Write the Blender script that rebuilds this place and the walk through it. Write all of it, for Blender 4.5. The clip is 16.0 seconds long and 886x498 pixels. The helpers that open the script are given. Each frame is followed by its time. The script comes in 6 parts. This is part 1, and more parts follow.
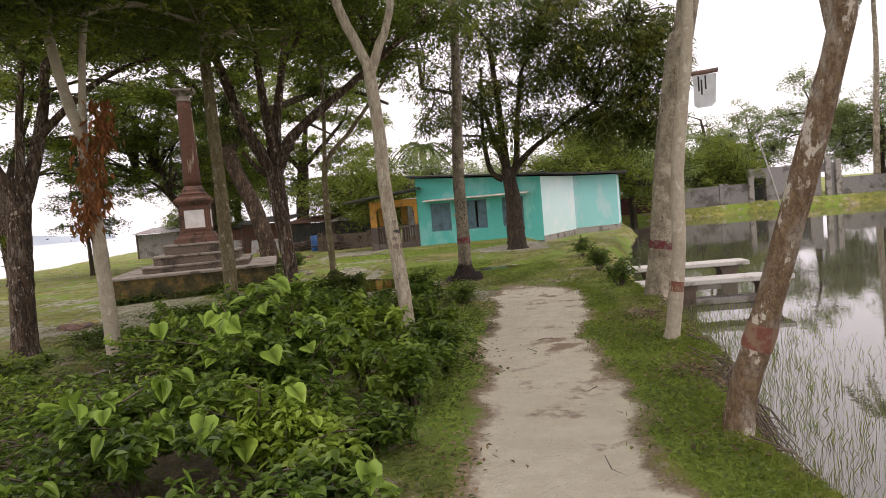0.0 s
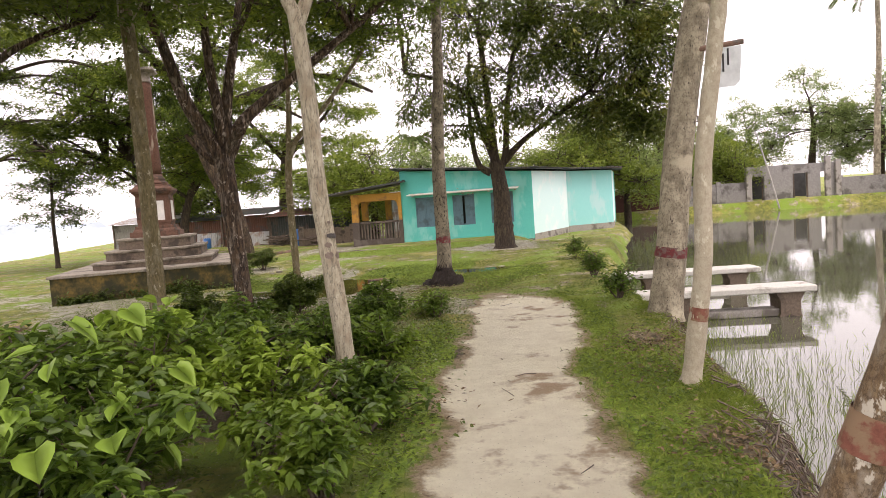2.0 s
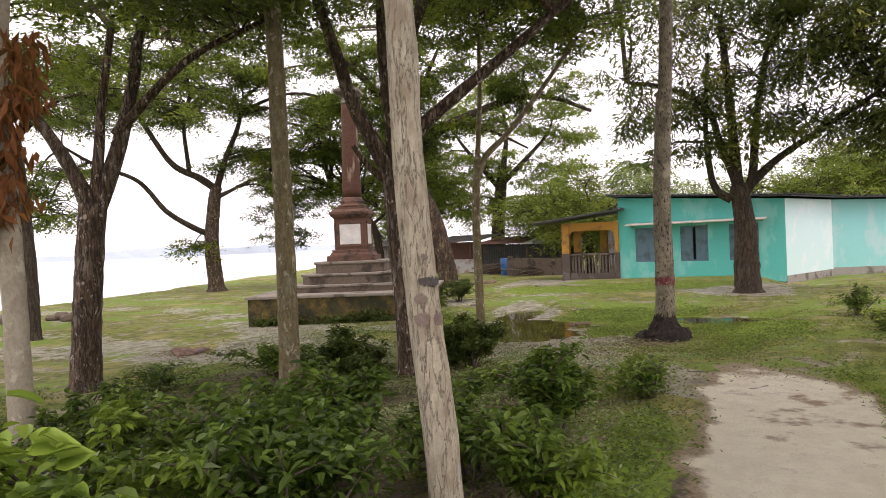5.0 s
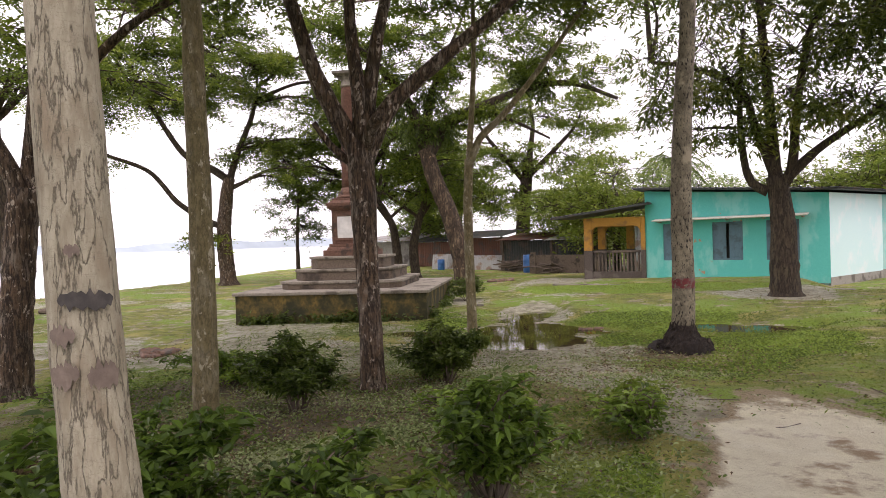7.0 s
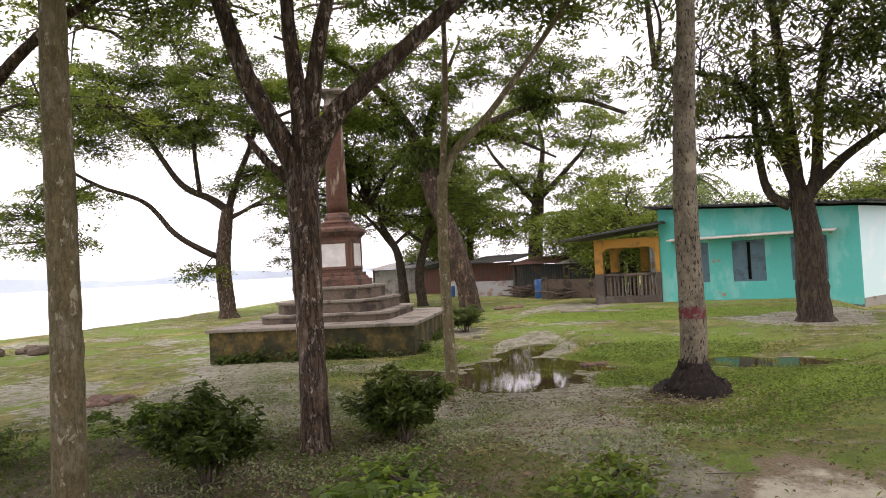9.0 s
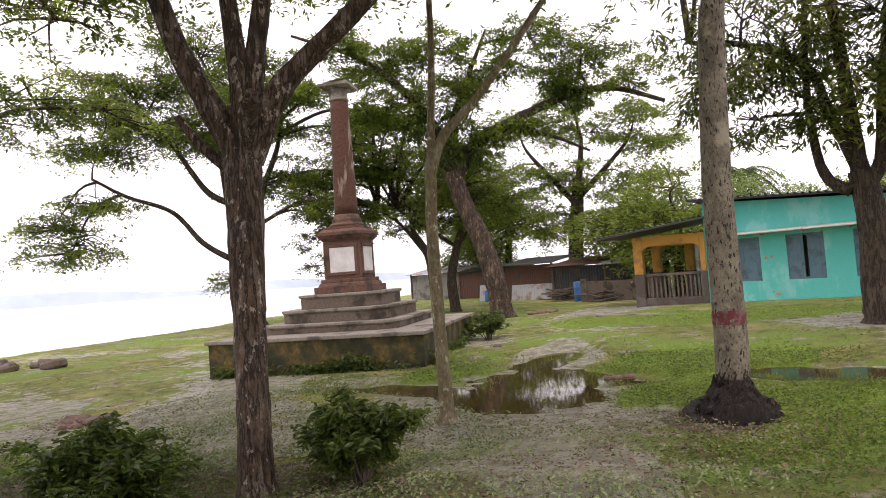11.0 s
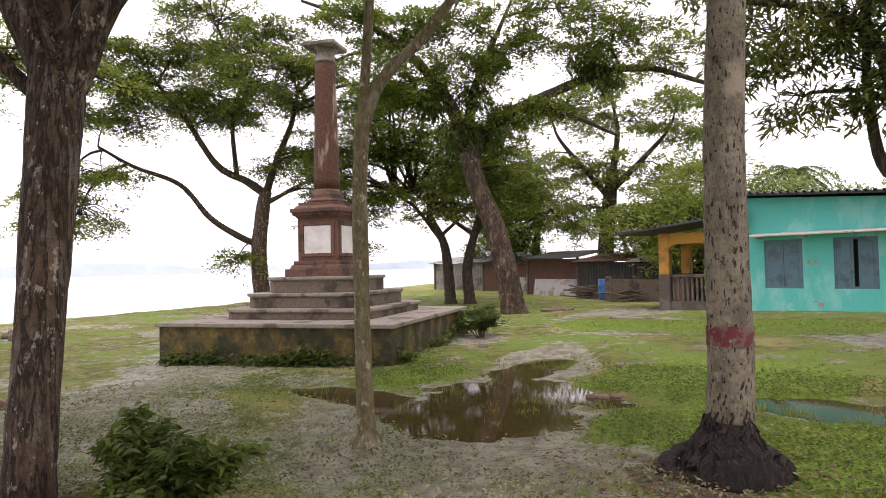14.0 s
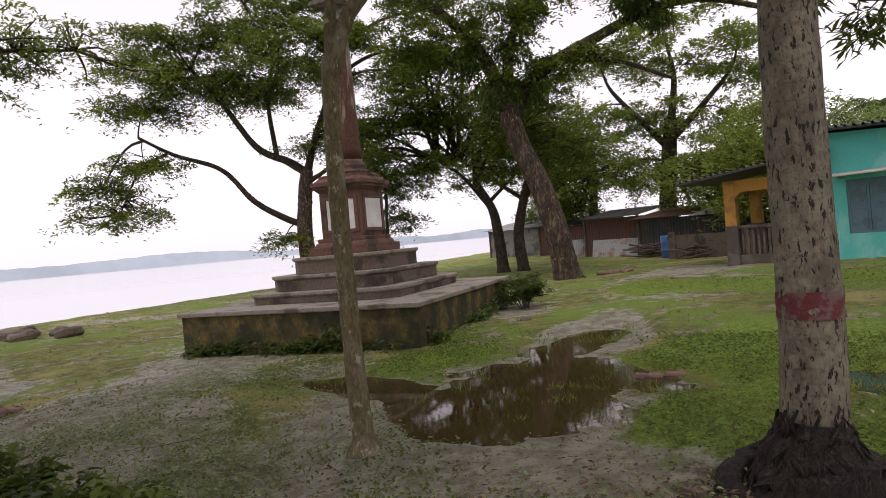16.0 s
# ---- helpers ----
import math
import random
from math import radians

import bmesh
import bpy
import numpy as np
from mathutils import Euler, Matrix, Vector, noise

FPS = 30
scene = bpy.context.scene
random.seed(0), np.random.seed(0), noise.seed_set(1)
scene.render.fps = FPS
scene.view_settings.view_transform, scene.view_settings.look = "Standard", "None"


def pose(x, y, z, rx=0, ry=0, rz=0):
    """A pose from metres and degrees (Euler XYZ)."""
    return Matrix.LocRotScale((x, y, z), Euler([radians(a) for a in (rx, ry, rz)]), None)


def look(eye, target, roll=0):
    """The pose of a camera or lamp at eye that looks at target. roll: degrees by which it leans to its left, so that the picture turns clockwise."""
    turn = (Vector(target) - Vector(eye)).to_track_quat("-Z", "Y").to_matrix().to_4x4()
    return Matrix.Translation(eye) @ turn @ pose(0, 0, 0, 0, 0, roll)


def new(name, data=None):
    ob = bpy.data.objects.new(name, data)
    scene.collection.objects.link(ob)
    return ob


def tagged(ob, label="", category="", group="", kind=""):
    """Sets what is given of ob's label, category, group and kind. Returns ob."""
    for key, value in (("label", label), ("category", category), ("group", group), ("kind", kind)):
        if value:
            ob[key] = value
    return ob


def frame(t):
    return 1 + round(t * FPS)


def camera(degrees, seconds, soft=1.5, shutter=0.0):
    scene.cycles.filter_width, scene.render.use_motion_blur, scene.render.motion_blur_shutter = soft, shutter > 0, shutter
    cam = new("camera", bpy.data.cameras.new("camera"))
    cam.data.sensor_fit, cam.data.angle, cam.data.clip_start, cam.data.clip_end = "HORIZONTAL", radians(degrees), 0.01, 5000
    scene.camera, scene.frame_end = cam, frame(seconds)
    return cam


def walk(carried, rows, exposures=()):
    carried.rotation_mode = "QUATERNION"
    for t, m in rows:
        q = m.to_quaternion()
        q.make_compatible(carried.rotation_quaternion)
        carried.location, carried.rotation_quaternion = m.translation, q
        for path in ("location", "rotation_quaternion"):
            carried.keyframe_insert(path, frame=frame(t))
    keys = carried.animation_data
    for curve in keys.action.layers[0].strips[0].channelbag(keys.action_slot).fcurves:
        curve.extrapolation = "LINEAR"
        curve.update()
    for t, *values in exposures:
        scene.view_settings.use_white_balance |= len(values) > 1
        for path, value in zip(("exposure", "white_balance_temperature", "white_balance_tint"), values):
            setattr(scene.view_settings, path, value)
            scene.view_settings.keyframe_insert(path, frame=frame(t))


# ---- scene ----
cam = camera(69.4, 16.0, 0.85)
PATH = [
    (0, (0.888, 2.561, 1.442), (0.736, 4.551, 1.318), -4.9),
    (0.5, (0.915, 2.921, 1.458), (0.825, 4.916, 1.351), -3.2),
    (1, (0.991, 3.283, 1.456), (0.866, 5.279, 1.438), -2.3),
    (1.5, (1.054, 3.609, 1.439), (0.936, 5.603, 1.343), -3.2),
    (2, (1.083, 3.966, 1.448), (0.953, 5.957, 1.304), -4.0),
    (2.5, (1.118, 4.342, 1.452), (0.865, 6.324, 1.364), -3.5),
    (3, (1.092, 4.705, 1.438), (0.892, 6.687, 1.269), -1.5),
    (3.5, (1.034, 5.075, 1.437), (0.692, 7.033, 1.209), -5.3),
    (4, (1.019, 5.481, 1.458), (0.508, 7.411, 1.339), -4.1),
    (4.5, (0.987, 5.818, 1.436), (0.272, 7.685, 1.416), -2.9),
    (7, (1.14, 7.484, 1.366), (0.262, 9.281, 1.342), -1.7),
    (7.5, (1.139, 7.802, 1.367), (0.184, 9.558, 1.325), -2.3),
    (8, (1.116, 8.121, 1.389), (0.148, 9.87, 1.366), -4.0),
    (8.5, (1.175, 8.427, 1.384), (0.247, 10.198, 1.427), -3.1),
    (11, (1.213, 9.986, 1.295), (0.154, 11.681, 1.378), -4.2),
    (11.5, (1.24, 10.282, 1.286), (0.073, 11.905, 1.331), -5.1),
    (12, (1.24, 10.574, 1.273), (0.087, 12.208, 1.316), -3.9),
    (12.5, (1.195, 10.898, 1.272), (0.03, 12.522, 1.342), -3.4),
    (13, (1.212, 11.189, 1.246), (-0.022, 12.763, 1.282), -2.8),
    (13.5, (1.233, 11.454, 1.236), (0.06, 13.074, 1.2), -3.7),
    (14, (1.209, 11.728, 1.218), (0.045, 13.353, 1.275), -1.2),
    (14.5, (1.199, 12.006, 1.199), (-0.041, 13.576, 1.219), -4.3),
    (15, (1.188, 12.28, 1.218), (-0.112, 13.8, 1.208), -3.5),
    (15.5, (1.09, 12.529, 1.191), (-0.234, 14.027, 1.247), -2.8),
    (16, (1.003, 12.777, 1.19), (-0.316, 14.279, 1.162), -5.1),
]
walk(cam, [(t, look(eye, target, roll)) for t, eye, target, roll in PATH], ((0, 0.62, 6500, 24), (1.0, 0.77, 6600, 23), (1.5, 1.15, 6650, 23), (3.0, 1.25, 6650, 23), (4.0, 1.1, 6500, 24), (4.5, 1.0, 6500, 24), (7.0, 0.95, 6400, 24), (8.5, 0.95, 6350, 24), (12.5, 1.05, 6300, 25), (14.5, 1.05, 6300, 25), (15.5, 1.12, 6250, 25), (16, 0.32, 6250, 24)))

# ---- world and light ----
world = bpy.data.worlds.new("overcast_sky")
scene.world = world
world.use_nodes = True
wn, wl = world.node_tree.nodes, world.node_tree.links
sky = wn.new("ShaderNodeTexSky")
sky.sky_type, sky.sun_disc = "NISHITA", False
sky.sun_elevation, sky.sun_rotation = radians(58), radians(200)
sky.air_density, sky.dust_density, sky.ozone_density = 1.0, 1.0, 1.0
cloud = wn.new("ShaderNodeHueSaturation")
cloud.inputs["Saturation"].default_value = 0.12
cloud.inputs["Value"].default_value = 1.0
wl.new(sky.outputs[0], cloud.inputs["Color"])
veil = wn.new("ShaderNodeMix")
veil.data_type = "RGBA"
veil.inputs[0].default_value = 0.8
veil.inputs[7].default_value = (5.85, 5.6, 5.42, 1)  # even layer of high cloud
wl.new(cloud.outputs[0], veil.inputs[6])
wl.new(veil.outputs[2], wn["Background"].inputs["Color"])
wn["Background"].inputs["Strength"].default_value = 0.15
sun = new("sun", bpy.data.lights.new("sun", "SUN"))
sun.data.energy, sun.data.angle, sun.data.color = 0.85, radians(30), (1.0, 0.94, 0.86)
sun.matrix_world = look((0, 0, 30), (-0.5 * 10, 0.55 * 10, 14))

# ---- materials ----


def tree_of(name):
    m = bpy.data.materials.new(name)
    m.use_nodes = True
    return m, m.node_tree.nodes, m.node_tree.links, m.node_tree.nodes["Principled BSDF"]


def noise_node(n, l, coord, scale, detail=6.0, rough=0.6, stretch=None):
    t = n.new("ShaderNodeTexNoise")
    t.inputs["Scale"].default_value, t.inputs["Detail"].default_value, t.inputs["Roughness"].default_value = scale, detail, rough
    if stretch:
        mp = n.new("ShaderNodeMapping")
        mp.inputs["Scale"].default_value = stretch
        l.new(coord, mp.inputs[0])
        coord = mp.outputs[0]
    l.new(coord, t.inputs["Vector"])
    return t.outputs["Fac"]


def ramp(n, l, fac, a, b):
    r = n.new("ShaderNodeMapRange")
    r.interpolation_type = "SMOOTHSTEP"
    r.inputs["From Min"].default_value, r.inputs["From Max"].default_value = a, b
    l.new(fac, r.inputs["Value"])
    return r.outputs[0]


def mix(n, l, fac, a, b):
    m = n.new("ShaderNodeMix")
    m.data_type = "RGBA"
    for i, v in ((0, fac), (6, a), (7, b)):
        if isinstance(v, (int, float)):
            m.inputs[i].default_value = v
        elif isinstance(v, tuple):
            m.inputs[i].default_value = (*v, 1)
        else:
            l.new(v, m.inputs[i])
    return m.outputs[2]


def bump(n, l, p, height, strength, dist=0.01):
    b = n.new("ShaderNodeBump")
    b.inputs["Strength"].default_value, b.inputs["Distance"].default_value = strength, dist
    l.new(height, b.inputs["Height"])
    l.new(b.outputs[0], p.inputs["Normal"])


def surface(name, a, b, c=None, scale=4.0, fine=40.0, rough=0.8, relief=0.4, stretch=None, patch=None, dist=0.01, stain=(0.5, 0.62)):
    """Two tones blended at a fine scale, stains of a third tone at a broad one."""
    m, n, l, p = tree_of(name)
    co = n.new("ShaderNodeNewGeometry").outputs["Position"]
    big = noise_node(n, l, co, scale, 5, 0.6, patch)
    small = noise_node(n, l, co, fine, 6, 0.65, stretch)
    col = mix(n, l, ramp(n, l, small, 0.3, 0.7), a, b)
    if c:
        col = mix(n, l, ramp(n, l, big, *stain), col, c)
    else:
        col = mix(n, l, ramp(n, l, big, 0.3, 0.75), col, tuple(0.72 * v for v in a))
    l.new(col, p.inputs["Base Color"])
    p.inputs["Roughness"].default_value = rough
    bump(n, l, p, small, relief, dist)
    return m


def patched(m, colour, scale, lo, hi, seed):
    """Lays sharp-edged patches of bared plaster over a finished surface."""
    n, l = m.node_tree.nodes, m.node_tree.links
    p = n["Principled BSDF"]
    old = p.inputs["Base Color"].links[0].from_socket
    co = n.new("ShaderNodeNewGeometry").outputs["Position"]
    mp = n.new("ShaderNodeMapping")
    mp.inputs["Location"].default_value = (seed, seed * 1.7, 0)
    l.new(co, mp.inputs[0])
    f = noise_node(n, l, mp.outputs[0], scale, 4, 0.55)
    l.new(mix(n, l, ramp(n, l, f, lo, hi), old, colour), p.inputs["Base Color"])


def bark(name, dark, light, lichen, spots=0.5, fine=14.0, relief=0.9, stretch=(1, 1, 0.25), rings=0.0, lich_scale=9.0, crack=1.0, width=0.055):
    """Plates parted by upright fissures, lichen or pits over them."""
    m, n, l, p = tree_of(name)
    co = n.new("ShaderNodeTexCoord").outputs["Object"]
    f = noise_node(n, l, co, fine * 1.5, 8, 0.75, stretch)
    g = noise_node(n, l, co, fine * 1.1, 5, 0.6, (stretch[0], stretch[1], stretch[2] * 0.7))
    h = noise_node(n, l, co, fine * 1.3, 4, 0.6, (0.6, 0.6, 1.4))

    def fissure(src, width):
        d = n.new("ShaderNodeMath")
        d.operation = "SUBTRACT"
        l.new(src, d.inputs[0])
        d.inputs[1].default_value = 0.5
        a = n.new("ShaderNodeMath")
        a.operation = "ABSOLUTE"
        l.new(d.outputs[0], a.inputs[0])
        k = n.new("ShaderNodeMapRange")
        k.inputs["To Min"].default_value = 1 - crack
        l.new(ramp(n, l, a.outputs[0], 0.0, width), k.inputs["Value"])
        return k.outputs[0]

    up, across = fissure(g, width), fissure(h, width * 0.55)
    col = mix(n, l, ramp(n, l, f, 0.34, 0.66), dark, light)
    tone = noise_node(n, l, co, fine * 0.5, 4, 0.6, (1, 1, 0.4))
    col = mix(n, l, ramp(n, l, tone, 0.45, 0.7), col, tuple(0.5 * (q + r) for q, r in zip(dark, lichen)))
    col = mix(n, l, up, tuple(0.5 * q for q in dark), col)
    soft = n.new("ShaderNodeMath")
    soft.operation = "MULTIPLY_ADD"
    l.new(across, soft.inputs[0])
    soft.inputs[1].default_value, soft.inputs[2].default_value = 0.5, 0.5
    col = mix(n, l, soft.outputs[0], tuple(0.6 * q for q in dark), col)
    lic = noise_node(n, l, co, lich_scale, 5, 0.7, (1, 1, 0.55))
    col = mix(n, l, ramp(n, l, lic, spots, spots + 0.05), col, lichen)
    broad = noise_node(n, l, co, 1.6, 3)
    col = mix(n, l, ramp(n, l, broad, 0.52, 0.78), col, tuple(0.7 * q for q in dark))
    hgt = n.new("ShaderNodeMath")
    hgt.operation = "MULTIPLY_ADD"
    l.new(up, hgt.inputs[0])
    hgt.inputs[1].default_value = 0.8
    l.new(f, hgt.inputs[2])
    height = hgt.outputs[0]
    if rings:
        w = n.new("ShaderNodeTexWave")
        w.bands_direction = "Z"
        w.inputs["Scale"].default_value, w.inputs["Distortion"].default_value, w.inputs["Detail"].default_value = rings, 3.5, 4
        l.new(co, w.inputs["Vector"])
        add = n.new("ShaderNodeMath")
        add.operation = "MULTIPLY_ADD"
        l.new(w.outputs["Fac"], add.inputs[0])
        add.inputs[1].default_value = 0.4
        l.new(height, add.inputs[2])
        height = add.outputs[0]
        col = mix(n, l, ramp(n, l, w.outputs["Fac"], -0.5, 0.25), tuple(0.7 * q for q in dark), col)
    l.new(col, p.inputs["Base Color"])
    p.inputs["Roughness"].default_value = 0.9
    bump(n, l, p, height, relief, 0.02)
    return m


def palm_bark(name, dark, light, pit, pits=0.62):
    """Smooth grey bark with faint leaf-scar rings and small upright pits."""
    m, n, l, p = tree_of(name)
    co = n.new("ShaderNodeTexCoord").outputs["Object"]
    grain = noise_node(n, l, co, 60, 6, 0.7, (1, 1, 0.5))
    cloud_ = noise_node(n, l, co, 7, 5, 0.65, (1, 1, 0.6))
    col = mix(n, l, ramp(n, l, cloud_, 0.3, 0.7), dark, light)
    col = mix(n, l, ramp(n, l, grain, 0.45, 0.75), col, tuple(0.62 * q for q in dark))
    w = n.new("ShaderNodeTexWave")
    w.bands_direction = "Z"
    w.inputs["Scale"].default_value, w.inputs["Distortion"].default_value, w.inputs["Detail"].default_value = 5.0, 6.0, 6
    w.inputs["Detail Scale"].default_value = 2.5
    l.new(co, w.inputs["Vector"])
    ring = ramp(n, l, w.outputs["Fac"], 0.0, 0.22)
    rr = n.new("ShaderNodeMapRange")
    rr.inputs["To Min"].default_value = 0.84
    l.new(ring, rr.inputs["Value"])
    col = mix(n, l, rr.outputs[0], tuple(0.5 * q for q in dark), col)
    holes = noise_node(n, l, co, 48, 4, 0.6, (1, 1, 0.36))
    hole = ramp(n, l, holes, pits, pits + 0.05)
    col = mix(n, l, hole, col, pit)
    pale = noise_node(n, l, co, 3.5, 5, 0.6)
    col = mix(n, l, ramp(n, l, pale, 0.56, 0.66), col, tuple(1.08 * q for q in light))
    l.new(col, p.inputs["Base Color"])
    p.inputs["Roughness"].default_value = 0.88
    hh = n.new("ShaderNodeMath")
    hh.operation = "MULTIPLY_ADD"
    l.new(hole, hh.inputs[0])
    hh.inputs[1].default_value = -0.9
    l.new(rr.outputs[0], hh.inputs[2])
    h2 = n.new("ShaderNodeMath")
    l.new(hh.outputs[0], h2.inputs[0])
    l.new(grain, h2.inputs[1])
    bump(n, l, p, h2.outputs[0], 0.55, 0.012)
    return m


def leaf_mat(name, dark, light, young, rough=0.45, through_light=0.5):
    m, n, l, p = tree_of(name)
    geo = n.new("ShaderNodeNewGeometry")
    rnd = geo.outputs["Random Per Island"]
    co = geo.outputs["Position"]
    big = noise_node(n, l, co, 0.9, 3)
    col = mix(n, l, rnd, dark, light)
    col = mix(n, l, ramp(n, l, big, 0.5, 0.72), col, young)
    l.new(col, p.inputs["Base Color"])
    p.inputs["Roughness"].default_value = rough
    p.inputs["Specular IOR Level"].default_value = 0.35
    tr = n.new("ShaderNodeBsdfTranslucent")
    l.new(mix(n, l, 0.5, col, (0.16, 0.24, 0.03)), tr.inputs["Color"])
    mx = n.new("ShaderNodeMixShader")
    mx.inputs[0].default_value = through_light
    l.new(p.outputs[0], mx.inputs[1])
    l.new(tr.outputs[0], mx.inputs[2])
    l.new(mx.outputs[0], n["Material Output"].inputs["Surface"])
    return m


def water_mat(name, tint, rough=0.03, ripple=0.15, scale=6.0, ior=1.33):
    m, n, l, p = tree_of(name)
    co = n.new("ShaderNodeNewGeometry").outputs["Position"]
    p.inputs["Base Color"].default_value = (*tint, 1)
    p.inputs["Roughness"].default_value = rough
    p.inputs["IOR"].default_value = ior
    bump(n, l, p, noise_node(n, l, co, scale, 3), ripple, 0.01)
    return m


def ground_mat():
    m, n, l, p = tree_of("ground_soil_and_turf")
    co = n.new("ShaderNodeNewGeometry").outputs["Position"]

    def mask(name):
        a = n.new("ShaderNodeAttribute")
        a.attribute_name = name
        return a.outputs["Fac"]

    def ragged(fac, nz, amount, lo, hi):
        q = n.new("ShaderNodeMath")
        q.operation = "MULTIPLY_ADD"
        l.new(nz, q.inputs[0])
        q.inputs[1].default_value = amount
        l.new(fac, q.inputs[2])
        return ramp(n, l, q.outputs[0], lo + amount * 0.5, hi + amount * 0.5)

    broad, mid, fine = noise_node(n, l, co, 0.7, 4), noise_node(n, l, co, 5, 6, 0.7), noise_node(n, l, co, 45, 5, 0.75)
    lumps = noise_node(n, l, co, 16, 4, 0.65)
    turf = mix(n, l, ramp(n, l, mid, 0.35, 0.65), (0.12, 0.145, 0.024), (0.28, 0.285, 0.05))
    turf = mix(n, l, ramp(n, l, broad, 0.5, 0.68), turf, (0.42, 0.37, 0.109))
    lush = noise_node(n, l, co, 0.45, 4, 0.6)
    turf = mix(n, l, ramp(n, l, lush, 0.46, 0.58), turf, (0.2, 0.31, 0.029))
    bare = noise_node(n, l, co, 1.5, 7, 0.75)
    soil = mix(n, l, ramp(n, l, mid, 0.35, 0.65), (0.21, 0.17, 0.101), (0.46, 0.41, 0.277))
    turf = mix(n, l, ramp(n, l, bare, 0.535, 0.6), turf, soil)
    green = mix(n, l, ramp(n, l, lumps, 0.35, 0.65), (0.15, 0.26, 0.018), (0.29, 0.42, 0.034))
    turf = mix(n, l, ragged(mask("lush"), mid, 0.7, 0.35, 0.65), turf, green)
    turf = mix(n, l, ramp(n, l, fine, 0.54, 0.78), turf, (0.05, 0.06, 0.017))
    sand = mix(n, l, ramp(n, l, mid, 0.3, 0.72), (0.74, 0.69, 0.504), (0.86, 0.82, 0.622))
    sand = mix(n, l, ramp(n, l, fine, 0.58, 0.78), sand, (0.5, 0.45, 0.319))
    red = noise_node(n, l, co, 1.7, 5, 0.65)
    sand = mix(n, l, ramp(n, l, red, 0.55, 0.66), sand, (0.38, 0.28, 0.168))
    mud = mix(n, l, ramp(n, l, mid, 0.35, 0.65), (0.25, 0.232, 0.16), (0.49, 0.47, 0.34))
    mud = mix(n, l, ramp(n, l, lumps, 0.55, 0.7), mud, (0.19, 0.165, 0.105))
    mud = mix(n, l, ramp(n, l, fine, 0.58, 0.8), mud, (0.12, 0.103, 0.066))
    litter = mix(n, l, ramp(n, l, mid, 0.35, 0.65), (0.08, 0.062, 0.035), (0.2, 0.16, 0.092))
    litter = mix(n, l, ramp(n, l, fine, 0.54, 0.68), litter, (0.32, 0.27, 0.16))
    fm = ragged(mask("mud"), mid, 1.1, 0.38, 0.55)
    col = mix(n, l, ragged(mask("litter"), mid, 0.8, 0.38, 0.6), turf, litter)
    col = mix(n, l, fm, col, mud)
    crumb = noise_node(n, l, co, 42, 3, 0.6)
    col = mix(n, l, ramp(n, l, crumb, 0.655, 0.69), col, (0.06, 0.046, 0.027))
    earth = mix(n, l, ramp(n, l, fine, 0.4, 0.7), (0.4, 0.315, 0.193), (0.2, 0.145, 0.08))
    col = mix(n, l, ragged(mask("sand"), mid, 1.2, 0.15, 0.38), col, earth)
    col = mix(n, l, ragged(mask("sand"), mid, 0.9, 0.42, 0.72), col, sand)
    fleck = noise_node(n, l, co, 60, 2, 0.5)
    col = mix(n, l, ramp(n, l, fleck, 0.69, 0.72), col, (0.48, 0.43, 0.294))
    l.new(col, p.inputs["Base Color"])
    wet = n.new("ShaderNodeMath")
    wet.operation = "MULTIPLY"
    l.new(fm, wet.inputs[0])
    l.new(ramp(n, l, broad, 0.45, 0.62), wet.inputs[1])
    rr = n.new("ShaderNodeMapRange")
    rr.inputs["To Min"].default_value, rr.inputs["To Max"].default_value = 0.92, 0.38
    l.new(wet.outputs[0], rr.inputs["Value"])
    l.new(rr.outputs[0], p.inputs["Roughness"])
    hh = n.new("ShaderNodeMath")
    l.new(lumps, hh.inputs[0])
    l.new(fine, hh.inputs[1])
    bump(n, l, p, hh.outputs[0], 1.0, 0.06)
    return m


MAT_GROUND = ground_mat()
MAT_WATER = water_mat("pond_water", (0.085, 0.085, 0.06), 0.015, 0.1, 5, 1.9)
MAT_PUDDLE = water_mat("puddle_water", (0.06, 0.042, 0.016), 0.012, 0.03, 14, 1.5)
# river's pale base colour paints in part of the white sky's reflection
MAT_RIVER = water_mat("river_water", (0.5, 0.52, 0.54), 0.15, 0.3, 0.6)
BARK_BROWN = bark("brown_scaly_bark", (0.05, 0.03, 0.016), (0.165, 0.108, 0.062), (0.4, 0.335, 0.26), 0.585, 17, 1.0, (1, 1, 0.22), 0, 15, 0.95, 0.06)
BARK_RAIN = bark("dark_rain_tree_bark", (0.03, 0.019, 0.011), (0.105, 0.066, 0.038), (0.36, 0.26, 0.16), 0.62, 12, 1.0, (1, 1, 0.3), 0, 9, 0.9, 0.06)
BARK_DARK = bark("dark_limb_bark", (0.04, 0.027, 0.017), (0.09, 0.065, 0.039), (0.15, 0.125, 0.076), 0.66, 14)
BARK_PALE = bark("pale_furrowed_bark", (0.36, 0.315, 0.223), (0.52, 0.475, 0.353), (0.27, 0.2, 0.13), 0.66, 30, 0.7, (1, 1, 0.26), 0, 9, 0.95, 0.026)
BARK_LICHEN = bark("lichened_bark", (0.1, 0.062, 0.03), (0.23, 0.16, 0.085), (0.5, 0.46, 0.37), 0.545, 26, 0.5, (1, 1, 0.7), 0, 8.5, 0.5, 0.04)
BARK_GREY = bark("grey_lichened_bark", (0.33, 0.285, 0.202), (0.44, 0.395, 0.29), (0.52, 0.49, 0.37), 0.58, 24, 0.35, (1, 1, 0.8), 0, 10, 0.3, 0.03)
BARK_MOSS = bark("mossy_slim_bark", (0.115, 0.093, 0.04), (0.22, 0.18, 0.088), (0.4, 0.36, 0.25), 0.58, 22, 0.6, (1, 1, 0.45), 0, 15, 0.5, 0.04)
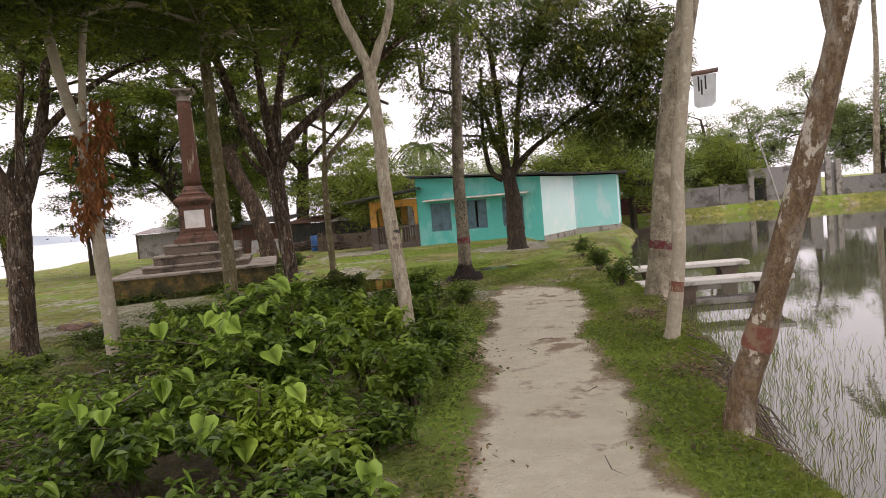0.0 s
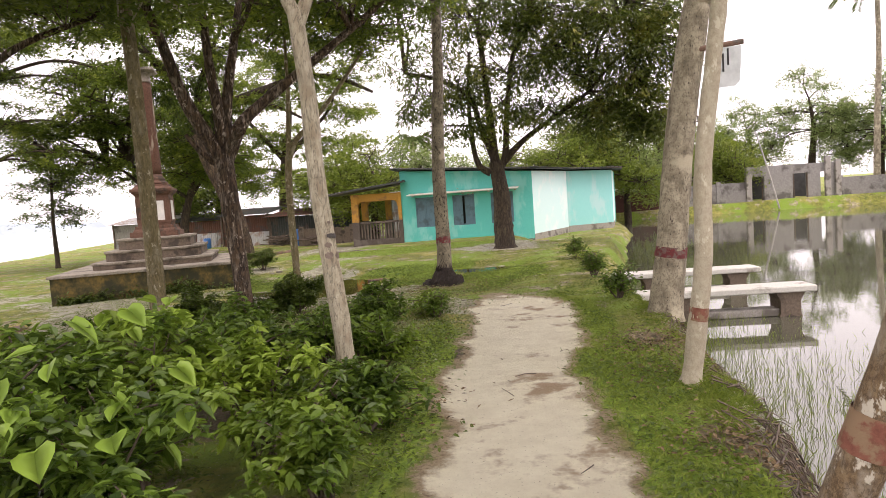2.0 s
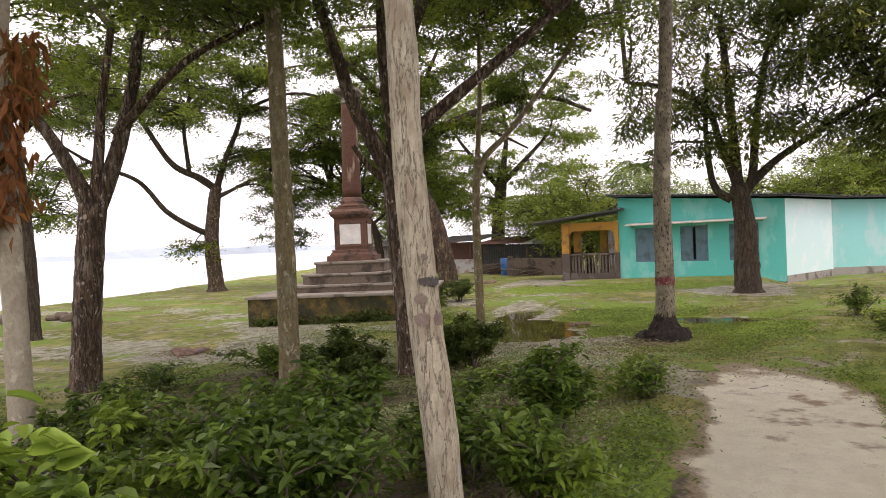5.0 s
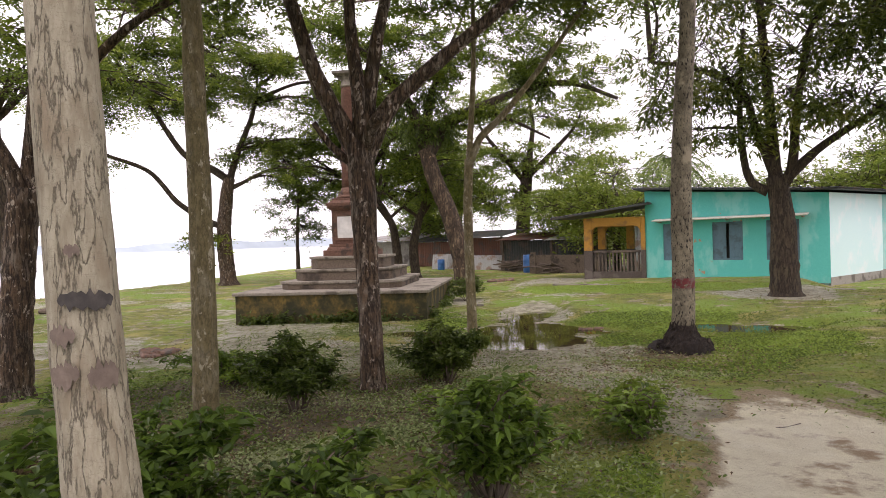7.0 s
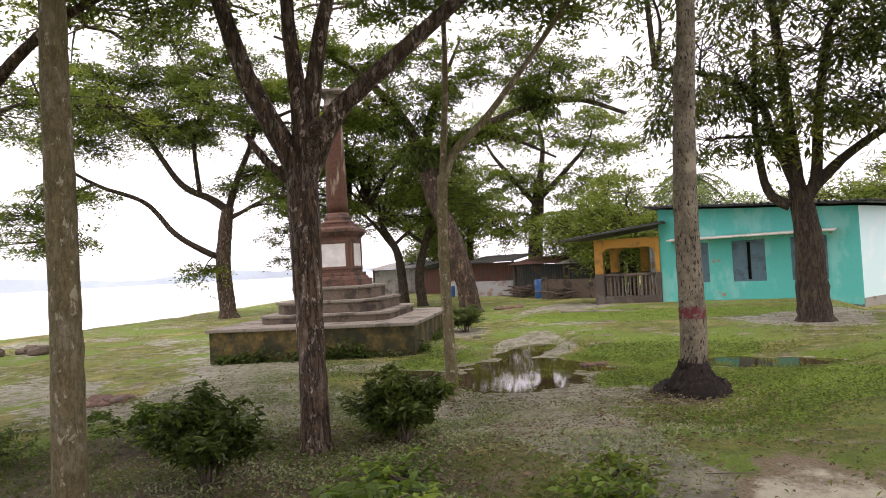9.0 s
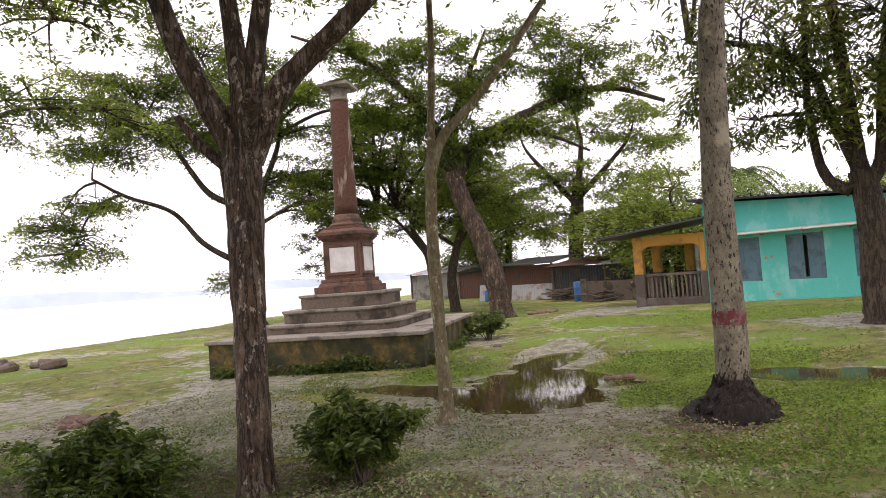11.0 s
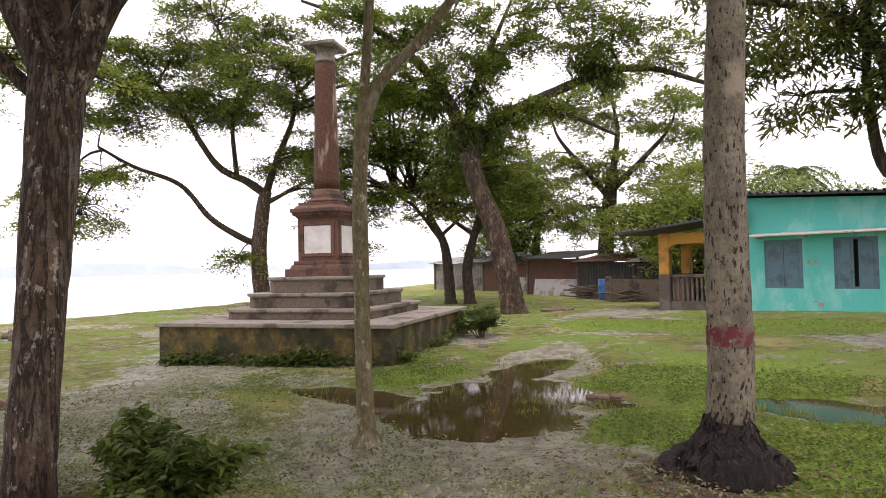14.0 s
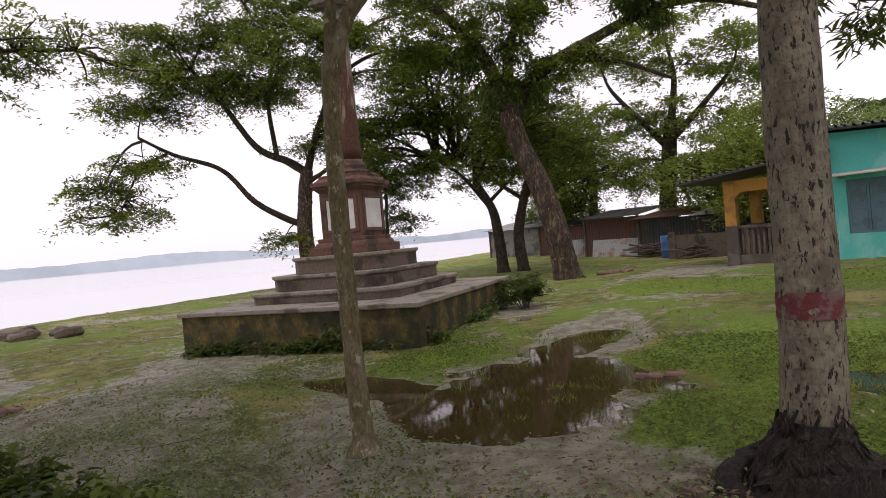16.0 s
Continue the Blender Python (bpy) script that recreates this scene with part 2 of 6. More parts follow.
BARK_PALM = palm_bark("ringed_palm_bark", (0.15, 0.125, 0.084), (0.41, 0.365, 0.26), (0.05, 0.036, 0.025))
BARK_PALM_PITTED = palm_bark("pitted_palm_bark", (0.1, 0.085, 0.055), (0.26, 0.225, 0.155), (0.018, 0.013, 0.008), 0.565)
FADED_PAINT = surface("faded_red_paint", (0.15, 0.05, 0.032), (0.22, 0.085, 0.055), (0.22, 0.145, 0.085), 15, 40, 0.9, 0.5, stain=(0.42, 0.55))
RED_PAINT = surface("worn_red_paint", (0.16, 0.024, 0.026), (0.105, 0.026, 0.024), (0.15, 0.095, 0.08), 13, 40, 0.88, 0.6, stain=(0.47, 0.6))
ROOT_MAT = bark("rooty_palm_base", (0.014, 0.009, 0.006), (0.05, 0.032, 0.022), (0.12, 0.085, 0.06), 0.66, 40, 1.0, (1, 1, 0.3))
LEAF_FINE = leaf_mat("feathery_leaf", (0.03, 0.05, 0.007), (0.17, 0.225, 0.03), (0.34, 0.4, 0.05), 0.45, 0.45)
LEAF_DARK = leaf_mat("dark_hanging_leaf", (0.016, 0.03, 0.006), (0.1, 0.145, 0.025), (0.14, 0.18, 0.032), 0.4, 0.35)
LEAF_MANGO = leaf_mat("mango_leaf", (0.026, 0.042, 0.008), (0.13, 0.155, 0.028), (0.3, 0.29, 0.05), 0.4, 0.42)
LEAF_WEED = leaf_mat("low_weed_leaf", (0.06, 0.095, 0.016), (0.15, 0.2, 0.035), (0.19, 0.23, 0.045))
LEAF_PALE = leaf_mat("pale_herb_leaf", (0.12, 0.16, 0.055), (0.34, 0.4, 0.17), (0.42, 0.46, 0.24), 0.6, 0.3)
LEAF_BRIGHT = leaf_mat("bright_leaf", (0.12, 0.17, 0.025), (0.26, 0.32, 0.055), (0.32, 0.36, 0.065))
# green lifted paler so the colour carries the distance haze
LEAF_FAR_HAZE = leaf_mat("hazed_far_tree_leaf", (0.18, 0.25, 0.09), (0.33, 0.41, 0.16), (0.4, 0.46, 0.2))
LEAF_SHRUB = leaf_mat("shrub_leaf", (0.022, 0.048, 0.008), (0.155, 0.25, 0.034), (0.3, 0.42, 0.05), 0.38, 0.42)
LEAF_BIG = leaf_mat("broad_heart_leaf", (0.13, 0.25, 0.03), (0.34, 0.5, 0.07), (0.38, 0.54, 0.075), 0.4, 0.45)
LEAF_DEAD = leaf_mat("dry_orange_leaf", (0.16, 0.06, 0.02), (0.3, 0.11, 0.035), (0.34, 0.14, 0.04), 0.8, 0.2)
GRASS = leaf_mat("grass_blade", (0.12, 0.18, 0.024), (0.28, 0.34, 0.055), (0.32, 0.32, 0.08), 0.6, 0.35)
PALM_FROND = leaf_mat("palm_frond", (0.06, 0.1, 0.03), (0.13, 0.18, 0.06), (0.16, 0.2, 0.07))
TEAL = surface("turquoise_limewash", (0.085, 0.48, 0.42), (0.105, 0.53, 0.465), (0.2, 0.57, 0.51), 1.4, 30, 0.85, 0.15, patch=(1, 1, 0.5))
patched(TEAL, (0.42, 0.27, 0.17), 1.5, 0.685, 0.71, 3.0)
patched(TEAL, (0.3, 0.62, 0.56), 0.9, 0.6, 0.68, 8.0)
RAIL_BROWN = surface("weathered_brown_rail", (0.11, 0.085, 0.065), (0.17, 0.135, 0.105), (0.07, 0.055, 0.045), 3, 30, 0.85, 0.3)
TEAL_PALE = surface("pale_turquoise_limewash", (0.6, 0.83, 0.82), (0.66, 0.85, 0.84), (0.74, 0.86, 0.85), 1.2, 30, 0.85, 0.15)
TEAL_LIGHT = surface("light_turquoise_limewash", (0.25, 0.62, 0.59), (0.31, 0.67, 0.64), (0.42, 0.66, 0.64), 1.6, 30, 0.85, 0.15, patch=(1, 1, 0.4))
SHUTTER = surface("blue_grey_shutter_paint", (0.085, 0.16, 0.2), (0.105, 0.19, 0.235), (0.07, 0.115, 0.14), 3, 60, 0.6, 0.2, stretch=(1, 1, 0.1))
# near-black colour that stands in for shade inside the rooms
ROOM_SHADE = surface("painted_interior_shade", (0.05, 0.05, 0.05), (0.06, 0.06, 0.06), None, 3, 20, 0.9, 0.1)
TIN_DARK = surface("blackened_roof_tin", (0.025, 0.03, 0.028), (0.045, 0.05, 0.045), (0.08, 0.06, 0.045), 2, 30, 0.6, 0.2)
TIN_GREY = surface("grey_roof_tin", (0.3, 0.3, 0.29), (0.38, 0.38, 0.37), (0.24, 0.17, 0.12), 2, 30, 0.5, 0.2)
TIN_RUST = surface("rusted_tin", (0.1, 0.045, 0.03), (0.15, 0.065, 0.04), (0.08, 0.06, 0.05), 2, 30, 0.8, 0.3)
OCHRE = surface("ochre_limewash", (0.44, 0.22, 0.035), (0.52, 0.27, 0.05), (0.3, 0.16, 0.05), 2.5, 30, 0.85, 0.2)
BROWN_DADO = surface("dark_brown_dado", (0.07, 0.055, 0.045), (0.1, 0.08, 0.065), (0.13, 0.11, 0.09), 3, 30, 0.85, 0.2)
CONCRETE = surface("weathered_concrete", (0.26, 0.24, 0.21), (0.36, 0.34, 0.30), (0.14, 0.125, 0.105), 2.2, 35, 0.88, 0.35)
CONCRETE_PALE = surface("worn_pale_concrete", (0.46, 0.45, 0.4), (0.56, 0.55, 0.5), (0.24, 0.22, 0.18), 3, 35, 0.85, 0.3, stain=(0.56, 0.7))
STEP_STONE = surface("grey_step_render", (0.105, 0.078, 0.054), (0.165, 0.128, 0.094), (0.05, 0.038, 0.028), 2.4, 30, 0.85, 0.35)
SLAB_STONE = surface("worn_slab_render", (0.19, 0.165, 0.13), (0.3, 0.268, 0.215), (0.1, 0.086, 0.064), 2.0, 30, 0.85, 0.3)
PLINTH_MOSS = surface("mossy_ochre_render", (0.075, 0.062, 0.018), (0.2, 0.135, 0.034), (0.03, 0.031, 0.013), 3.0, 14, 0.92, 0.6, patch=(1, 1, 0.8), stain=(0.36, 0.62))
COLUMN_RED = surface("weathered_red_brown_render", (0.062, 0.027, 0.015), (0.115, 0.052, 0.029), (0.28, 0.23, 0.17), 2.6, 26, 0.88, 0.5, patch=(1.6, 1.6, 0.3), stain=(0.55, 0.66))
PEDESTAL = surface("brown_pedestal_render", (0.1, 0.05, 0.032), (0.155, 0.083, 0.055), (0.05, 0.033, 0.022), 3.0, 26, 0.88, 0.5, stain=(0.48, 0.62))
SCAR_BROWN = surface("bared_brown_scar", (0.19, 0.145, 0.115), (0.26, 0.205, 0.165), None, 20, 60, 0.9, 0.4)
SCAR_DARK = surface("blackened_scar", (0.05, 0.045, 0.042), (0.09, 0.08, 0.072), None, 20, 60, 0.9, 0.4)
MARBLE = surface("white_marble_plate", (0.7, 0.68, 0.64), (0.76, 0.75, 0.71), None, 3, 20, 0.45, 0.05)
WALL_GREY = surface("grey_garden_wall", (0.2, 0.19, 0.175), (0.27, 0.26, 0.24), (0.11, 0.1, 0.09), 0.9, 10, 0.9, 0.3)
WALL_RED = surface("maroon_garden_wall", (0.09, 0.035, 0.03), (0.12, 0.05, 0.04), None, 1, 10, 0.9, 0.3)
SIGN_WHITE = surface("white_sheet_sign", (0.7, 0.74, 0.74), (0.76, 0.79, 0.79), None, 6, 30, 0.5, 0.05)
BLACK_PAINT = surface("black_paint", (0.02, 0.02, 0.02), (0.03, 0.03, 0.03), None, 6, 30, 0.6, 0.05)
BRICK = surface("broken_brick", (0.17, 0.1, 0.07), (0.24, 0.15, 0.11), (0.12, 0.1, 0.085), 8, 40, 0.9, 0.5)
DRY_LEAF = leaf_mat("fallen_leaf", (0.05, 0.03, 0.016), (0.25, 0.17, 0.09), (0.38, 0.32, 0.21), 0.8, 0.1)
TWIG = surface("dry_twig", (0.1, 0.075, 0.055), (0.17, 0.13, 0.1), None, 5, 40, 0.9, 0.3)
BLUE_PLASTIC = surface("blue_plastic", (0.03, 0.13, 0.36), (0.04, 0.16, 0.42), None, 4, 20, 0.4, 0.05)
# distance haze is painted in as this pale blue base colour
HILL = surface("far_bank_haze_tint", (0.42, 0.49, 0.54), (0.45, 0.52, 0.57), None, 0.004, 0.05, 1.0, 0.0)
POLE_MAT = surface("bleached_bamboo", (0.42, 0.4, 0.36), (0.5, 0.48, 0.44), None, 4, 40, 0.8, 0.2)

# ---- mesh helpers ----


def mesh_from(name, verts, faces, mat, parent=None, label="", smooth=False):
    """verts: (n, 3) array; faces: a list of index arrays, each (m, k)."""
    verts = np.asarray(verts, dtype=np.float32)
    faces = [np.asarray(f, dtype=np.int32) for f in faces if len(f)]
    me = bpy.data.meshes.new(name)
    me.vertices.add(len(verts))
    me.vertices.foreach_set("co", verts.ravel())
    loops = np.concatenate([f.ravel() for f in faces])
    sizes = np.concatenate([np.full(len(f), f.shape[1], dtype=np.int32) for f in faces])
    starts = np.concatenate(([0], np.cumsum(sizes)[:-1])).astype(np.int32)
    me.loops.add(len(loops))
    me.loops.foreach_set("vertex_index", loops)
    me.polygons.add(len(sizes))
    me.polygons.foreach_set("loop_start", starts)
    me.polygons.foreach_set("loop_total", sizes)
    me.polygons.foreach_set("use_smooth", np.full(len(sizes), smooth))
    me.update(calc_edges=True)
    me.materials.append(mat)
    ob = new(name, me)
    ob.parent = parent
    if label:
        ob["label"] = label
    return ob


def part(name, bm, mat, parent=None, label="", smooth=False):
    me = bpy.data.meshes.new(name)
    bmesh.ops.recalc_face_normals(bm, faces=bm.faces)
    bm.to_mesh(me)
    bm.free()
    me.materials.append(mat)
    if smooth:
        me.polygons.foreach_set("use_smooth", [True] * len(me.polygons))
    ob = new(name, me)
    ob.parent = parent
    if label:
        ob["label"] = label
    return ob


def empty(name, at, label="", category="", group="", turn=0.0):
    ob = new(name)
    ob.matrix_world = pose(*at, 0, 0, turn)
    return tagged(ob, label, category, group)


def box(bm, lo, hi, bevel=0.0, m=None):
    """A box from corner lo to corner hi, with bevelled edges, moved by m."""
    r = bmesh.ops.create_cube(bm, size=1.0)
    c = [(a + b) / 2 for a, b in zip(lo, hi)]
    s = [abs(b - a) for a, b in zip(lo, hi)]
    bmesh.ops.transform(bm, matrix=Matrix.LocRotScale(c, None, s), verts=r["verts"])
    verts = r["verts"]
    if bevel:
        edges = list({e for v in verts for e in v.link_edges})
        out = bmesh.ops.bevel(bm, geom=edges, offset=bevel, segments=1, affect="EDGES", profile=0.5)
        verts = list({v for f in out["faces"] for v in f.verts} | {v for v in verts if v.is_valid})
    if m is not None:
        bmesh.ops.transform(bm, matrix=m, verts=[v for v in verts if v.is_valid])
    return verts


def smooth_line(pts, radii, step=0.25):
    """Catmull-Rom through the points, with radii."""
    p = np.array(pts, dtype=float)
    r = np.array(radii, dtype=float)
    e = np.vstack((2 * p[0] - p[1], p, 2 * p[-1] - p[-2]))
    out, rad = [], []
    for i in range(len(p) - 1):
        a, b, c, d = e[i:i + 4]
        k = max(1, int(np.linalg.norm(c - b) / step) + 1)
        for t in np.arange(k) / k:
            out.append(0.5 * (2 * b + (c - a) * t + (2 * a - 5 * b + 4 * c - d) * t * t + (3 * b - a - 3 * c + d) * t ** 3))
            rad.append(r[i] * (1 - t) + r[i + 1] * t)
    out.append(p[-1])
    rad.append(r[-1])
    return np.array(out), np.array(rad)


def tube(pts, radii, sides=10, lumps=0.0, rng=None, step=0.25):
    p, r = smooth_line(pts, radii, step)
    d = np.gradient(p, axis=0)
    d /= np.linalg.norm(d, axis=1)[:, None] + 1e-9
    ref = np.where(np.abs(d[:, 2:3]) < 0.95, np.array([[0, 0, 1.0]]), np.array([[1.0, 0, 0]]))
    if np.abs(d[:, 2]).mean() > 0.6:
        ref = np.tile(np.array([[1.0, 0, 0]]), (len(d), 1))
    u = np.cross(d, ref)
    u /= np.linalg.norm(u, axis=1)[:, None] + 1e-9
    w = np.cross(d, u)
    a = np.arange(sides) * 2 * np.pi / sides
    ring = u[:, None, :] * np.cos(a)[None, :, None] + w[:, None, :] * np.sin(a)[None, :, None]
    rad = np.repeat(r[:, None], sides, axis=1)
    if lumps and rng is not None:
        rad = rad * (1 + lumps * rng.normal(size=rad.shape) * 0.5 + lumps * rng.normal(size=(len(r), 1)) * 0.35)
    v = (p[:, None, :] + ring * rad[:, :, None]).reshape(-1, 3)
    k = len(p)
    i = np.arange(k - 1)[:, None] * sides
    j = np.arange(sides)[None, :]
    j2 = (j + 1) % sides
    f = np.stack((i + j, i + j2, i + sides + j2, i + sides + j), axis=-1).reshape(-1, 4)
    cap = np.array([[(k - 1) * sides + q for q in range(sides)]])
    return v, [f, cap], p


def join(chunks):
    """Several (verts, faces) into one."""
    vs, fs, off = [], {}, 0
    for v, faces in chunks:
        for f in faces:
            f = np.asarray(f)
            fs.setdefault(f.shape[1], []).append(f + off)
        vs.append(v)
        off += len(v)
    return np.concatenate(vs), [np.concatenate(x) for x in fs.values()]


def leaves(centres, along, length, width, rng, droop=0.0, fold=0.25, tip=0.5):
    """A pointed leaf, folded on its rib, at each centre; along: the way it points."""
    n = len(centres)
    along = along / (np.linalg.norm(along, axis=1)[:, None] + 1e-9)
    up = np.tile(np.array([0, 0, 1.0]), (n, 1)) + rng.normal(scale=0.35, size=(n, 3))
    side = np.cross(along, up)
    side /= np.linalg.norm(side, axis=1)[:, None] + 1e-9
    nor = np.cross(side, along)
    ln = length * rng.uniform(0.7, 1.25, (n, 1))
    wd = width * rng.uniform(0.7, 1.2, (n, 1))
    a = centres
    t = centres + along * ln - np.array([0, 0, 1]) * droop * ln
    mid = centres + along * ln * tip - np.array([0, 0, 1]) * droop * ln * 0.2
    b = mid + side * wd / 2 + nor * wd * fold
    c = mid - side * wd / 2 + nor * wd * fold
    v = np.stack((a, b, t, c), axis=1).reshape(-1, 3)
    i = np.arange(n)[:, None] * 4
    f = np.concatenate((i + np.array([[0, 1, 2]]), i + np.array([[0, 2, 3]])))
    return v, [f]


def broad_leaves(centres, along, length, width, rng, droop=0.3, fold=0.18):
    """Fuller leaves with a rounded outline, for what is seen close by."""
    n = len(centres)
    along = along / (np.linalg.norm(along, axis=1)[:, None] + 1e-9)
    up = np.tile(np.array([0, 0, 1.0]), (n, 1)) + rng.normal(scale=0.3, size=(n, 3))
    side = np.cross(along, up)
    side /= np.linalg.norm(side, axis=1)[:, None] + 1e-9
    nor = np.cross(side, along)
    ln = length * rng.uniform(0.6, 1.25, (n, 1))
    wd = width * rng.uniform(0.75, 1.2, (n, 1))
    down = np.array([0, 0, -1.0])
    at = lambda s, w: centres + along * ln * s + down * droop * ln * s * s + side * wd * w + nor * wd * fold * abs(w) * 2  # noqa: E731
    v = np.stack((at(0, 0), at(0.28, 0.42), at(0.62, 0.38), at(1, 0), at(0.62, -0.38), at(0.28, -0.42)), axis=1).reshape(-1, 3)
    i = np.arange(n)[:, None] * 6
    return v, [np.concatenate((i + np.array([[0, 1, 2, 3]]), i + np.array([[0, 3, 4, 5]])))]

# ---- ground, pond, river ----
EDGE_Y, EDGE_X = (-40, 3, 5.8, 8, 9.3, 13, 15.6, 25.3, 33, 46), (2.25, 2.3, 2.42, 2.8, 3.1, 3.25, 3.45, 5.6, 7.6, 9)
SHORE_Y, SHORE_X = (-200, 0, 18, 26, 33, 60, 300), (-40, -18.5, -20.7, -22.5, -24.5, -34, -90)
POND_Z, RIVER_Z = -0.5, -2.6
PATH_Y, PATH_X, PATH_W = (-20, 3, 5.4, 6.8, 8.7, 11.2, 12.4, 13.4), (1.1, 1.1, 1.12, 1.22, 1.2, 1.5, 1.5, 1.2), (0.4, 0.4, 0.36, 0.38, 0.4, 0.5, 0.55, 0.2)
POOLS = (((-2.2, 16.85, 1.05, 0.85), (-3.7, 16.95, 1.15, 0.36), (-2.35, 17.9, 0.95, 0.95), (-1.5, 18.05, 0.5, 0.32), (-2.95, 19.5, 0.4, 1.25)), ((0.8, 18.3, 0.85, 0.48), (1.3, 18.5, 0.6, 0.3)), ((-3.75, 10.3, 0.6, 0.4),))
# bright damp turf beside the water and under the bank
LUSH = ((-0.5, 19.4, 1.5, 1.8), (-0.4, 17.2, 0.7, 1.2), (1.3, 16.6, 1.2, 1.6), (0.9, 15.2, 0.7, 0.6), (-4.0, 18.3, 0.6, 0.9), (-1.5, 24.5, 4.0, 1.6), (2.0, 9.8, 0.45, 3.6), (2.0, 6.0, 0.4, 2.2), (0.5, 9.0, 0.3, 2.6))
POOL_Z = (-0.19, -0.1, -0.27)


def step01(a, b, v):
    t = np.clip((v - a) / (b - a), 0, 1)
    return t * t * (3 - 2 * t)


def wobble(x, y, s, seed=0.0):
    return (np.sin(x * s + 1.3 * np.sin(y * s * 0.7 + seed)) + np.sin(y * s * 1.13 + 1.7 * np.sin(x * s * 0.6 + 2 + seed)) + np.sin((x + y) * s * 1.9 + seed) * 0.5) / 2.5


def puddle_field(x, y):
    """How far inside each pool a place is: 1 at its middle, under 0 outside."""
    out = []
    for pool in POOLS:
        f = np.full(np.shape(x), -9.0)
        for cx, cy, rx, ry in pool:
            f = np.maximum(f, 1 - ((x - cx) / rx) ** 2 - ((y - cy) / ry) ** 2)
        out.append(f + 0.3 * wobble(x, y, 4.5, pool[0][0]) + 0.22 * wobble(x, y, 11, 3) + 0.14 * wobble(x, y, 23, 1))
    return out


def height(x, y):
    x, y = np.asarray(x, dtype=float), np.asarray(y, dtype=float)
    z = np.maximum(0.1 + 0.02 * (x - 1) - 0.008 * (y - 8), -0.22)
    z = np.minimum(z, 0.16)
    z = z - 0.09 * step01(0.3, 1.8, -x) * step01(0, 3, 17 - y)
    z = np.maximum(z, -0.24)
    z = z - 0.07 * step01(-1.2, -2.4, x) * step01(-12, -9, x) * step01(20.5, 19.0, y)
    z = z - 0.13 * step01(13.2, 15.2, y) * step01(21.5, 18.5, y) * step01(-4.5, -2.5, x) * step01(2.4, 0.9, x)
    z = z + 0.13 * step01(20.5, 25.0, y) * step01(-9, -5, x) * step01(3.2, 1.6, x) * step01(36, 33, y)
    z = z - 0.16 * step01(24.0, 26.5, y) * step01(2.2, 3.0, x) * step01(9, 8, x) * step01(36, 33, y)
    z = z + 0.018 * wobble(x, y, 1.7) + 0.008 * wobble(x, y, 5.3, 1)
    z = z - 0.03 * step01(0.25, -0.1, np.abs(x - np.interp(y, PATH_Y, PATH_X)) - np.interp(y, PATH_Y, PATH_W)) * step01(13.5, 12, y)
    for f, lev in zip(puddle_field(x, y), POOL_Z):
        z = z + (lev - z) * step01(-2.4, -0.1, f) - 0.06 * step01(-0.1, 0.5, f)
    edge = np.interp(y, EDGE_Y, EDGE_X) + 0.12 * wobble(x, y, 2.1, 3)
    pond = step01(-0.35, 0.55, x - edge) * step01(46.5, 45.5, y + 0.4 * wobble(x, y, 0.6)) * step01(72, 68, x) * step01(-42, -38, y)
    z = z + (-0.95 - z) * pond
    shore = np.interp(y, SHORE_Y, SHORE_X) + 0.3 * wobble(x, y, 0.8, 5)
    z = z + (-4.2 - z) * step01(0.0, 2.2, shore - x)
    return z


def spread(lo, hi, a, b, fine, mid):
    core = np.arange(a, b, fine)
    left = np.concatenate((-np.geomspace(1, 2600, 34)[::-1] * 1.0 + lo, np.arange(lo, a, mid)))
    right = np.concatenate((np.arange(b, hi, mid), np.geomspace(1, 2600, 34) + hi))
    return np.concatenate((left, core, right))


def build_ground():
    xs, ys = spread(-28, 12, -10, 5.0, 0.075, 0.4), spread(-6, 52, 3.5, 22, 0.075, 0.4)
    x, y = np.meshgrid(xs, ys)
    z = height(x, y)
    v = np.stack((x, y, z), axis=-1).reshape(-1, 3)
    nx, ny = len(xs), len(ys)
    i = (np.arange(ny - 1)[:, None] * nx + np.arange(nx - 1)[None, :]).reshape(-1, 1)
    ob = mesh_from("ground", v, [i + np.array([[0, 1, nx + 1, nx]])], MAT_GROUND, smooth=True)
    x, y = x.ravel(), y.ravel()
    for name, values in masks(x, y).items():
        at = ob.data.attributes.new(name, "FLOAT", "POINT")
        at.data.foreach_set("value", values.astype(np.float32))
    return tagged(ob, "trodden ground of turf, pale sand and wet mud", "ground", kind="structure")


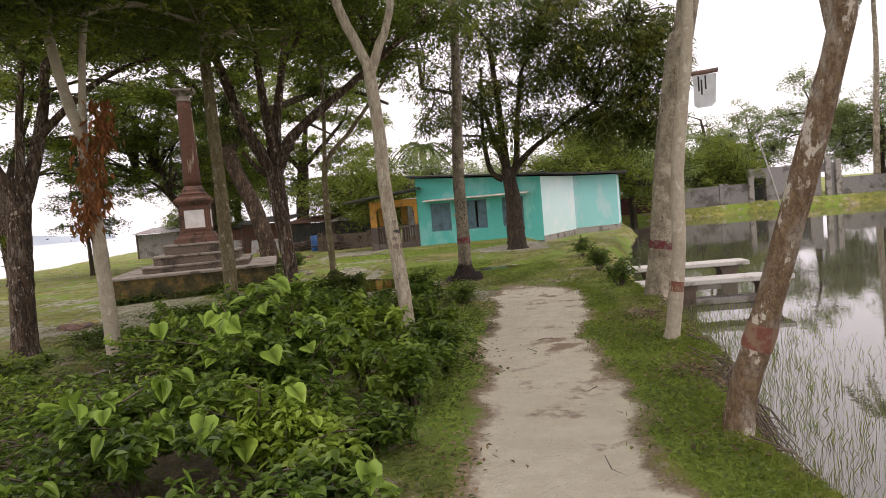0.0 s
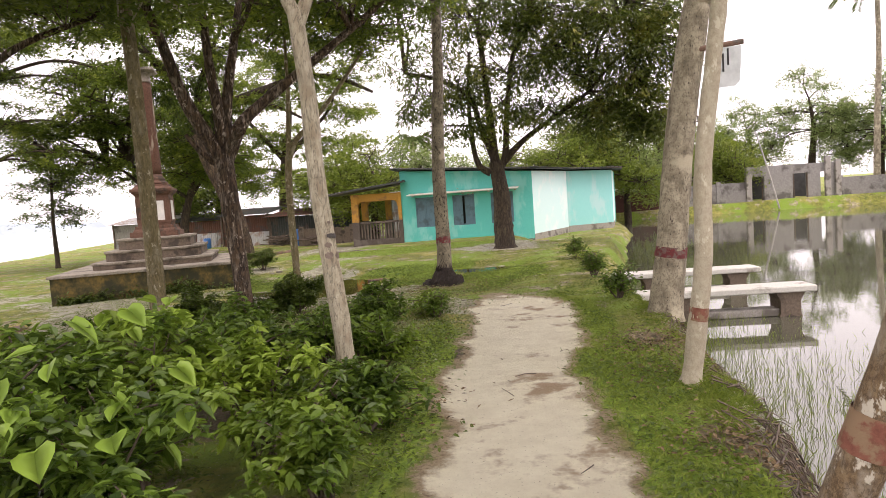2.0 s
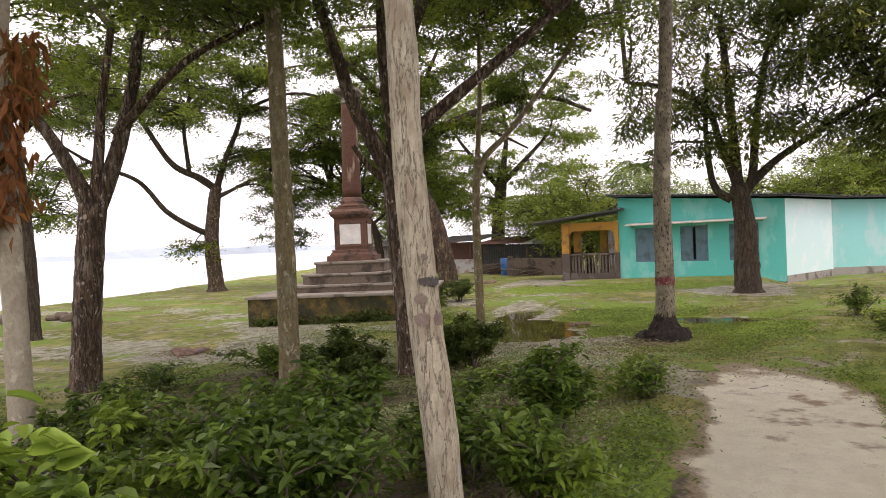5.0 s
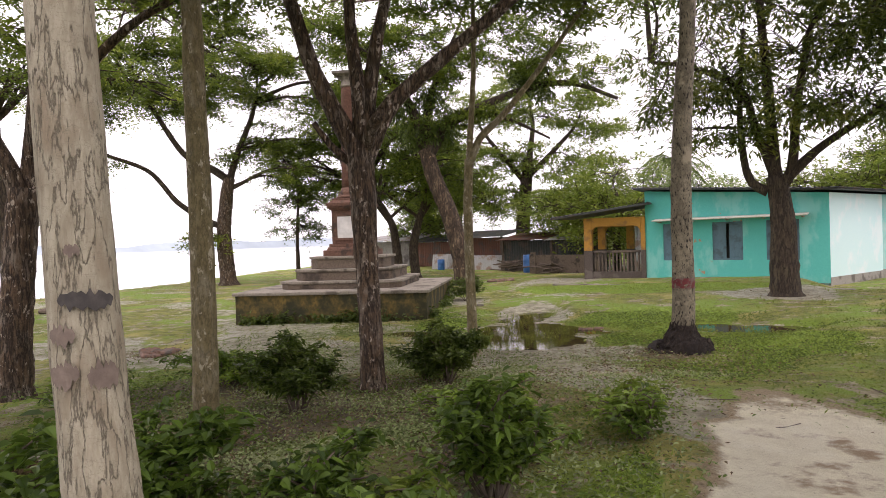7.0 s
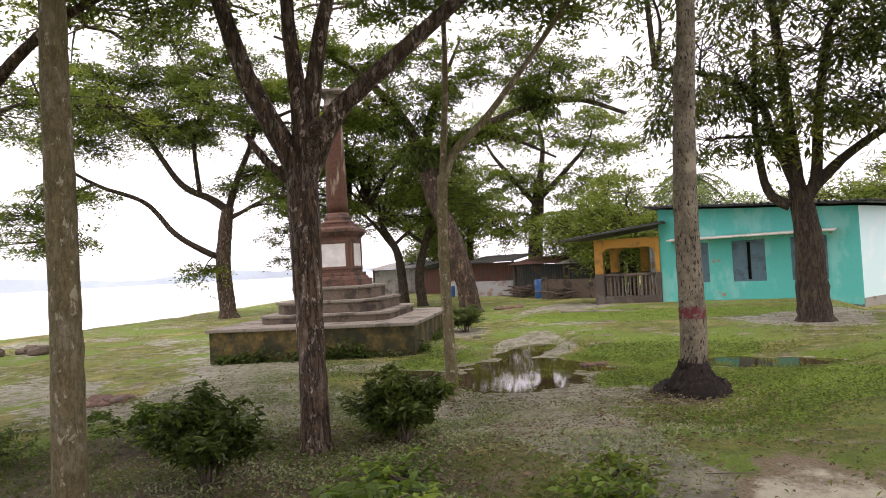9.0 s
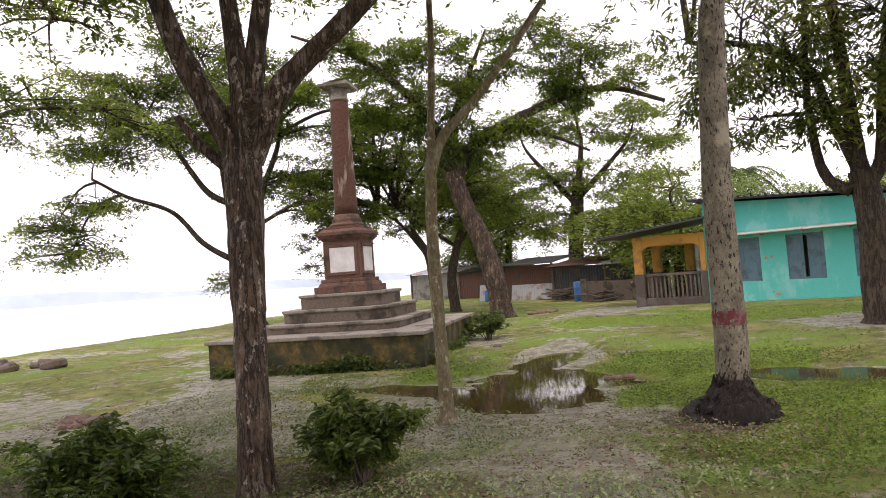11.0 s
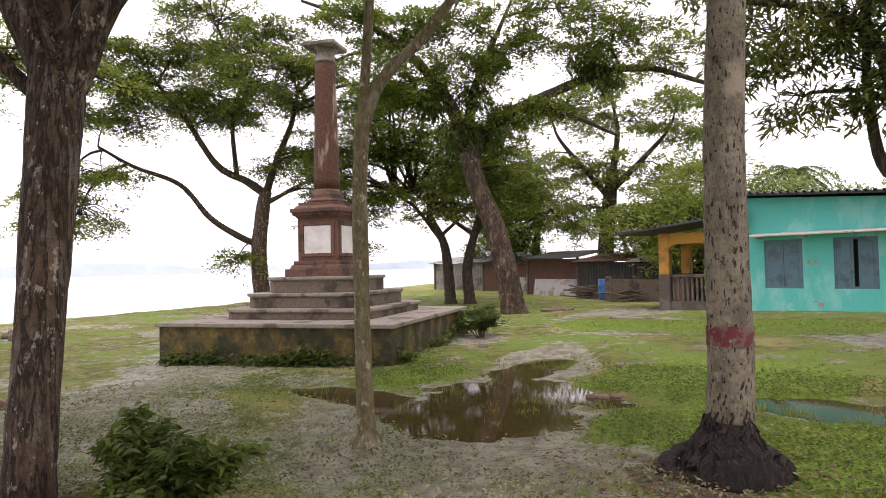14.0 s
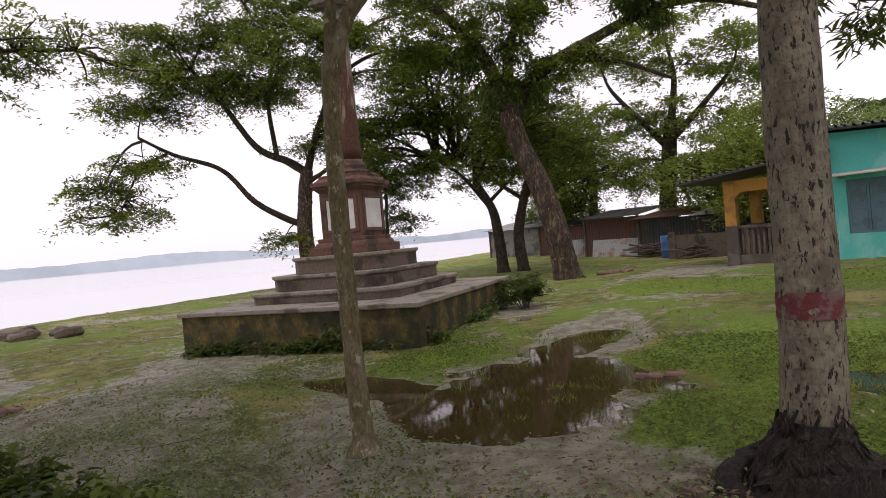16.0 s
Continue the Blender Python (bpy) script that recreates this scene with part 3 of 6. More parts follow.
def masks(x, y):
    off = np.abs(x - np.interp(y, PATH_Y, PATH_X)) - np.interp(y, PATH_Y, PATH_W) + 0.09 * wobble(x, y, 3.2, 7)
    sand = step01(0.3, -0.14, off + 0.05 * wobble(x, y, 8.5, 1)) * step01(13.9, 12.2, y + 0.3 * wobble(x, y, 2))
    # bare mud: the side track, round the puddles, the wet flat beside the plinth
    tx = np.interp(y, (11.8, 12.8, 15.2, 17.5, 24), (1.1, 0.4, -1.2, -2.4, -3.6))
    track = step01(1.0, 0.25, np.abs(x - tx) + 0.3 * wobble(x, y, 2.2)) * step01(11.4, 12.2, y) * step01(23, 20, y)
    flat = step01(0.12, 0.55, 0.5 + 0.42 * wobble(x, y, 0.9, 4) + 0.12 * wobble(x, y, 3.4, 6)) * step01(-10.5, -8.5, x) * step01(0.6, -0.6, x) * step01(12.9, 14.0, y) * step01(18.8, 17.2, y)
    yard = step01(0.35, 0.8, 0.5 + 0.5 * wobble(x, y, 0.8, 9)) * step01(20, 21.5, y) * step01(-7, -5, x) * step01(3.5, 2, x) * 0.8
    strip = step01(0.35, 0.7, 0.5 + 0.35 * wobble(x, y * 2.2, 0.55, 2) + 0.25 * wobble(x, y, 1.7, 5)) * step01(-22, -18, x) * step01(-4, -6, x) * step01(12, 14, y) * step01(27, 24, y) * 0.55
    mud = np.maximum.reduce((track, 0.62 * flat, yard, strip))
    for f in puddle_field(x, y):
        mud = np.maximum(mud, 0.75 * step01(-0.3, 0.02, f))
    edge = np.interp(y, EDGE_Y, EDGE_X)
    bank = step01(-0.55, -0.1, x - edge) * step01(18, 14, y)
    mud = np.maximum(mud, 0.55 * bank)
    litter = 0.85 * step01(0.4, -0.5, x + 0.4 * wobble(x, y, 1.5)) * step01(-6.5, -4.5, x) * step01(14.6, 13.4, y) * (0.75 + 0.35 * wobble(x, y, 1.9, 6))
    for tx_, ty_, r in ((0.22, 15.9, 0.75), (-2.75, 13.55, 0.8), (2.4, 9.6, 0.45), (2.35, 7.2, 0.4), (1.7, 22.4, 0.9), (0.62, 8.3, 0.4), (0.65, 9.6, 0.4)):
        litter = np.maximum(litter, step01(r, 0.35 * r, np.hypot(x - tx_, y - ty_) + 0.15 * wobble(x, y, 5)))
    green = np.zeros(np.shape(x))
    for gx, gy, rx, ry in LUSH:
        green = np.maximum(green, step01(0.0, 0.45, 1 - ((x - gx) / rx) ** 2 - ((y - gy) / ry) ** 2 + 0.35 * wobble(x, y, 2.7, 4)))
    return {"sand": sand, "mud": mud * (1 - 0.8 * green), "litter": litter * (1 - 0.7 * green), "lush": green}


def water_sheet(name, x0, y0, x1, y1, z, mat, label):
    ob = mesh_from(name, [(x0, y0, z), (x1, y0, z), (x1, y1, z), (x0, y1, z)], [np.array([[0, 1, 2, 3]])], mat)
    return tagged(ob, label, "water", kind="structure")


build_ground()
water_sheet("pond_water", 1.2, -42, 74, 48, POND_Z, MAT_WATER, "still brown pond water mirroring trees and sky")
water_sheet("river_water", -2400, -1500, -16, 2400, RIVER_Z, MAT_RIVER, "wide river with the white sky's reflection in its pale colour")


def pool_water(k, x0, x1, y0, y1):
    """The water of one pool, a flat sheet that ends at its own bank."""
    xs, ys = np.arange(x0, x1, 0.03), np.arange(y0, y1, 0.03)
    x, y = np.meshgrid(xs, ys)
    inside = puddle_field(x, y)[k] > -0.02
    nx = len(xs)
    v = np.stack((x, y, np.full_like(x, POOL_Z[k] - 0.012)), -1).reshape(-1, 3)
    i = (np.arange(len(ys) - 1)[:, None] * nx + np.arange(nx - 1)[None, :])
    ok = inside[:-1, :-1] | inside[1:, 1:] | inside[1:, :-1] | inside[:-1, 1:]
    i = i[ok].reshape(-1, 1)
    ob = mesh_from("puddle_water", v, [i + np.array([[0, 1, nx + 1, nx]])], MAT_PUDDLE)
    tagged(ob, "shallow brown rain puddle in the mud", "water", kind="structure")


pool_water(0, -5.2, -0.6, 15.6, 21.2)
pool_water(1, -0.4, 2.6, 17.4, 19.3)
pool_water(2, -4.9, -2.7, 9.6, 11.1)


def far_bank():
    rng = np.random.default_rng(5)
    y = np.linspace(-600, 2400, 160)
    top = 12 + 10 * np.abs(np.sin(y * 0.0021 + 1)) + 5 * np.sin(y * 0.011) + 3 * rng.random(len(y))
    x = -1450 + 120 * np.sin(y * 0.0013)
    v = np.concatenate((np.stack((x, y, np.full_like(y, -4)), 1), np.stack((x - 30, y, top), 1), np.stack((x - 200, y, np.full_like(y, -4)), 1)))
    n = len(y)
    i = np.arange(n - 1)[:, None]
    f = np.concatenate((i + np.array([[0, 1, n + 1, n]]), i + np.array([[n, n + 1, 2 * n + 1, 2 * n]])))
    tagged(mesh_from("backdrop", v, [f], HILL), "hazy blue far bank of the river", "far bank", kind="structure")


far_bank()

# ---- house ----
HOUSE = empty("house", (0, 0, -0.25), "single-storey turquoise limewashed house with a tin roof", "house")


def put(bm, a, b):
    """Lays a wall built along x from the origin onto the line from a to b."""
    d = Vector((b[0] - a[0], b[1] - a[1], 0))
    m = Matrix.Translation((a[0], a[1], 0.25)) @ Matrix.Rotation(math.atan2(d.y, d.x), 4, "Z")
    bmesh.ops.transform(bm, matrix=m, verts=bm.verts)
    return m


def wall(name, a, b, z0, za, zb, mat, holes=(), thick=0.2, parent=None, label=""):
    """A wall from a to b with a sloping top and through-going holes (s0, s1, low, high)."""
    length = math.dist(a, b)
    bm = bmesh.new()
    cuts = sorted({0.0, length, *(h[0] for h in holes), *(h[1] for h in holes)})
    top = lambda s: za + (zb - za) * s / length  # noqa: E731

    def block(s0, s1, lo, hi0, hi1):
        vs = [bm.verts.new(p) for p in ((s0, 0, lo), (s1, 0, lo), (s1, thick, lo), (s0, thick, lo), (s0, 0, hi0), (s1, 0, hi1), (s1, thick, hi1), (s0, thick, hi0))]
        for f in ((0, 1, 5, 4), (1, 2, 6, 5), (2, 3, 7, 6), (3, 0, 4, 7), (4, 5, 6, 7), (3, 2, 1, 0)):
            bm.faces.new([vs[i] for i in f])

    for s0, s1 in zip(cuts, cuts[1:]):
        hole = [h for h in holes if h[0] <= s0 + 1e-6 and h[1] >= s1 - 1e-6]
        if hole:
            block(s0, s1, z0, hole[0][2], hole[0][2])
            block(s0, s1, hole[0][3], top(s0), top(s1))
        else:
            block(s0, s1, z0, top(s0), top(s1))
    bmesh.ops.remove_doubles(bm, verts=bm.verts, dist=1e-5)
    put(bm, a, b)
    return part(name, bm, mat, HOUSE if parent is None else parent, label)


P0, P1, P2, P3, P4, P5 = (-2.05, 28.95), (2.98, 27.9), (4.7, 31.4), (6.75, 32.2), (7.5, 35.5), (-1.0, 36.0)
WINDOWS = ((0.57, 1.42, 0.55, 1.7), (2.06, 2.92, 0.55, 1.7), (3.55, 4.4, 0.55, 1.7))
wall("wall", P0, P1, -0.3, 2.78, 2.4, TEAL, WINDOWS, label="bright turquoise front wall with flaking patches")
wall("wall", P1, P2, 0.06, 2.4, 2.42, TEAL_PALE, label="pale whitish turquoise side wall")
wall("wall", P2, P3, 0.1, 2.42, 2.36, TEAL_LIGHT, label="light turquoise wall with grey damp")
wall("wall", P3, P4, 0.1, 2.36, 2.36, TEAL_PALE)
wall("wall", P4, P5, -0.3, 2.36, 2.6, TEAL)
wall("wall", P5, P0, -0.3, 2.6, 2.78, TEAL)
for a_, b_, h_ in ((P0, P1, -0.1), (P1, P2, 0.058), (P2, P3, 0.098), (P3, P4, 0.098)):
    wall("plinth_band", a_, b_, -0.9, h_, h_, CONCRETE, thick=0.26, label="grey cement skirting band")


def house_roof():
    """Corrugated sheet over the plan, with an overhang."""
    ring = ((-2.35, 28.62, 2.83), (3.12, 27.5, 2.45), (4.95, 31.1, 2.46), (7.15, 31.85, 2.4), (7.9, 35.8, 2.42), (-1.2, 36.3, 2.66))
    bm = bmesh.new()
    low = [bm.verts.new((x, y, z + 0.25)) for x, y, z in ring]
    high = [bm.verts.new((x, y, z + 0.29)) for x, y, z in ring]
    bm.faces.new(low[::-1])
    bm.faces.new(high)
    for i in range(6):
        j = (i + 1) % 6
        bm.faces.new((low[i], low[j], high[j], high[i]))
    part("roof", bm, TIN_DARK, HOUSE, "thin blackened tin roof")
    for (ax, ay, az), (bx, by, bz), k in ((ring[0], ring[1], 34), (ring[1], ring[2], 22), (ring[2], ring[3], 13)):
        pts = np.linspace((ax, ay, az + 0.30), (bx, by, bz + 0.30), k)
        inward = np.array([-(by - ay), bx - ax, 0.0]) / math.hypot(bx - ax, by - ay)
        chunks = [tube([p - inward * 0.04, p + inward * 0.9 + np.array([0, 0, 0.01])], [0.035, 0.035], 6)[:2] for p in pts]
        mesh_from("roof_ribs", *join(chunks), TIN_DARK, HOUSE, "rounded ribs of the corrugated tin")


house_roof()


def front_frame():
    d = Vector((P1[0] - P0[0], P1[1] - P0[1], 0))
    return Matrix.Translation((P0[0], P0[1], 0.25)) @ Matrix.Rotation(math.atan2(d.y, d.x), 4, "Z")


FRONT = front_frame()


def house_window(s0, s1, lo, hi, gap):
    """A timber frame with two panelled shutters, some a little open."""
    bm = bmesh.new()
    for a, b in (((s0, 0.02, lo), (s0 + 0.05, 0.12, hi)), ((s1 - 0.05, 0.02, lo), (s1, 0.12, hi)), ((s0, 0.02, hi - 0.05), (s1, 0.12, hi)), ((s0, 0.02, lo), (s1, 0.12, lo + 0.05))):
        box(bm, a, b, 0.004)
    bmesh.ops.transform(bm, matrix=FRONT, verts=bm.verts)
    win = part("window", bm, SHUTTER, HOUSE, "blue-grey shuttered window")
    mid = (s0 + s1) / 2
    for a, b, side in ((s0 + 0.05, mid - gap, 1), (mid + gap, s1 - 0.05, -1)):
        bm = bmesh.new()
        w = b - a
        box(bm, (0, 0.03, lo + 0.05), (w, 0.055, hi - 0.05), 0.003)
        for z0, z1 in ((lo + 0.1, lo + 0.52), (lo + 0.6, hi - 0.12)):
            box(bm, (0.05, 0.02, z0), (w - 0.05, 0.032, z1), 0.008)
        bmesh.ops.transform(bm, matrix=FRONT @ Matrix.Translation((a, 0, 0)), verts=bm.verts)
        part("shutter", bm, SHUTTER, win)
    # thin dark sheet in place of the shaded room
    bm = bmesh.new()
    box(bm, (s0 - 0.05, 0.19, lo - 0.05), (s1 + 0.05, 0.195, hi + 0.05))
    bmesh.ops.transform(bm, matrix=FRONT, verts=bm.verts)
    part("room_shade_panel", bm, ROOM_SHADE, win, "dark panel standing in for the room's shade behind the shutters")


for w_, gap_ in zip(WINDOWS, (0.004, 0.045, 0.006)):
    house_window(*w_, gap_)


def awning():
    bm = bmesh.new()
    m = FRONT @ pose(0, 0, 1.84, 8, 0, 0)
    box(bm, (0.35, -0.42, 0.0), (4.65, 0.0, 0.035), 0.006, m)
    part("awning", bm, CONCRETE_PALE, HOUSE, "thin pale sunshade slab over the windows")
    for i in range(5):
        bm = bmesh.new()
        s = 0.5 + i
        box(bm, (s, -0.3, 1.74), (s + 0.04, 0, 1.775), 0.003)
        bmesh.ops.transform(bm, matrix=FRONT, verts=bm.verts)
        part("bracket", bm, TIN_GREY, HOUSE)


awning()


def porch():
    """Ochre veranda with arched bays, a slatted rail and a low tin roof."""
    root = empty("porch", (-4.03, 28.85, -0.3), "ochre veranda with dark dado, slatted rail and tin roof", "porch")
    z = lambda v: v + 0.3  # noqa: E731

    def piece(name, boxes, mat, label=""):
        bm = bmesh.new()
        for lo, hi, bv in boxes:
            box(bm, lo, hi, bv)
        return part(name, bm, mat, root, label)

    for x, y in ((0, 0), (0, 2.1), (1.02, 2.1)):
        piece("pillar", [((x, y, z(0.9)), (x + 0.26, y + 0.26, z(1.98)), 0.01)], OCHRE)
        piece("pillar_dado", [((x - 0.012, y - 0.012, z(-0.3)), (x + 0.272, y + 0.272, z(0.9)), 0.01)], BROWN_DADO, "dark brown painted pillar foot")
    # lintel with haunches that round the bays
    for y0 in (0.0, 2.1):
        bm = bmesh.new()
        prof = [(0.26, 1.98), (0.26, 1.45)]
        for k in range(9):
            a = math.pi - k * math.pi / 16
            prof.append((0.26 + 0.22 + 0.22 * math.cos(a), 1.5 + 0.2 * math.sin(a)))
        prof += [(1.62, 1.7)]
        for k in range(9):
            a = math.pi / 2 - k * math.pi / 16
            prof.append((1.62 + 0.2 * math.cos(a), 1.5 + 0.2 * math.sin(a)))
        prof += [(1.84, 1.45), (1.84, 1.98)]
        f = [bm.verts.new((x, y0 + 0.02, z(h))) for x, h in prof]
        g = [bm.verts.new((x, y0 + 0.24, z(h))) for x, h in prof]
        bm.faces.new(f)
        bm.faces.new(g[::-1])
        for i in range(len(f)):
            j = (i + 1) % len(f)
            bm.faces.new((f[i], g[i], g[j], f[j]))
        part("lintel", bm, OCHRE, root, "ochre beam with rounded haunches")
    piece("pillar", [((1.84, 0.03, z(0.9)), (1.98, 0.23, z(1.98)), 0.01)], OCHRE)
    piece("pillar_dado", [((1.83, 0.02, z(-0.3)), (1.99, 0.24, z(0.9)), 0.01)], BROWN_DADO)
    piece("rail", [((0.27, 0.06, z(0.82)), (1.84, 0.2, z(0.9)), 0.01)], RAIL_BROWN, "brown top rail")
    piece("rail", [((0.27, 0.04, z(-0.3)), (1.84, 0.22, z(0.2)), 0.01)], BROWN_DADO)
    for i in range(13):
        x = 0.31 + i * 0.118
        piece("baluster", [((x, 0.09, z(0.2)), (x + 0.055, 0.17, z(0.82)), 0.012)], RAIL_BROWN)
    piece("floor_slab", [((-0.3, -0.5, z(-0.3)), (2.0, 2.5, z(-0.08)), 0.02)], CONCRETE)
    bm = bmesh.new()
    pts = [(-1.0, -0.5, 1.97), (2.2, -0.55, 2.34), (2.2, 2.6, 2.4), (-1.0, 2.6, 2.03)]
    low = [bm.verts.new((x, y, z(h))) for x, y, h in pts]
    high = [bm.verts.new((x, y, z(h + 0.05))) for x, y, h in pts]
    bm.faces.new(low[::-1])
    bm.faces.new(high)
    for i in range(4):
        bm.faces.new((low[i], low[(i + 1) % 4], high[(i + 1) % 4], high[i]))
    part("porch_roof", bm, TIN_DARK, root, "sagging blackened tin sheet")
    chunks = [tube([(x, -0.53, z(2.03 + 0.1156 * (x + 1))), (x, 2.6, z(2.09 + 0.1156 * (x + 1)))], [0.03, 0.03], 6)[:2] for x in np.linspace(-0.95, 2.15, 22)]
    mesh_from("roof_ribs", *join(chunks), TIN_DARK, root)


porch()

# ---- monument ----


def ring_block(bm, half, z0, z1, cut=0.0, flare=0.0):
    """A square block with cut corners; flare widens its upper edge."""
    def loop(h, z, c):
        if c <= 0:
            return [bm.verts.new(p) for p in ((-h, -h, z), (h, -h, z), (h, h, z), (-h, h, z))]
        return [bm.verts.new((x, y, z)) for x, y in ((-h + c, -h), (h - c, -h), (h, -h + c), (h, h - c), (h - c, h), (-h + c, h), (-h, h - c), (-h, -h + c))]
    a, b = loop(half, z0, cut), loop(half + flare, z1, cut)
    bm.faces.new(a[::-1])
    bm.faces.new(b)
    for i in range(len(a)):
        j = (i + 1) % len(a)
        bm.faces.new((a[i], a[j], b[j], b[i]))


def lathe(bm, prof, sides=28):
    rings = [[bm.verts.new((r * math.cos(2 * math.pi * i / sides), r * math.sin(2 * math.pi * i / sides), z)) for i in range(sides)] for r, z in prof]
    for a, b in zip(rings, rings[1:]):
        for i in range(sides):
            j = (i + 1) % sides
            bm.faces.new((a[i], a[j], b[j], b[i]))
    bm.faces.new(rings[-1])
    bm.faces.new(rings[0][::-1])


def monument():
    z0 = -0.25
    root = empty("monument", (-7.28, 19.98, z0 - 0.05), "memorial column on a stepped base and mossy plinth", "monument", turn=18.6)

    def piece(name, blocks, mat, label="", smooth=False, bev=0.012):
        bm = bmesh.new()
        for b in blocks:
            ring_block(bm, b[0], b[1] - z0, b[2] - z0, *(b[3:]))
        if bev:
            bmesh.ops.bevel(bm, geom=bm.edges[:], offset=bev, segments=2, affect="EDGES", profile=0.6)
        return part(name, bm, mat, root, label, smooth)

    piece("plinth", [(2.0, -0.45, 0.405)], PLINTH_MOSS, "ochre plinth wall black with moss")
    piece("plinth_slab", [(2.05, 0.405, 0.47)], SLAB_STONE, "worn grey coping slab", bev=0.015)
    for half, lo, hi in ((1.36, 0.47, 0.64), (1.11, 0.64, 0.885), (0.86, 0.885, 1.155)):
        piece("step", [(half - 0.03, lo, hi - 0.07, 0.22)], STEP_STONE)
        piece("step_nosing", [(half - 0.03, hi - 0.07, hi - 0.045, 0.22, 0.03), (half, hi - 0.045, hi, 0.22)], SLAB_STONE, bev=0.006)
    piece("pedestal_foot", [(0.56, 1.155, 1.29), (0.5, 1.29, 1.36, 0, -0.03), (0.45, 1.36, 1.43)], PEDESTAL)
    piece("pedestal", [(0.39, 1.43, 2.18)], PEDESTAL, "brown rendered pedestal")
    for k in range(4):
        bm = bmesh.new()
        box(bm, (-0.26, -0.398, 1.56 - z0), (0.26, -0.38, 2.05 - z0), 0.004)
        m = Matrix.Rotation(math.pi / 2 * k, 4, "Z")
        bmesh.ops.transform(bm, matrix=m, verts=bm.verts)
        plate = part("plate", bm, MARBLE, root, "blank white marble plate")
        for lo, hi in (((-0.33, -0.41, 1.5), (-0.265, -0.385, 2.11)), ((0.265, -0.41, 1.5), (0.33, -0.385, 2.11)), ((-0.265, -0.41, 2.052), (0.265, -0.385, 2.11)), ((-0.265, -0.41, 1.5), (0.265, -0.385, 1.558))):
            bm = bmesh.new()
            box(bm, (lo[0], lo[1], lo[2] - z0), (hi[0], hi[1], hi[2] - z0), 0.006, None)
            bmesh.ops.transform(bm, matrix=m, verts=bm.verts)
            part("plate_frame", bm, PEDESTAL, plate, "brown rendered surround")
    piece("cornice", [(0.39, 2.18, 2.24, 0, 0.05), (0.46, 2.24, 2.29), (0.49, 2.29, 2.36), (0.45, 2.36, 2.42, 0, -0.06), (0.38, 2.42, 2.47)], PEDESTAL, bev=0.006)
    bm = bmesh.new()
    lathe(bm, [(r, h - z0) for r, h in ((0.34, 2.47), (0.37, 2.5), (0.34, 2.53), (0.29, 2.56), (0.31, 2.6), (0.29, 2.63), (0.245, 2.68), (0.24, 2.72))])
    part("column_foot", bm, PEDESTAL, root, "", True)
    bm = bmesh.new()
    lathe(bm, [(0.235 - 0.055 * (k / 12) ** 1.1, 2.72 + 2.32 * k / 12 - z0) for k in range(13)])
    part("shaft", bm, COLUMN_RED, root, "red-brown tapering shaft with pale weathering", True)
    bm = bmesh.new()
    lathe(bm, [(r, h - z0) for r, h in ((0.18, 5.04), (0.205, 5.06), (0.205, 5.08), (0.18, 5.1), (0.18, 5.22), (0.2, 5.24), (0.25, 5.28))])
    part("capital", bm, SLAB_STONE, root, "", True)
    piece("abacus", [(0.25, 5.28, 5.32, 0, 0.06), (0.31, 5.32, 5.38), (0.3, 5.38, 5.44, 0, -0.28)], SLAB_STONE, bev=0.005)


monument()

# ---- trees ----


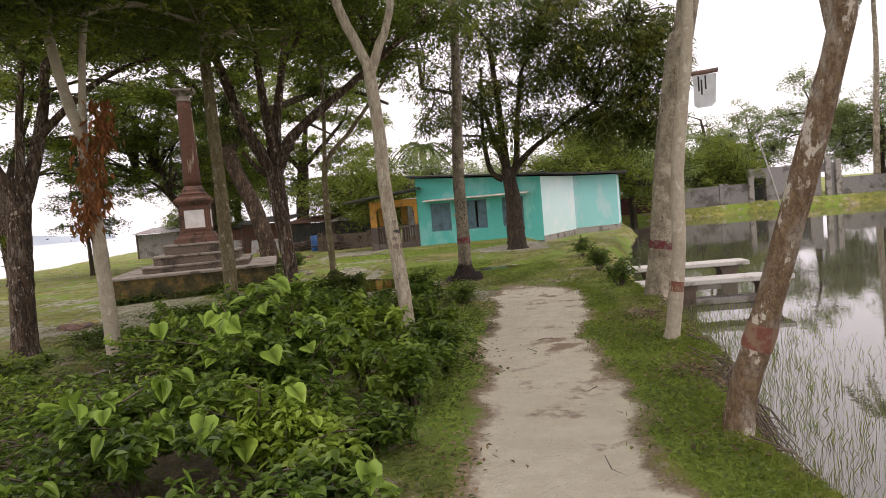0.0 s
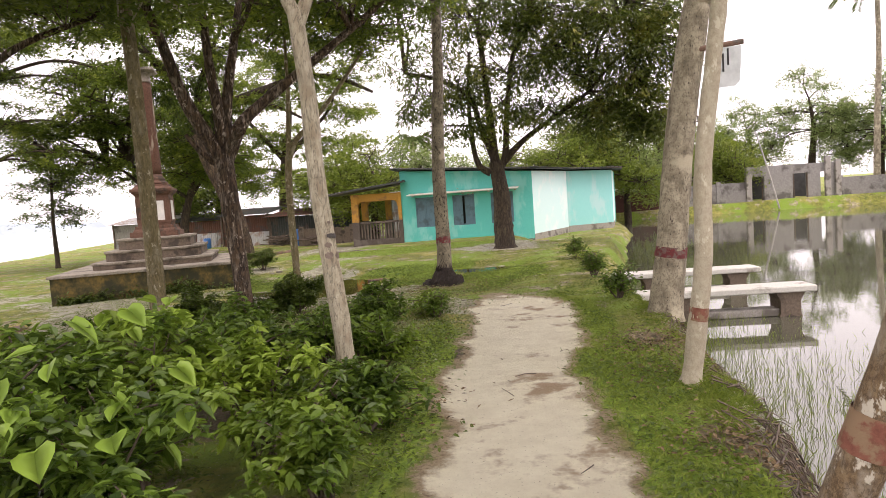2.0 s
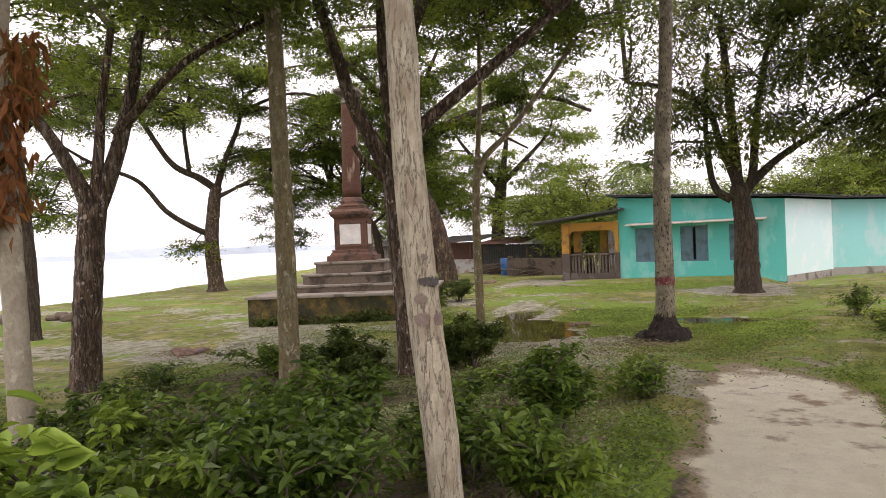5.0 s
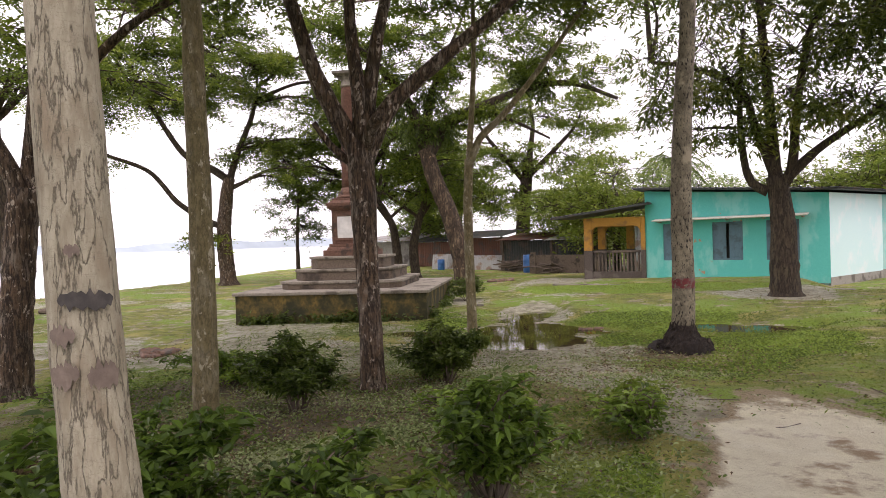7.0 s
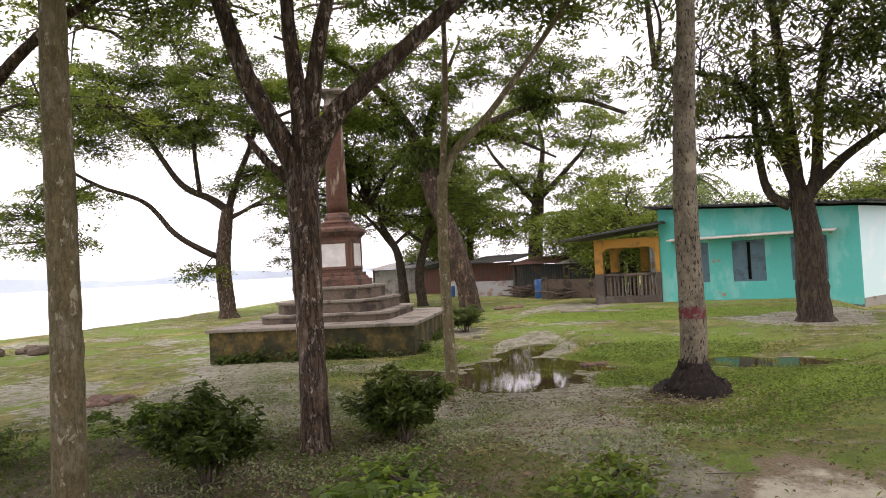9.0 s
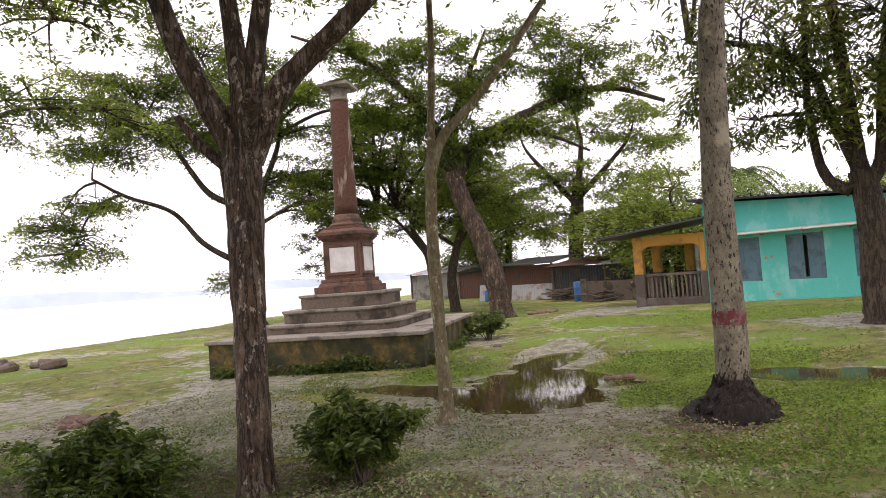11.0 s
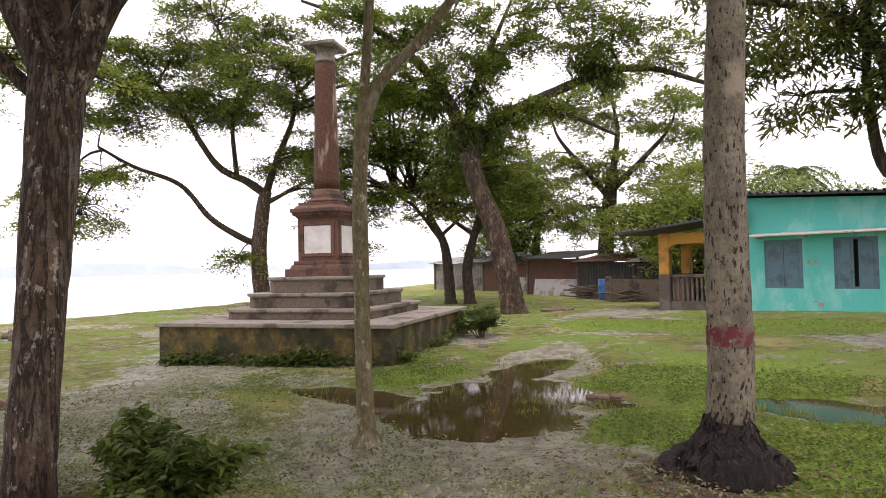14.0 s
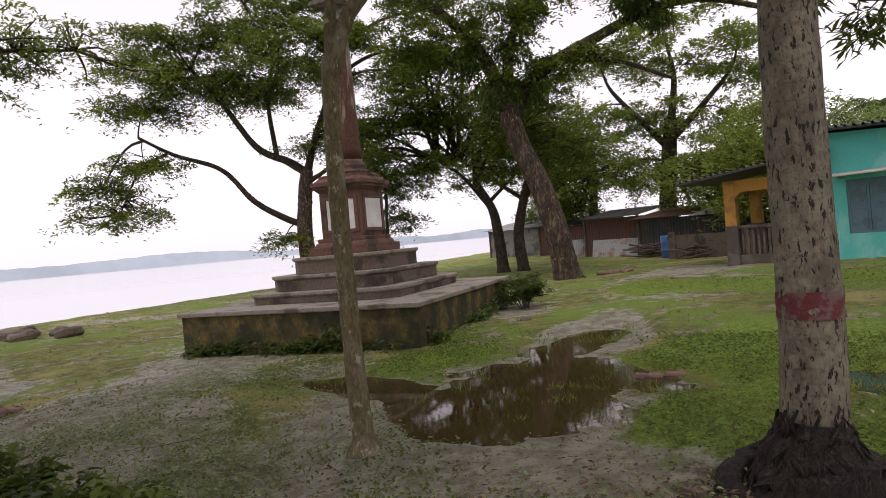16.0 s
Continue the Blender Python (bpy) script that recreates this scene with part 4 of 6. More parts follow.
def tree(name, label, base, trunk, radii, limbs=(), blobs=(), mat=None, leaf=None, leaf_size=(0.095, 0.04), spray=(0.38, 0.09), per=105, seed=1, sides=14, droop=0.2, flare=1.6, category="tree", hang=0.0, bands=(), scars=(), lumps=0.05, branch_mat=None):
    """trunk: points above the base; limbs: (points, thick, thin); blobs: (x, y, z, rx, ry, rz, sprays) where the crown is."""
    per = int(per * 0.86)
    rng = np.random.default_rng(seed)
    b = np.array([base[0], base[1], float(height(base[0], base[1])) - 0.06])
    root = empty(name, tuple(b), label, category)
    mat, leaf = mat or BARK_BROWN, leaf or LEAF_FINE
    rel = lambda p: [np.array(q, dtype=float) - b for q in p]  # noqa: E731
    t0 = np.array([0, 0, 0.0])
    first = rel(trunk)[0]
    pts = [t0, t0 * 0.8 + first * 0.2, *rel(trunk)]
    rr = [radii[0] * flare, radii[0] * 1.12, *np.linspace(radii[0], radii[1], len(trunk))]
    v, f, line = tube(pts, rr, sides, lumps, rng, 0.12)
    mesh_from("trunk", v, f, mat, root, smooth=True)
    nodes = [line[len(line) * 2 // 3:]]
    for p, thick, thin in limbs:
        v, f, ln = tube(rel(p), np.linspace(thick, thin, len(p)), 9, lumps, rng, 0.2)
        mesh_from("limb", v, f, branch_mat or mat, root, smooth=True)
        nodes.append(ln)
    nodes = np.concatenate(nodes)
    twigs, cs, als = [], [], []
    for x, y, z, rx, ry, rz, n in blobs:
        q = rng.normal(size=(n, 3))
        q /= np.linalg.norm(q, axis=1)[:, None]
        q *= rng.random((n, 1)) ** 0.45
        q = q * np.array([rx * 1.2, ry * 1.2, rz * 1.15]) + np.array([x, y, z]) - b
        hub = q.mean(axis=0)
        # one bough reaches into the blob, twigs fan out from it
        cost = np.linalg.norm(nodes - hub, axis=1) + 0.5 * np.maximum(nodes[:, 2] - hub[2], 0)
        s = nodes[cost.argmin()]
        mid = (s + hub) / 2 + rng.normal(scale=0.15, size=3) + np.array([0, 0, 0.12 * np.linalg.norm(hub - s)])
        thick = min(0.085, 0.024 + 0.014 * np.linalg.norm(hub - s))
        vb, fb, ln = tube([s, mid, hub], [thick, thick * 0.7, thick * 0.4], 6, 0, rng, 0.3)
        twigs.append((vb, fb))
        for c in q:
            k = ln[np.linalg.norm(ln - c, axis=1).argmin()]
            m = (k + c) / 2 + rng.normal(scale=0.1, size=3) + np.array([0, 0, 0.1])
            vb, fb, _ = tube([k, m, c], [thick * 0.45, thick * 0.34, 0.01], 3, 0, rng, 0.5)
            twigs.append((vb, fb))
            a = rng.uniform(0, 2 * np.pi, per)
            rad = 0.8 * spray[0] * rng.random(per) ** 0.6 * rng.uniform(0.5, 1.35) * (1 + 0.35 * np.sin(a * 3 + rng.uniform(0, 6)) + 0.2 * np.sin(a * 5 + rng.uniform(0, 6)))
            tilt = rng.normal(scale=0.28, size=2)
            off = np.stack((rad * np.cos(a), rad * np.sin(a), rng.normal(scale=spray[1] * 0.42, size=per)), 1)
            off[:, 2] += off[:, 0] * tilt[0] + off[:, 1] * tilt[1] - (droop + 0.3) * rad ** 2 / spray[0] - hang * rng.random(per)
            cs.append(c + off)
            al = np.stack((np.cos(a), np.sin(a), rng.normal(scale=0.35, size=per) - hang * 2), 1) + rng.normal(scale=0.5, size=(per, 3)) * np.array([1, 1, 0.6])
            als.append(al)
    if twigs:
        v, f = join(twigs)
        tagged(mesh_from("branchwork", v, f, branch_mat or mat, root, smooth=True), kind="stuff")
        c, al = np.concatenate(cs), np.concatenate(als)
        v, f = leaves(c, al, leaf_size[0] * 1.07, leaf_size[1] * 1.03, rng)
        tagged(mesh_from("crown", v, f, leaf, root), kind="stuff")
    for z, h, r, *paint in bands:
        band(root, line, z - b[2], h, r, *paint)
    for z, h, r, turn, half, dark_scar in scars:
        scar(root, line, z - b[2], h, r, radians(turn), radians(half), SCAR_DARK if dark_scar else SCAR_BROWN)
    return root


def scar(root, line, z, h, r, turn, half, mat):
    """A ragged patch of bared bark on one side of the trunk."""
    rng = np.random.default_rng(int(abs(z) * 1000 + abs(turn) * 100))
    k = 14
    v, f = [], []
    for i in range(k + 1):
        s = 2 * i / k - 1
        a = turn + half * s
        hh = h * 0.5 * max(0.12, (1 - s * s) ** 0.35) * rng.uniform(0.6, 1.15)
        mid = z + rng.normal(scale=h * 0.08)
        for q in (mid - hh, mid + hh):
            cx, cy = np.interp(q, line[:, 2], line[:, 0]), np.interp(q, line[:, 2], line[:, 1])
            v.append((cx + r * 1.02 * math.cos(a), cy + r * 1.02 * math.sin(a), q))
        if i:
            f.append((2 * i - 2, 2 * i, 2 * i + 1, 2 * i - 1))
    mesh_from("bark_scar", np.array(v), [np.array(f)], mat, root, "bared scar on the bark", smooth=True)


def band(root, line, z, h, r, mat=None, name="paint_band", label="ring of worn red paint"):
    """A ring round the trunk."""
    at = lambda q: np.array([np.interp(q, line[:, 2], line[:, 0]), np.interp(q, line[:, 2], line[:, 1]), q])  # noqa: E731
    zs = np.linspace(z - h / 2, z + h / 2, 4)
    rng = np.random.default_rng(int(abs(z) * 1000))
    v, f, _ = tube([at(q) for q in zs], [r] * 4, 18, 0.03, rng, 0.05)
    mesh_from(name, v, f[:1], mat or RED_PAINT, root, label, smooth=True)


def blob_ring(cx, cy, cz, r, h, n, count, seed, size=1.2, fat=0.35):
    """Foliage masses scattered in a crown of radius r and height h."""
    rng = np.random.default_rng(seed)
    out = []
    for i in range(n):
        a, q = rng.uniform(0, 2 * np.pi), math.sqrt(rng.random())
        out.append((cx + r * q * math.cos(a) * rng.uniform(0.85, 1.15), cy + r * q * math.sin(a), cz + h * (1 - 0.7 * q * q) * rng.uniform(-0.15, 1.05), size * rng.uniform(0.7, 1.2), size * rng.uniform(0.7, 1.2), size * fat, count))
    return out


tree("leaning_tree", "leaning slim tree with lichened bark and red band", (2.12, 6.04), [(2.16, 6.03, 0.33), (2.25, 5.99, 0.64), (2.43, 5.89, 1.35), (2.55, 5.81, 1.87), (2.61, 5.76, 2.17), (2.95, 5.5, 4.0)], (0.078, 0.05),
     [([(2.59, 5.78, 2.1), (2.55, 5.8, 2.36), (2.45, 5.85, 3.2)], 0.035, 0.022)], blob_ring(3.2, 4.9, 4.6, 1.2, 0.8, 5, 14, 3), BARK_LICHEN, seed=11, bands=((0.64, 0.13, 0.079, FADED_PAINT),), flare=1.5)
tree("slim_tree", "slim pale grey tree with red paint rings", (2.4, 8.28), [(2.47, 8.26, 0.6), (2.51, 8.24, 1.0), (2.53, 8.24, 1.59), (2.61, 8.21, 2.25), (2.68, 8.18, 2.99), (2.75, 8.2, 5.0)], (0.06, 0.045),
     [], blob_ring(2.8, 8.1, 5.0, 1.2, 0.8, 5, 14, 4), BARK_GREY, seed=12, bands=((0.6, 0.09, 0.0615, FADED_PAINT),), flare=1.7)


def palm_crown(root, top, seed, fronds=16, length=2.6):
    rng = np.random.default_rng(seed)
    for i in range(fronds):
        a = 2 * math.pi * i / fronds + rng.uniform(-0.2, 0.2)
        rise = rng.uniform(-0.15, 0.9)
        d = np.array([math.cos(a), math.sin(a), 0])
        pts = [top + d * length * s + np.array([0, 0, length * (rise * s - 0.75 * s * s * (1 + 0.3 * rise))]) for s in (0, 0.25, 0.5, 0.75, 1)]
        v, f, ln = tube(pts, [0.03, 0.024, 0.018, 0.012, 0.005], 5, 0, rng, 0.12)
        k = np.repeat(np.arange(2, len(ln)), 6)
        side = np.cross(d, [0, 0, 1])
        sg = np.where(np.arange(len(k)) % 2 == 0, 1.0, -1.0)[:, None]
        al = d * 0.55 + side * sg + np.array([0, 0, -0.35]) + rng.normal(scale=0.12, size=(len(k), 3))
        lv = leaves(ln[k] + rng.normal(scale=0.02, size=(len(k), 3)), al, 0.16 * length, 0.035, rng, 0.3)
        mesh_from("frond", *join([(v, f), lv]), PALM_FROND, root)


def palm(name, label, base, trunk, radii, top, bands, seed, roots=False, mat=None):
    root = tree(name, label, base, trunk, radii, mat=mat or BARK_PALM, seed=seed, sides=18, bands=bands, flare=1.35, lumps=0.03, category="palm")
    palm_crown(root, np.array(top, dtype=float) - np.array(root.location), seed)
    if roots:
        rng = np.random.default_rng(seed)
        chunks = []
        for i in range(420):
            a = rng.uniform(0, 2 * math.pi)
            d = np.array([math.cos(a), math.sin(a), 0])
            h = 0.28 * rng.random() ** 1.6 + 0.02 if i % 7 else rng.uniform(0.25, 0.42)
            r0 = 0.14 + 0.2 * (1 - min(h, 0.34) / 0.34) ** 1.5
            r1 = r0 + (rng.uniform(0.01, 0.08) if h < 0.32 else 0.008)
            a += rng.normal(scale=0.02)
            t = np.array([-d[1], d[0], 0]) * rng.normal(scale=0.04)
            drop = rng.uniform(0.04, 0.12)
            chunks.append(tube([d * r0 + [0, 0, h + 0.03], d * (r0 + 0.6 * (r1 - r0)) + t + [0, 0, h - 0.4 * drop], d * r1 + t * 1.6 + [0, 0, h - drop]], [0.007, 0.009, 0.004], 5, 0.25, rng, 0.1)[:2])
        v, f, _ = tube([np.array([0, 0, -0.05]), np.array([0.03, -0.02, 0.06]), np.array([0.01, 0, 0.14]), np.array([0, 0, 0.23]), np.array([0.01, 0, 0.31]), np.array([0.015, 0, 0.38])], [0.43, 0.35, 0.28, 0.22, 0.172, 0.135], 48, 0.1, rng, 0.035)
        chunks.append((v, f))
        mesh_from("root_mound", *join(chunks), ROOT_MAT, root, "dark mound of matted roots", smooth=True)
    return root


palm("palm_tree", "leaning coconut palm with ringed bark and red band", (2.97, 10.93), [(3.06, 10.91, 0.74), (3.19, 10.87, 1.96), (3.38, 10.8, 3.2), (3.51, 10.75, 3.73), (4.1, 10.6, 7.5)], (0.16, 0.115), (4.12, 10.58, 7.55), ((0.76, 0.11, 0.163),), 24)
palm("palm_tree", "straight coconut palm with red band and dark root mound", (0.29, 16.03), [(0.31, 16.08, 0.71), (0.31, 16.09, 2.0), (0.38, 16.1, 3.36), (0.43, 16.11, 4.0), (0.57, 16.13, 8.0)], (0.136, 0.085), (0.57, 16.03, 8.05), ((0.75, 0.125, 0.1405),), 22, True, BARK_PALM_PITTED)
tree("pale_tree", "slender pale tree with furrowed bark, forked above", (0.09, 8.28), [(0.07, 8.27, 0.6), (0.02, 8.26, 1.18), (-0.02, 8.26, 1.71), (-0.03, 8.26, 2.23), (-0.07, 8.25, 2.78)], (0.066, 0.052),
     [([(-0.05, 8.25, 2.7), (-0.18, 8.23, 3.02), (-0.28, 8.2, 3.28), (-0.48, 8.11, 4.2), (-0.68, 8.01, 5.0)], 0.05, 0.032), ([(-0.05, 8.25, 2.7), (0.05, 8.27, 2.95), (0.15, 8.29, 3.2), (0.37, 8.31, 4.4)], 0.044, 0.03)],
     blob_ring(-0.37, 8.31, 4.9, 1.8, 0.9, 12, 18, 5), BARK_PALE, seed=13, flare=1.35, scars=((1.15, 0.05, 0.0652, -75, 26, 0), (1.145, 0.05, 0.0652, -15, 24, 0), (1.22, 0.035, 0.0652, -72, 22, 0), (1.28, 0.035, 0.0652, -30, 42, 1), (1.37, 0.022, 0.0648, -45, 12, 0)))
tree("forked_tree", "brown scaly-barked tree forking into four limbs", (-2.49, 13.16), [(-2.55, 13.23, 0.56), (-2.63, 13.31, 1.25), (-2.69, 13.38, 1.87), (-2.76, 13.45, 2.45)], (0.118, 0.15),
     [([(-2.78, 13.45, 2.36), (-2.95, 13.35, 2.73), (-3.16, 13.2, 3.27), (-3.32, 13.05, 3.98), (-3.6, 12.85, 5.05)], 0.125, 0.06),
      ([(-2.76, 13.45, 2.36), (-2.74, 13.45, 2.91), (-2.81, 13.45, 3.53), (-2.84, 13.45, 4.02), (-2.96, 13.67, 5.23)], 0.1, 0.05),
      ([(-2.73, 13.47, 2.36), (-2.66, 13.54, 3.10), (-2.58, 13.58, 3.59), (-2.51, 13.66, 4.03), (-2.42, 14.04, 5.14)], 0.1, 0.05),
      ([(-2.71, 13.47, 2.31), (-2.49, 13.58, 2.81), (-2.2, 13.76, 3.15), (-1.33, 14.06, 3.85), (-0.41, 14.31, 4.59)], 0.12, 0.05),
      ([(-2.69, 13.45, 2.36), (-2.51, 13.31, 2.60), (-2.31, 13.18, 2.70)], 0.075, 0.06), ([(-2.8, 13.4, 2.22), (-3.01, 13.26, 2.45), (-3.16, 13.17, 2.70)], 0.05, 0.03)],
     blob_ring(-3.01, 13.77, 4.7, 3.1, 1.4, 32, 17, 6), BARK_BROWN, seed=14)
tree("slim_tree", "slim mossy straight tree beside the scrub", (-2.76, 11.15), [(-2.75, 11.15, 0.67), (-2.75, 11.15, 1.7), (-2.76, 11.14, 2.72), (-2.76, 11.14, 3.2), (-2.8, 11.1, 5.0)], (0.095, 0.07), [], blob_ring(-2.8, 11.1, 4.7, 1.8, 1.0, 14, 18, 7), BARK_MOSS, seed=15, flare=1.9)
tree("forked_tree", "stout dark tree with spreading forked limbs", (-6.36, 11.78), [(-6.33, 11.8, 0.43), (-6.31, 11.85, 1.17), (-6.27, 11.92, 2.1)], (0.175, 0.165),
     [([(-6.28, 11.9, 2.0), (-6.36, 11.75, 2.46), (-6.6, 11.5, 3.1), (-7.2, 11.0, 4.2)], 0.115, 0.045), ([(-6.26, 11.92, 2.0), (-6.21, 11.99, 2.78), (-6.18, 12.04, 3.41), (-6.1, 12.16, 4.4)], 0.08, 0.045),
      ([(-6.25, 11.95, 2.0), (-6.1, 12.15, 2.73), (-5.97, 12.34, 3.63), (-5.88, 12.43, 4.4), (-5.6, 12.9, 5.6)], 0.115, 0.05), ([(-6.1, 12.15, 3.0), (-5.2, 12.5, 3.9), (-4.2, 12.9, 4.4)], 0.07, 0.03)],
     blob_ring(-6.3, 12.0, 4.8, 2.8, 1.4, 9, 14, 8) + [(-5.6, 12.1, 4.9, 1.0, 1.0, 0.4, 20), (-4.7, 13.0, 4.6, 1.0, 1.0, 0.4, 20), (-6.9, 11.4, 3.9, 0.9, 0.9, 0.4, 14), (-3.7, 13.2, 5.0, 1.0, 1.0, 0.4, 18)], BARK_BROWN, seed=16)
tree("slim_tree", "slender pale-lichened tree hung with dry orange leaves", (-3.05, 8.82), [(-3.06, 8.8, 0.6), (-3.08, 8.79, 1.6), (-3.11, 8.77, 2.42), (-3.2, 8.71, 2.93), (-3.31, 8.63, 3.86)], (0.075, 0.045), [([(-3.11, 8.78, 2.3), (-3.08, 8.79, 2.76), (-3.03, 8.82, 3.33), (-2.95, 8.87, 3.9)], 0.04, 0.03)],
     blob_ring(-3.3, 8.8, 3.8, 1.9, 1.1, 20, 18, 9), BARK_GREY, seed=17)
tree("slim_tree", "slim dark tree near the river bank", (-12.2, 15.1), [(-12.2, 15.1, 1.0), (-12.3, 15.1, 2.4), (-12.5, 15.1, 4.0)], (0.13, 0.1), [], blob_ring(-12.4, 15.2, 4.6, 2.4, 1.2, 10, 14, 10, 1.3), BARK_DARK, seed=18)
tree("slim_tree", "slim spotted tree forking beside the brown puddle", (-2.43, 15.68), [(-2.44, 15.66, 0.45), (-2.45, 15.66, 1.22), (-2.45, 15.66, 1.84), (-2.42, 15.67, 2.5)], (0.07, 0.06),
     [([(-2.42, 15.67, 2.45), (-2.36, 15.7, 3.25), (-2.33, 15.72, 3.83), (-2.31, 15.72, 4.8)], 0.045, 0.03), ([(-2.42, 15.67, 2.4), (-2.27, 15.75, 2.79), (-1.98, 15.92, 3.11), (-1.51, 16.11, 3.71), (-0.9, 16.4, 4.6)], 0.06, 0.03)],
     [(-2.3, 15.7, 5.0, 0.9, 0.9, 0.4, 14), (-0.8, 16.4, 4.9, 0.9, 0.9, 0.4, 14)], BARK_MOSS, seed=19, flare=2.7)
RAIN_TREE = tree("leaning_tree", "large leaning rain tree with a long spreading limb", (-8.3, 28.6), [(-8.45, 28.5, 1.0), (-8.8, 28.4, 2.4), (-9.25, 28.2, 3.65), (-9.5, 28.1, 4.7)], (0.34, 0.28),
     [([(-9.5, 28.1, 4.6), (-9.95, 27.8, 6.3), (-10.8, 27.0, 7.7), (-11.7, 26, 8.6), (-13, 24.6, 9.2)], 0.22, 0.04), ([(-9.4, 28.1, 4.6), (-9.4, 28.2, 6.3), (-8.95, 28.5, 7.7), (-8.3, 28.9, 9.4)], 0.2, 0.04),
      ([(-9.4, 28.1, 4.5), (-8.7, 28.6, 5.65), (-7.45, 29.3, 6.35), (-5.85, 29.8, 6.85), (-4.5, 30.0, 6.8), (-3.0, 30.0, 6.1)], 0.22, 0.06), ([(-8.2, 28.9, 5.95), (-6.9, 29.5, 5.75), (-5.4, 29.9, 4.95)], 0.1, 0.04)],
     [(-10.8, 26.8, 8.4, 1.3, 1.3, 0.5, 26), (-9.7, 27.8, 8.9, 1.4, 1.4, 0.5, 30), (-11.4, 26.2, 6.6, 0.8, 0.8, 0.6, 22), (-10.6, 27.0, 6.9, 0.9, 0.9, 0.6, 24), (-9.2, 28.2, 7.2, 1.1, 1.1, 0.6, 24), (-8.7, 28.5, 5.7, 1.2, 1.2, 0.5, 24), (-7.9, 28.9, 8.0, 1.3, 1.3, 0.4, 26), (-7.0, 29.3, 6.1, 1.1, 1.1, 0.3, 18),
      (-5.6, 29.7, 7.4, 1.1, 1.1, 0.4, 22), (-5.2, 29.7, 8.2, 1.4, 1.4, 0.4, 26), (-3.8, 29.8, 7.0, 1.2, 1.2, 0.4, 16), (-6.9, 29.3, 8.9, 1.4, 1.4, 0.4, 28), (-11.8, 25.6, 8.9, 1.4, 1.4, 0.4, 26)], BARK_RAIN, seed=20, branch_mat=BARK_DARK, leaf_size=(0.135, 0.06), spray=(0.55, 0.12), per=125)


def climber(root, spots, seed):
    """Dense dark clumps of hanging leaves that grow on a tree's limbs."""
    rng = np.random.default_rng(seed)
    b = np.array(root.location)
    for x, y, z, r_, n in spots:
        q = rng.normal(size=(n, 3))
        q *= (rng.random((n, 1)) ** 0.4) / np.linalg.norm(q, axis=1)[:, None]
        c = q * np.array([r_, r_, r_ * 0.8]) + np.array([x, y, z]) - b
        v, f = leaves(c, rng.normal(size=(n, 3)) * [0.7, 0.7, 0.5] + [0, 0, -0.8], 0.24, 0.07, rng)
        tagged(mesh_from("climber", v, f, LEAF_DARK, root, "dark clump of climbing leaves"), kind="stuff")


